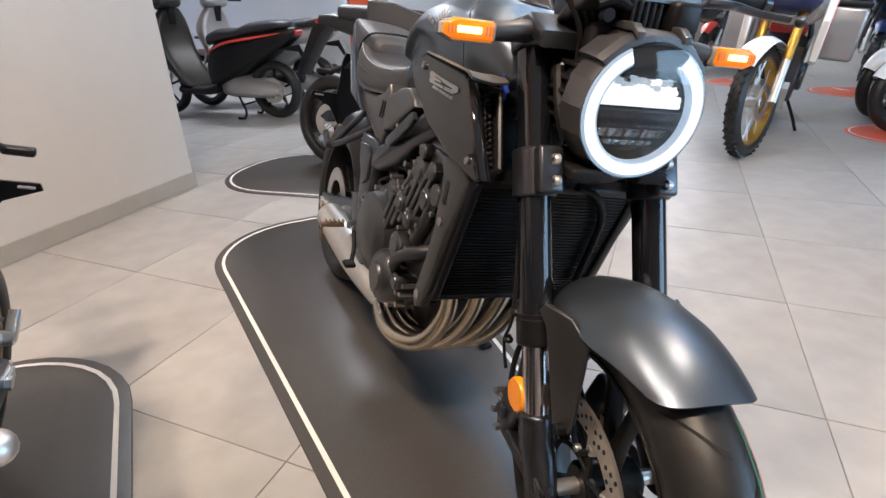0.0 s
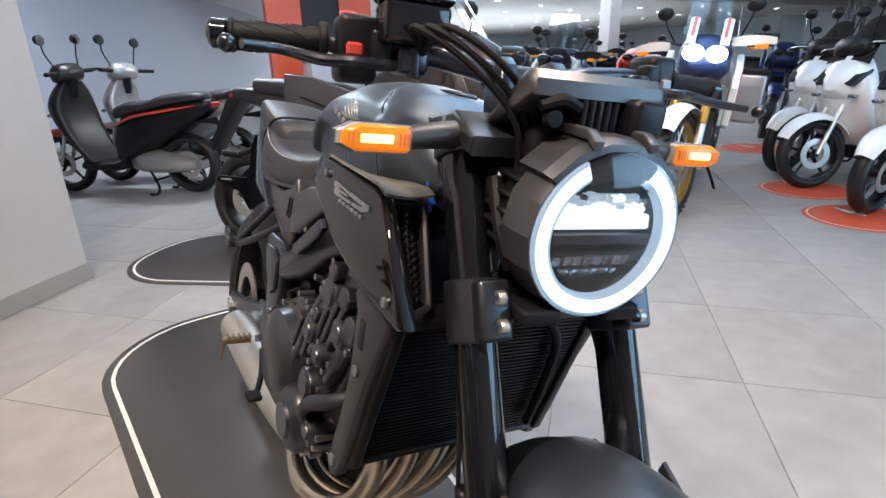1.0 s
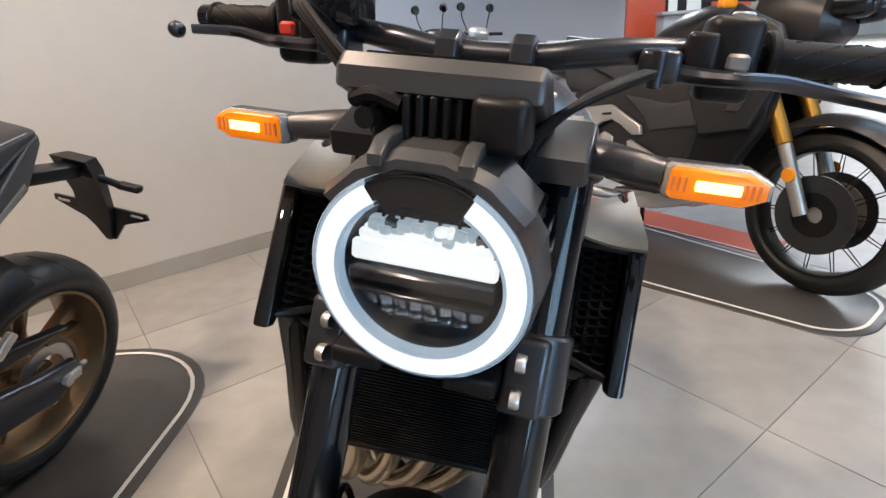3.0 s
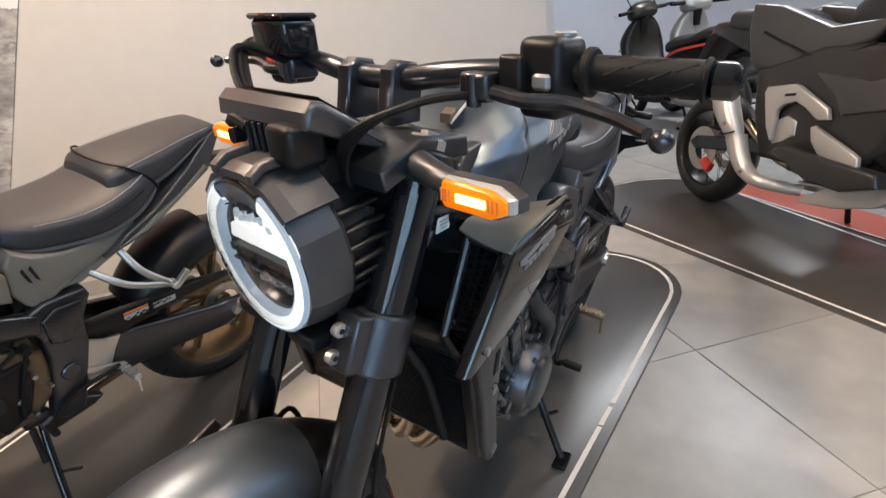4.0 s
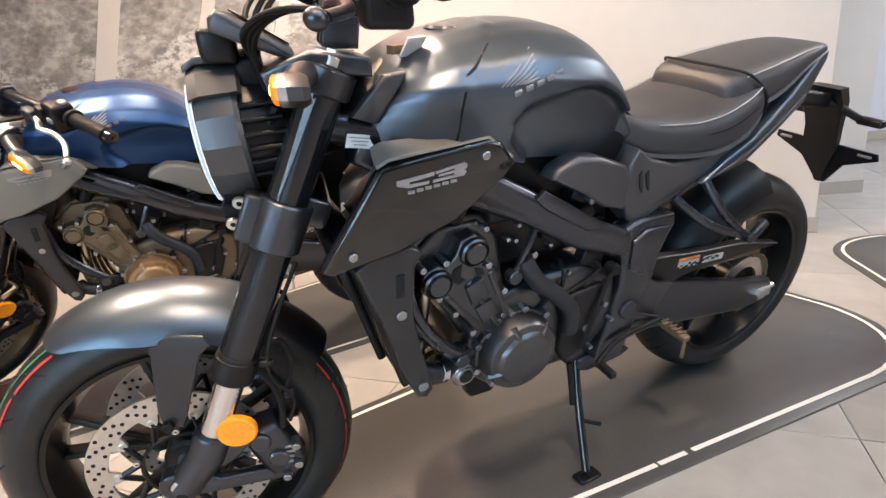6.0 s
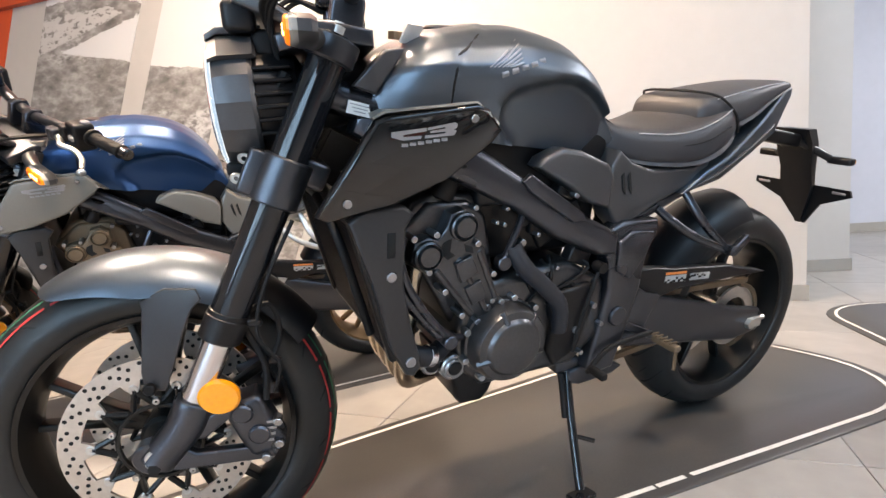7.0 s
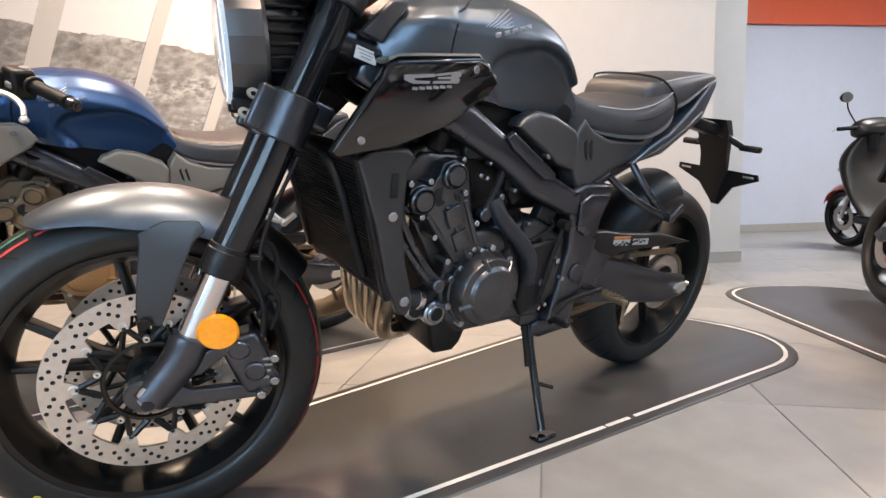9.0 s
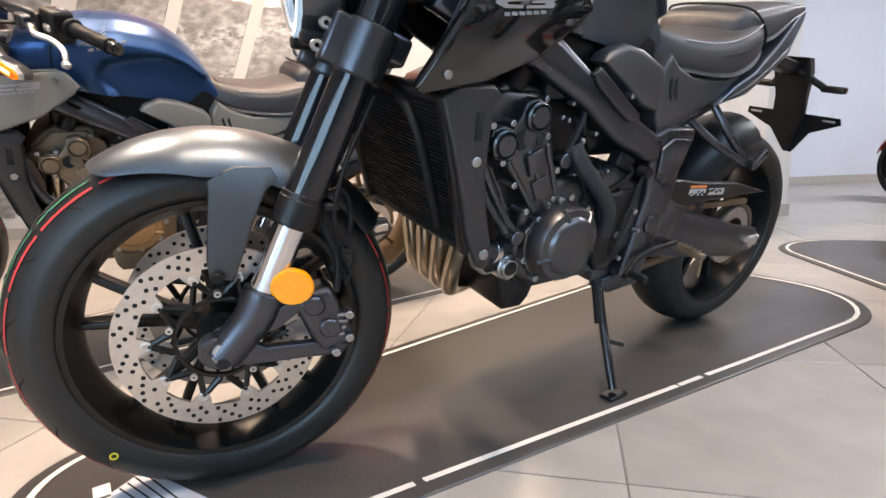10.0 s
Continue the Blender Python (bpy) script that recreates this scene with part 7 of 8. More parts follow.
    if lit:
        for sg in (1, -1):
            part("nose_panel", Geo().prism([(-0.08, 1.09), (-0.12, 1.14), (-0.22, 1.24), (-0.25, 1.22), (-0.20, 1.12), (-0.16, 1.08)], sg * 0.070, sg * 0.125, 0.006), body, cowl, "white nose panel beside the screen")
            part("nose_stripe", Geo().prism([(-0.085, 1.095), (-0.125, 1.147), (-0.223, 1.246), (-0.235, 1.24), (-0.14, 1.14), (-0.10, 1.09)], sg * 0.085, sg * 0.105, 0.002), accent, cowl, "red stripe")
    part("handlebar", Geo().tube([(-0.46, 0.40, 1.11), (-0.42, 0.26, 1.12), (-0.38, 0.12, 1.09), (-0.38, -0.12, 1.09), (-0.42, -0.26, 1.12), (-0.46, -0.40, 1.11)], 0.012, 10), "frame", root, "black handlebar", S)
    mirrors(root, -0.40, 0.20, 1.11, S, 0.16)
    if big_screen:
        grid = [[vec(-0.20 - 0.20 * s - 0.05 * t * t, 0.16 * t * (1 - 0.15 * s), 1.14 + 0.32 * s) for t in np.linspace(-1, 1, 7)] for s in np.linspace(0, 1, 6)]
        part("windscreen", Geo().sheet(grid, 0.004), "screen", root, "clear tall windscreen", angle=60)
    part("fuel_tank", Geo().loft(R([(-0.34, 0.80, 0.98, 0.15), (-0.48, 0.80, 1.06, 0.19), (-0.64, 0.80, 1.05, 0.18), (-0.80, 0.78, 0.96, 0.13)]), 2, 2), body, root, "tall fuel tank", angle=32)
    part("seat", Geo().loft(R([(-0.74, 0.80, 0.89, 0.09), (-0.92, 0.80, 0.87, 0.14), (-1.10, 0.81, 0.90, 0.15), (-1.18, 0.84, 0.95, 0.14), (-1.48, 0.88, 0.97, 0.11)]), 4, 4), "seat", root, "stepped black seat", angle=60)
    part("tail", Geo().loft(R([(-0.90, 0.68, 0.82, 0.12), (-1.20, 0.74, 0.88, 0.13), (-1.50, 0.82, 0.92, 0.10), (-1.66, 0.86, 0.92, 0.06)]), 3, 3), accent if accent in ("navy", "red") else body, root, "tail bodywork", angle=60)
    eng = part("engine", Geo().prism([(-0.45, 0.66), (-0.42, 0.45), (-0.50, 0.30), (-0.90, 0.30), (-0.98, 0.42), (-0.92, 0.62), (-0.70, 0.72)], -0.17, 0.17, 0.03), "engine", root, "dark engine block")
    part("side_cover", Geo().cyl((-0.72, 0.15, 0.45), (-0.72, 0.205, 0.45), 0.095, 28, 0.012).cyl((-0.70, -0.15, 0.45), (-0.70, -0.205, 0.45), 0.105, 28, 0.012), "engine", eng)
    part("skid_plate", Geo().prism([(-0.40, 0.44), (-0.36, 0.40), (-0.44, 0.255), (-0.85, 0.24), (-0.85, 0.27), (-0.47, 0.29)], -0.14, 0.14, 0.006), "alu", root, "bare metal skid plate")
    part("exhaust_pipe", Geo().tube([(-0.44, -0.06, 0.60), (-0.36, -0.08, 0.50), (-0.40, -0.10, 0.36), (-0.60, -0.13, 0.30), (-0.95, -0.15, 0.34), (-1.15, -0.18, 0.48)], 0.022, 10), "pipe", root, "steel exhaust pipe")
    if muffler:
        part("muffler", Geo().cyl((-1.12, -0.185, 0.48), (-1.52, -0.215, 0.68), 0.058, 20, 0.014), muffler, root, "upswept muffler")
    part("frame_rail", Geo().tube([(-0.35, 0.10, 0.92), (-0.60, 0.15, 0.74), (-0.92, 0.14, 0.62), (-0.95, 0.13, 0.36)], 0.018, 8).tube([(-0.35, -0.10, 0.92), (-0.60, -0.15, 0.74), (-0.92, -0.14, 0.62), (-0.95, -0.13, 0.36)], 0.018, 8), "frame", root, "tubular frame")
    for sg in (1, -1):
        part("swingarm", Geo().prism([(-0.93, 0.42), (-0.94, 0.36), (-1.57, 0.29), (-1.62, 0.325), (-1.57, 0.36)], sg * 0.095, sg * 0.13, 0.008), "frame", root, "swingarm")
    part("side_stand", Geo().tube([(-0.86, 0.14, 0.28), (-0.92, 0.22, 0.14), (-0.95, 0.28 + 0.0, 0.02)], 0.012, 8).box((-0.96, 0.285, 0.008), (0.07, 0.05, 0.01), 0.003), "dark", root, "black side stand")
    part("rear_mudguard", Geo().prism([(-1.58, 0.88), (-1.70, 0.86), (-1.84, 0.58), (-1.82, 0.57), (-1.66, 0.80)], -0.06, 0.06, 0.004), "black", root, "black rear mudguard")
    part("tail_lamp", Geo().box((-1.675, 0, 0.875), (0.03, 0.10, 0.035), 0.008), "red_lens", root, "red tail lamp")
    if panniers:
        for sg in (1, -1):
            pn = part("pannier", Geo().box((-1.42, sg * 0.34, 0.72), (0.42, 0.24, 0.38), 0.03), boxes, root, "hard luggage pannier")
            part("pannier_lid", Geo().box((-1.42, sg * 0.34, 0.925), (0.43, 0.25, 0.04), 0.012), "black", pn)
        part("top_rack", Geo().box((-1.62, 0, 1.0), (0.30, 0.22, 0.03), 0.01), "black", root, "black luggage rack")
    return root


def step_scooter_extras(root):
    """Silver panels, step plates, brake and the steep silver muffler of the adventure scooter."""
    for sg in (1, -1):
        part("step_plate", Geo().prism([(-0.40, 0.30), (-0.44, 0.36), (-0.56, 0.34), (-0.74, 0.24), (-0.78, 0.20), (-0.60, 0.22), (-0.46, 0.26)], sg * 0.16, sg * 0.20, 0.006), "silver_body", root, "silver skid plate")
        up = part("side_panel", Geo().prism([(-1.010, 0.612), (-1.000, 0.636), (-0.866, 0.655), (-0.840, 0.650), (-0.690, 0.576), (-0.678, 0.537), (-0.725, 0.530), (-0.794, 0.571), (-0.842, 0.589), (-0.899, 0.573), (-0.927, 0.549), (-0.932, 0.427), (-0.968, 0.476)], sg * 0.220, sg * 0.245, 0.007), "silver_body", root, "silver curved side panel")
        part("panel_slot", Geo().prism([(-0.90, 0.606), (-0.896, 0.616), (-0.842, 0.622), (-0.846, 0.611)], sg * 0.243, sg * 0.2465, 0.001), "groove_and_shade", up)
        part("side_panel", Geo().prism([(-0.743, 0.503), (-0.727, 0.511), (-0.547, 0.440), (-0.521, 0.425), (-0.514, 0.381), (-0.584, 0.377), (-0.674, 0.398), (-0.728, 0.452)], sg * 0.225, sg * 0.248, 0.007), "silver_body", root, "silver lower side panel")
        part("under_panel", Geo().prism([(-0.40, 0.80), (-0.46, 0.46), (-0.60, 0.34), (-1.02, 0.34), (-1.10, 0.52), (-1.12, 0.70), (-0.80, 0.80)], sg * 0.15, sg * 0.215, 0.03), "satin", root, "dark lower side panel")
        part("under_step", Geo().prism([(-0.885, 0.392), (-0.840, 0.424), (-0.600, 0.402), (-0.42, 0.389), (-0.407, 0.343), (-0.540, 0.301), (-0.690, 0.309)], sg * 0.205, sg * 0.275, 0.014), "satin", root, "black foot step")
        part("gear_cover", Geo().prism([(-0.953, 0.50), (-0.889, 0.534), (-0.840, 0.513), (-0.838, 0.458), (-0.887, 0.428), (-0.945, 0.410)], sg * 0.205, sg * 0.222, 0.008), "alu", root, "bare metal gear cover")
        fl = part("flank", Geo().prism([(-1.23, 0.86), (-1.19, 0.74), (-1.15, 0.70), (-0.92, 0.70), (-0.83, 0.745), (-0.62, 0.80), (-0.55, 0.88), (-0.80, 0.86), (-1.06, 0.95), (-1.22, 0.97)], sg * 0.13, sg * 0.205, 0.02), "graphite", root, "grey angular flank under the seat")
        part("flank_line", Geo().tube([(-1.12, sg * 0.207, 0.85), (-0.98, sg * 0.209, 0.80), (-0.82, sg * 0.209, 0.752), (-0.68, sg * 0.209, 0.772), (-0.60, sg * 0.207, 0.80)], 0.006, 8), "black", fl)
        part("fairing_plate", Geo().prism([(-0.80, 0.70), (-0.70, 0.62), (-0.65, 0.555), (-0.52, 0.58), (-0.30, 0.62), (-0.30, 0.74), (-0.56, 0.68)], sg * 0.205, sg * 0.225, 0.008), "graphite", root, "grey fairing plate")
    S = Matrix.Translation((0.10, 0, 0)) @ Matrix.Rotation(radians(-12), 4, Vector((-0.45, 0, 0.89))) @ Matrix.Translation((-0.10, 0, 0))
    for sg in (1, -1):
        dc = part("front_brake_disc", Geo().lathe([(0.085, sg * 0.058), (0.148, sg * 0.058), (0.148, sg * 0.063), (0.085, sg * 0.063)], (0, 0, 0.315), "y", 36, closed=True), "engine", root, "dark steel front brake disc", S)
        part("disc_centre", Geo().lathe([(0.03, sg * 0.050), (0.088, sg * 0.056), (0.088, sg * 0.061), (0.03, sg * 0.058)], (0, 0, 0.315), "y", 36, closed=True), "rim", dc, xf=S)
        part("fork_reflector", Geo().lathe([(0.0001, sg * 0.136), (0.024, sg * 0.136), (0.026, sg * 0.126)], (-0.075, 0, 0.46), "y", 20), "orange", root, "round amber reflector", S)
        part("leg_fairing", Geo().prism([(-0.62, 0.66), (-0.52, 0.42), (-0.42, 0.36), (-0.30, 0.42), (-0.20, 0.62), (-0.18, 0.84), (-0.32, 0.92), (-0.52, 0.82)], sg * 0.12, sg * 0.20, 0.02), "black", root, "black front leg fairing")
    mf = part("muffler", Geo().tube([(-0.80, -0.16, 0.24), (-0.905, -0.265, 0.258), (-0.995, -0.272, 0.290), (-1.045, -0.275, 0.345), (-1.085, -0.275, 0.42)], [0.024, 0.026, 0.036, 0.040, 0.044], 14), "silver_body", root, "steep silver muffler")
    can = part("muffler_can", Geo().loft([[vec(x + w * 0.9 * math.cos(a), y + 0.75 * w * math.sin(a), z) for a in np.radians(np.arange(0, 360, 45))] for x, y, z, w in ((-1.085, -0.275, 0.40, 0.040), (-1.120, -0.28, 0.46, 0.060), (-1.170, -0.28, 0.53, 0.072), (-1.205, -0.28, 0.62, 0.066), (-1.232, -0.28, 0.735, 0.046))], 2, 2), "silver_body", mf, "silver muffler can", angle=40)
    part("can_band", Geo().tube([(-1.118, -0.322, 0.43), (-1.085, -0.325, 0.437), (-1.05, -0.318, 0.45)], 0.004, 6), "black", can)
    part("can_bolt", Geo().cyl((-1.115, -0.318, 0.478), (-1.115, -0.332, 0.478), 0.009, 8, 0.001).cyl((-0.985, -0.300, 0.288), (-0.985, -0.316, 0.288), 0.008, 8, 0.001), "bolt", can)
    part("brake_disc", Geo().lathe([(0.06, -0.082), (0.115, -0.082), (0.115, -0.078), (0.06, -0.078)], (-1.57, 0, 0.29), "y", 36, closed=True), "steel", root, "steel rear brake disc")
    part("brake_caliper", Geo().box((-1.50, -0.088, 0.215), (0.075, 0.04, 0.05), 0.01, pose(0, 0, 0, 0, 30, 0)), "red", root, "red rear brake caliper")


# rear scooter with its red mudguard, and one parked behind it
scooter(pose(-5.62, -0.99, 0, 0, 0, -127), "dark bronze-grey scooter with a red front mudguard and red side stripe", "black", "brown_body", "red", 8, stripe="red")
scooter(pose(-5.95, -0.62, 0, 0, 0, -124), "pale beige and black scooter parked near the rear wall", "silver_body", "silver_body", "silver_body", -5, rack=True)
adv = adventure_bike(pose(-1.815, 1.330, 0.006, -8, 0, 44.6), "dark grey adventure scooter with silver panels and gold fork", "satin", "graphite", "rim", "rim_gold", 0.315, muffler=None, wire=True, steer=-12, rearR=0.29, knobs=False)
step_scooter_extras(adv)
# navy cowl: the backlit darkness round the lit headlights is put into its colour
adventure_bike(pose(-2.07, 2.74, 0, -6, 0, -54), "white and red adventure motorcycle with lit headlights and gold wheels", "white_body", "red", "rim_gold", "rim_gold", 0.345, lit=True, panniers=True, steer=-16, cowl_mat="navy", group="parked adventure motorcycles")
for x, y, rz, st in ((-2.48, 4.68, -102, 6), (-2.02, 4.24, -104, -12), (-1.40, 3.82, -100, 10)):
    scooter(pose(x, y, 0, 0, 0, rz), "glossy white scooter with a dark windscreen on its stand", "white_body", "white_body", "white_body", st, screen=True, group="row of white scooters")
dk = adventure_bike(pose(-4.6, 3.9, 0, -6, 0, -30), "dark touring motorcycle in the far row", "navy", "navy", "rim", "frame", 0.315, wire=False, group="far motorcycles", panniers=True, boxes="black")
for x, y, rz in ((-3.9, 6.6, -58),):
    copy_thing(dk, pose(x, y, 0, -6, 0, rz))
ds = adventure_bike(pose(-6.0, 4.9, 0, -6, 0, -25), "black motorcycle in the far row of the showroom", "black", "graphite", "rim", "frame", 0.30, wire=False, group="far motorcycles", big_screen=False)
for x, y, rz in ((-6.6, 5.9, -28), (-7.1, 6.9, -30), (-7.6, 8.0, -35), (-8.2, 9.0, -35), (-9.0, 6.0, -20), (-9.4, 7.2, -20)):
    copy_thing(ds, pose(x, y, 0, -6, 0, rz))
rd = adventure_bike(pose(-5.5, 5.72, 0, -6, 0, -62), "red and black motorcycle in the far row", "red", "black", "rim", "frame", 0.30, wire=False, group="far motorcycles", big_screen=False)
silver = adventure_bike(pose(-4.2, 3.25, 0, -6, 0, -55), "silver and white motorcycle in the far row", "white_body", "graphite", "rim", "frame", 0.30, wire=False, group="far motorcycles", big_screen=True, cowl_mat="black")

# red floor discs with white emblems
def floor_disc(x, y, r, rz=0.0):
    root = thing("floor_disc", pose(x, y, 0, 0, 0, rz), "round red floor sticker with a white ring", "floor sticker", "red floor stickers")
    part("disc", Geo().lathe([(0.0001, 0.004), (r - 0.01, 0.004), (r, 0.001)], (0, 0, 0), "z", 40), "mat_red", root)
    part("ring", Geo().lathe([(r - 0.035, 0.0055), (r - 0.025, 0.0055)], (0, 0, 0), "z", 40), "mat_line", root)
    for k in range(4):
        part("emblem_bar", Geo().box((-r * 0.25 + 0.03 * k, r * 0.45 - 0.03 * k, 0.0055), (0.018, r * 0.4 - 0.03 * k, 0.002), 0, pose(0, 0, 0, 0, 0, 20)), "mat_line", root)
    return root


for x, y, r in ((-1.98, 4.20, 0.34), (-1.35, 3.70, 0.34), (-3.43, 5.74, 0.38), (-4.51, 5.35, 0.36), (-2.83, 2.50, 0.30), (-3.75, 3.36, 0.34)):
    floor_disc(x, y, r, 40)

# column, counter, posters
tagged(part("column", Geo().box((-7.4, 7.28, CEIL / 2), (0.26, 0.26, CEIL), 0.01), "wall_white"), "square white column in the showroom", "column", kind="structure")
ct = thing("counter", pose(-7.3, 2.27, 0, 0, 0, 0), "grey reception counter with papers on top", "counter")
part("counter_front", Geo().box((0, 0, 0.56), (0.5, 1.08, 1.12), 0.01), "counter", ct)
part("counter_top", Geo().box((0.01, 0, 1.14), (0.56, 1.14, 0.04), 0.008), "silver_body", ct, "pale counter top")
for y, w in ((-0.42, 0.10), (-0.18, 0.16), (0.22, 0.12)):
    bd = thing("brochure_stand", pose(-7.2, 2.27 + y, 1.16, 0, -12, 0), "small white brochure stand on the counter", "stand", "brochure stands")
    part("leaflet", Geo().box((0, 0, 0.08), (0.02, w, 0.16), 0.003), "label_white", bd)
for y, z, mt, lab in ((3.30, 1.45, "graphite", "dark framed poster on the pale wall"), (3.72, 1.55, "fascia", "orange-red poster on the pale wall")):
    ps = thing("poster", pose(-8.19, y + 0.1, z + 0.1), lab, "poster", "wall posters")
    part("poster_sheet", Geo().box((0, 0, 0), (0.012, 0.34, 0.46), 0.003), mt, ps)
    part("poster_field", Geo().box((0.008, 0, -0.10), (0.004, 0.26, 0.12)), "label_white", ps)

# downlights
dl = thing("downlight", pose(-13.2, 4.5, 2.62), "small round recessed ceiling downlight, lit", "ceiling light", "ceiling downlights")
part("bezel", Geo().lathe([(0.085, -0.004), (0.105, -0.004), (0.110, 0.0)], (0, 0, 0), "z", 20), "white_body", dl)
part("lamp_disc", Geo().lathe([(0.0001, -0.002), (0.085, -0.002)], (0, 0, 0), "z", 20), "downlight", dl, "glowing lamp disc")
for i in range(8):
    for j in range(9):
        if i or j:
            copy_thing(dl, pose(-13.2 - i * 1.9 - (j % 2) * 0.8, 4.5 + j * 2.1, 2.62))

# rail of the mezzanine stair beyond the white scooters
st = thing("stair_rail", pose(-4.4, 9.2, 0, 0, 0, 30), "dark metal stair railing with horizontal bars", "railing")
for k in range(3):
    part("post", Geo().box((0.0, -1.6 + 1.6 * k, 1.6), (0.05, 0.05, 3.2), 0.005), "frame", st)
for k in range(6):
    part("bar", Geo().cyl((0, -1.7, 1.2 + 0.32 * k), (0, 1.7, 1.2 + 0.32 * k), 0.02, 10), "frame", st)

# ---------------------------------------------------------------- photo mural on the white wall
def mural_material():
    """Grey coast photograph: pale sky, dark headland, rough pale and dark rocks, in metres along and up the wall."""
    m = bpy.data.materials.new("grey_coast_photo_print")
    m.use_nodes = True
    n, l = m.node_tree.nodes, m.node_tree.links
    b = n["Principled BSDF"]
    b.inputs["Roughness"].default_value = 0.45
    tc = n.new("ShaderNodeTexCoord")
    sep = n.new("ShaderNodeSeparateXYZ")
    l.new(tc.outputs["Object"], sep.inputs[0])
    mp = n.new("ShaderNodeMapping")
    mp.inputs["Scale"].default_value = (1.0, 1.0, 1.9)
    l.new(tc.outputs["Object"], mp.inputs[0])
    rough, fine, ridge, vor = n.new("ShaderNodeTexNoise"), n.new("ShaderNodeTexNoise"), n.new("ShaderNodeTexNoise"), n.new("ShaderNodeTexVoronoi")
    rough.inputs["Scale"].default_value, rough.inputs["Detail"].default_value, rough.inputs["Roughness"].default_value = 3.4, 9, 0.62
    fine.inputs["Scale"].default_value, fine.inputs["Detail"].default_value, fine.inputs["Roughness"].default_value = 15, 8, 0.64
    ridge.inputs["Scale"].default_value, ridge.inputs["Detail"].default_value = 1.3, 7
    vor.inputs["Scale"].default_value = 10
    for k in (rough, fine, vor):
        l.new(mp.outputs[0], k.inputs["Vector"])
    l.new(tc.outputs["Object"], ridge.inputs["Vector"])

    def calc(op, a, b_):
        k = n.new("ShaderNodeMath")
        k.operation = op
        for i, v in enumerate((a, b_)):
            if isinstance(v, (int, float)):
                k.inputs[i].default_value = v
            else:
                l.new(v, k.inputs[i])
        return k.outputs[0]

    mixn = calc("ADD", calc("MULTIPLY", rough.outputs[0], 0.7), calc("MULTIPLY", fine.outputs[0], 0.45))
    mixn = calc("ADD", mixn, calc("MULTIPLY", vor.outputs["Distance"], 0.22))
    cr = n.new("ShaderNodeValToRGB")
    cr.color_ramp.elements[0].position, cr.color_ramp.elements[0].color = 0.44, (0.075, 0.070, 0.068, 1)
    cr.color_ramp.elements[1].position, cr.color_ramp.elements[1].color = 0.86, (0.40, 0.39, 0.38, 1)
    e = cr.color_ramp.elements.new(0.67)
    e.color = (0.21, 0.20, 0.19, 1)
    l.new(mixn, cr.inputs[0])
    # pale streaks of surf between the rocks
    surf = n.new("ShaderNodeTexNoise")
    surf.inputs["Scale"].default_value, surf.inputs["Detail"].default_value, surf.inputs["Roughness"].default_value = 1.5, 6, 0.6
    l.new(mp.outputs[0], surf.inputs["Vector"])
    foam = calc("MULTIPLY", calc("MINIMUM", calc("MAXIMUM", calc("MULTIPLY", calc("SUBTRACT", surf.outputs[0], 0.53), 14), 0.0), 1.0), calc("MINIMUM", calc("MAXIMUM", calc("MULTIPLY", calc("SUBTRACT", fine.outputs[0], 0.42), 7), 0.0), 1.0))
    # skyline rising along the wall with a ragged edge, and a dark headland in the sky
    line = calc("ADD", calc("MULTIPLY", ridge.outputs[0], 0.14), 1.35)
    line = calc("ADD", line, calc("MULTIPLY", calc("SUBTRACT", sep.outputs["X"], 2.8), 0.22))
    line = calc("ADD", line, calc("MULTIPLY", fine.outputs[0], 0.05))
    off = calc("SUBTRACT", sep.outputs["X"], 4.10)
    jag = calc("MULTIPLY", calc("SUBTRACT", fine.outputs[0], 0.5), 0.10)
    up = calc("ADD", calc("MINIMUM", calc("ADD", calc("MULTIPLY", off, 0.40), 2.14), 2.30), jag)
    low = calc("ADD", calc("MULTIPLY", off, -0.22), calc("ADD", jag, 2.13))
    head = calc("MULTIPLY", calc("MULTIPLY", calc("LESS_THAN", sep.outputs["Z"], up), calc("GREATER_THAN", sep.outputs["Z"], low)), calc("GREATER_THAN", off, 0.0))
    sky = calc("MULTIPLY", calc("GREATER_THAN", sep.outputs["Z"], line), calc("SUBTRACT", 1.0, head))
    slope = calc("MULTIPLY", calc("MULTIPLY", calc("LESS_THAN", sep.outputs["Z"], calc("SUBTRACT", up, 0.10)), calc("GREATER_THAN", sep.outputs["Z"], calc("ADD", low, 0.06))), calc("GREATER_THAN", fine.outputs[0], 0.44))
    foam = calc("MAXIMUM", calc("MULTIPLY", foam, 0.8), calc("MULTIPLY", slope, calc("MULTIPLY", head, 0.85)))
    mf_ = n.new("ShaderNodeMix")
    mf_.data_type = "RGBA"
    l.new(foam, mf_.inputs["Factor"])
    l.new(cr.outputs[0], mf_.inputs["A"])
    mf_.inputs["B"].default_value = (0.52, 0.51, 0.50, 1)
    mx = n.new("ShaderNodeMix")
    mx.data_type = "RGBA"
    l.new(sky, mx.inputs["Factor"])
    l.new(mf_.outputs["Result"], mx.inputs["A"])
    mx.inputs["B"].default_value = (0.60, 0.60, 0.60, 1)
    l.new(mx.outputs["Result"], b.inputs["Base Color"])
    return m


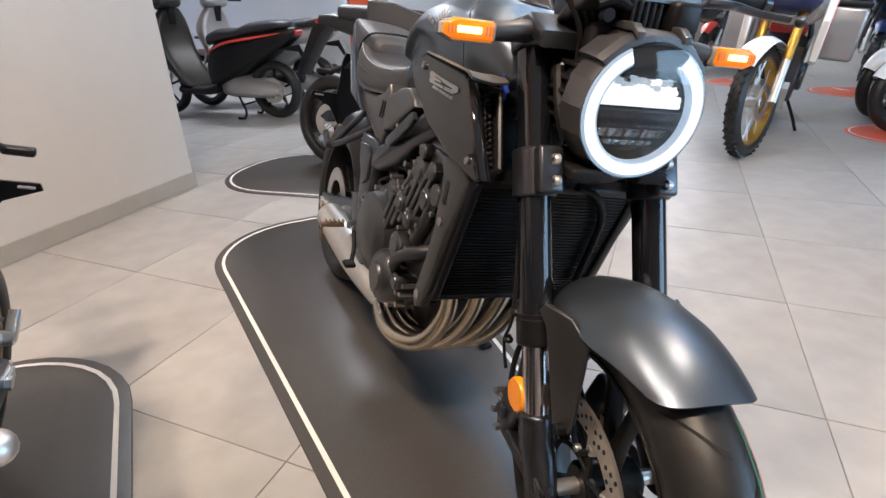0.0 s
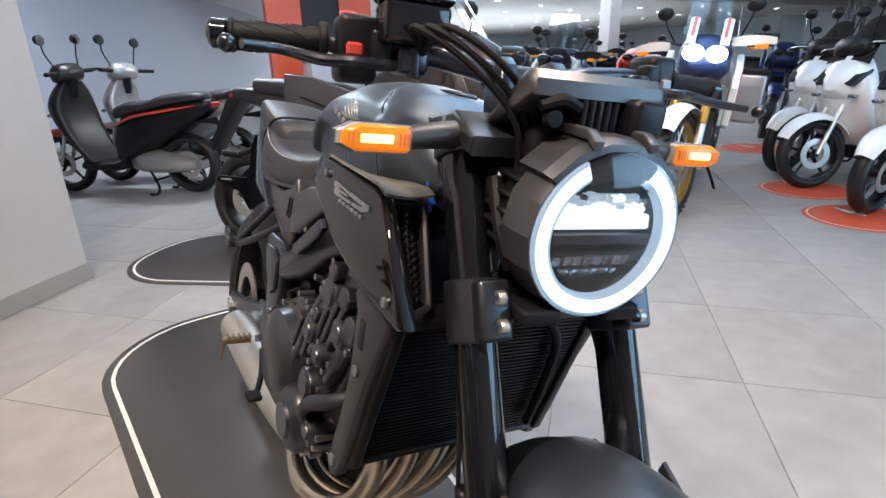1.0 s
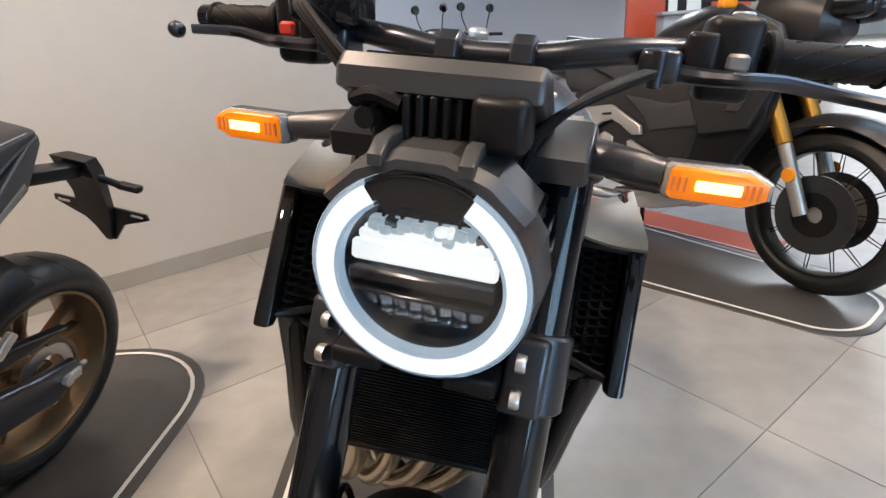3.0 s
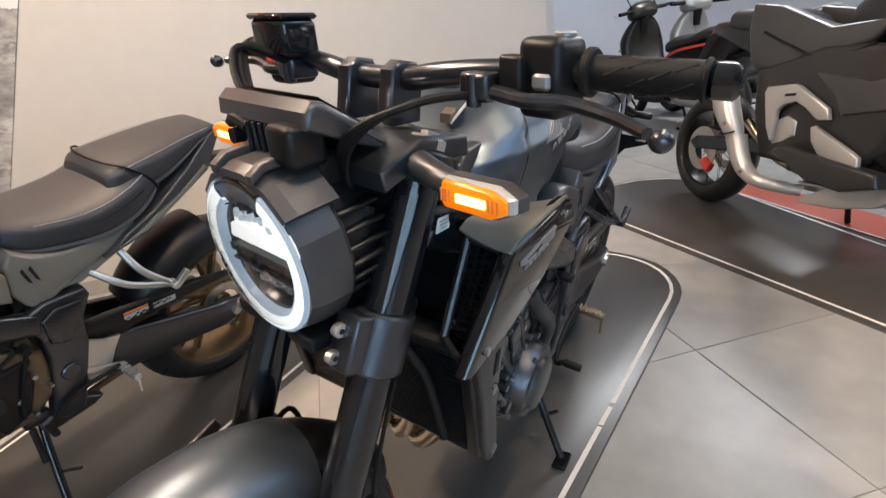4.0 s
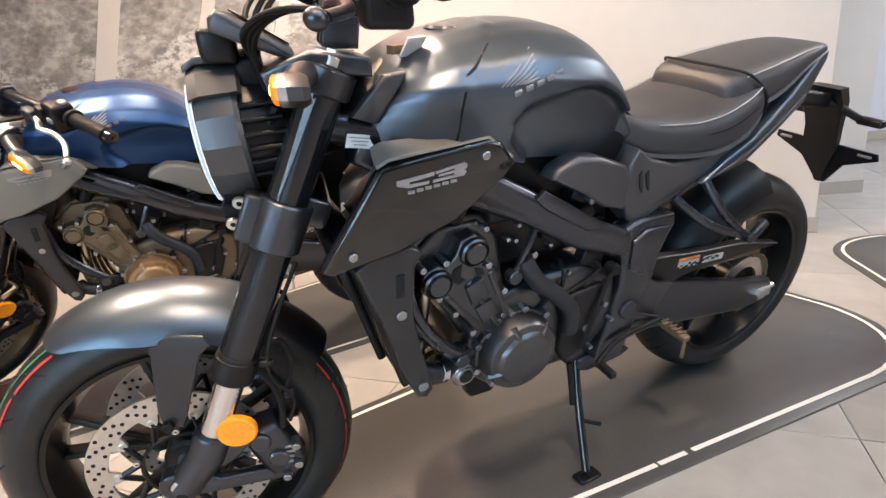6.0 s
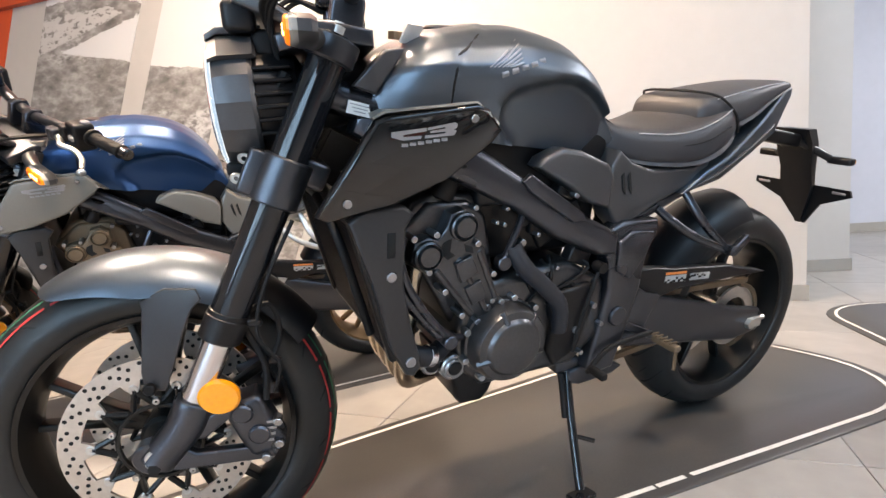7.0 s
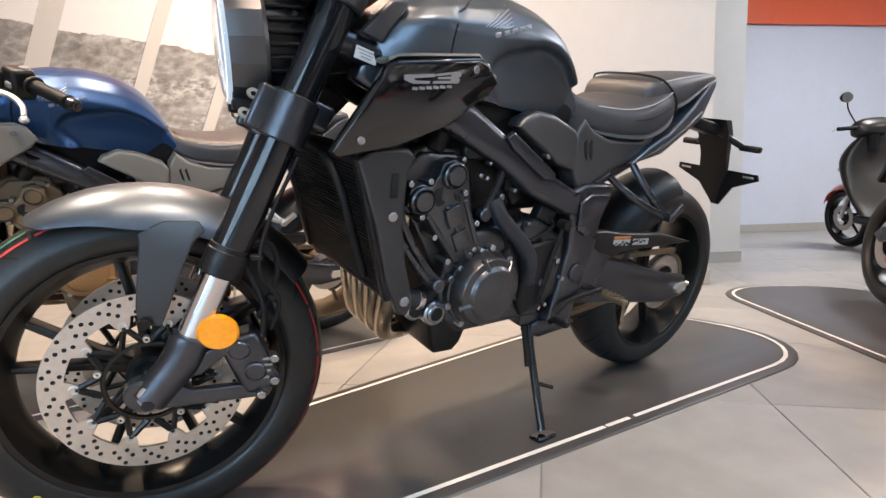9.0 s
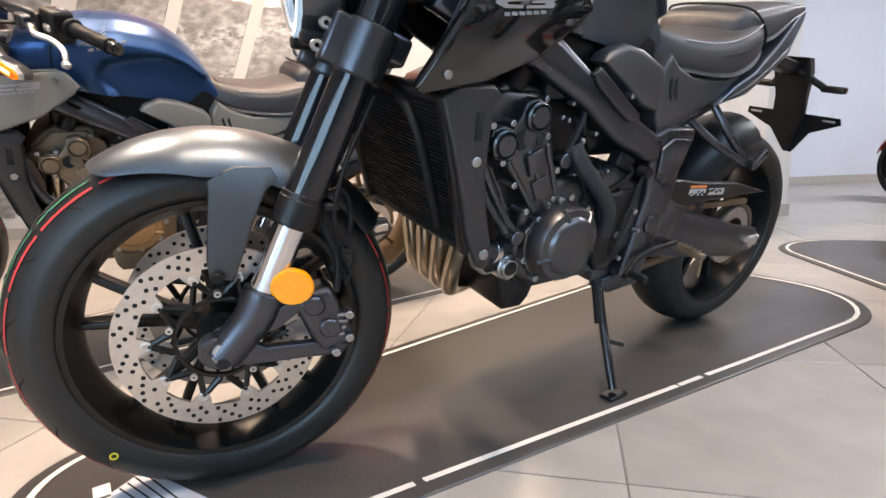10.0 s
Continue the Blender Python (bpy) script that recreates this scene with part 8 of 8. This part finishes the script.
M["mural"] = mural_material()
mm = Matrix(((WD[0], -WN[0], 0, WALL0[0] + WN[0] * 0.002), (WD[1], -WN[1], 0, WALL0[1] + WN[1] * 0.002), (0, 0, 1, 0), (0, 0, 0, 1)))
mural = tagged(new("photo_mural"), "large grey rocky coast photo mural cut by slanted white bands", "mural")
mural.matrix_basis = mm
SL = 0.42        # how far a slanted edge runs along the wall for each metre down
edge = lambda s, z: s + SL * (2.0 - z)
starts = ((2.36, 2.67), (2.76, 3.25), (3.36, 4.05), (4.26, 5.24))
for a, b in starts:
    z0, z1 = 0.16, 2.335
    pts = [(edge(a, z0), z0), (edge(b, z0), z0), (edge(b, z1), z1), (edge(a, z1), z1)]
    part("photo_panel", Geo().rings([[vec(x, y, z) for x, z in pts] for y in (0.0, -0.005)]), "mural", mural, "slanted strip of the photo print")

# slanted red panel on the wall past the mural
pts = [(edge(5.62, z), z) for z in (0.16, 2.335)] + [(edge(6.6, z), z) for z in (2.335, 0.16)]
red_panel = tagged(new("wall_panel"), "slanted orange-red panel on the white wall", "wall panel")
red_panel.matrix_basis = mm
part("panel_sheet", Geo().rings([[vec(x, y, z) for x, z in pts] for y in (0.0, -0.006)]), "fascia", red_panel)

# ---------------------------------------------------------------- floor tiles
def tile_mesh(name):
    h = TILE / 2 - 0.0015
    g = Geo()
    c = 0.0025
    g.rings([[vec(sx * a, sy * a, z) for sx, sy in ((-1, -1), (1, -1), (1, 1), (-1, 1))] for a, z in ((h, -0.006), (h, -0.0012), (h - c, 0.0))], caps=False)
    a = h - c
    g.add([vec(-a, -a, 0), vec(a, -a, 0), vec(a, a, 0), vec(-a, a, 0)], [(0, 1, 2, 3)])
    return g


one = tile_mesh("tile").mesh("tile", M["tile"])
rest = Geo()
near = []
for i in range(-66, 30):
    for j in range(-30, 60):
        c = TILE0 + TU * (i + 0.5) * TILE + TV * (j + 0.5) * TILE
        if not (-29.4 < c[0] < 5.3 and -10.2 < c[1] < 25.4):
            continue
        near.append((math.hypot(c[0] + 1.2, c[1] - 1.2), i, j, c))
near.sort(key=lambda q: q[0])
turn = Matrix.Rotation(TURN, 4, "Z")
for k, (_, i, j, c) in enumerate(near):
    if k < 290:
        ob = new("tile", one)
        ob.parent = floor
        ob.matrix_basis = Matrix.Translation(c) @ turn
    else:
        t = tile_mesh("tile")
        t.turned(Matrix.Translation(c) @ turn)
        rest.add(t.v, t.f)
tagged(part("far_tiles", rest, "tile", floor), kind="stuff")
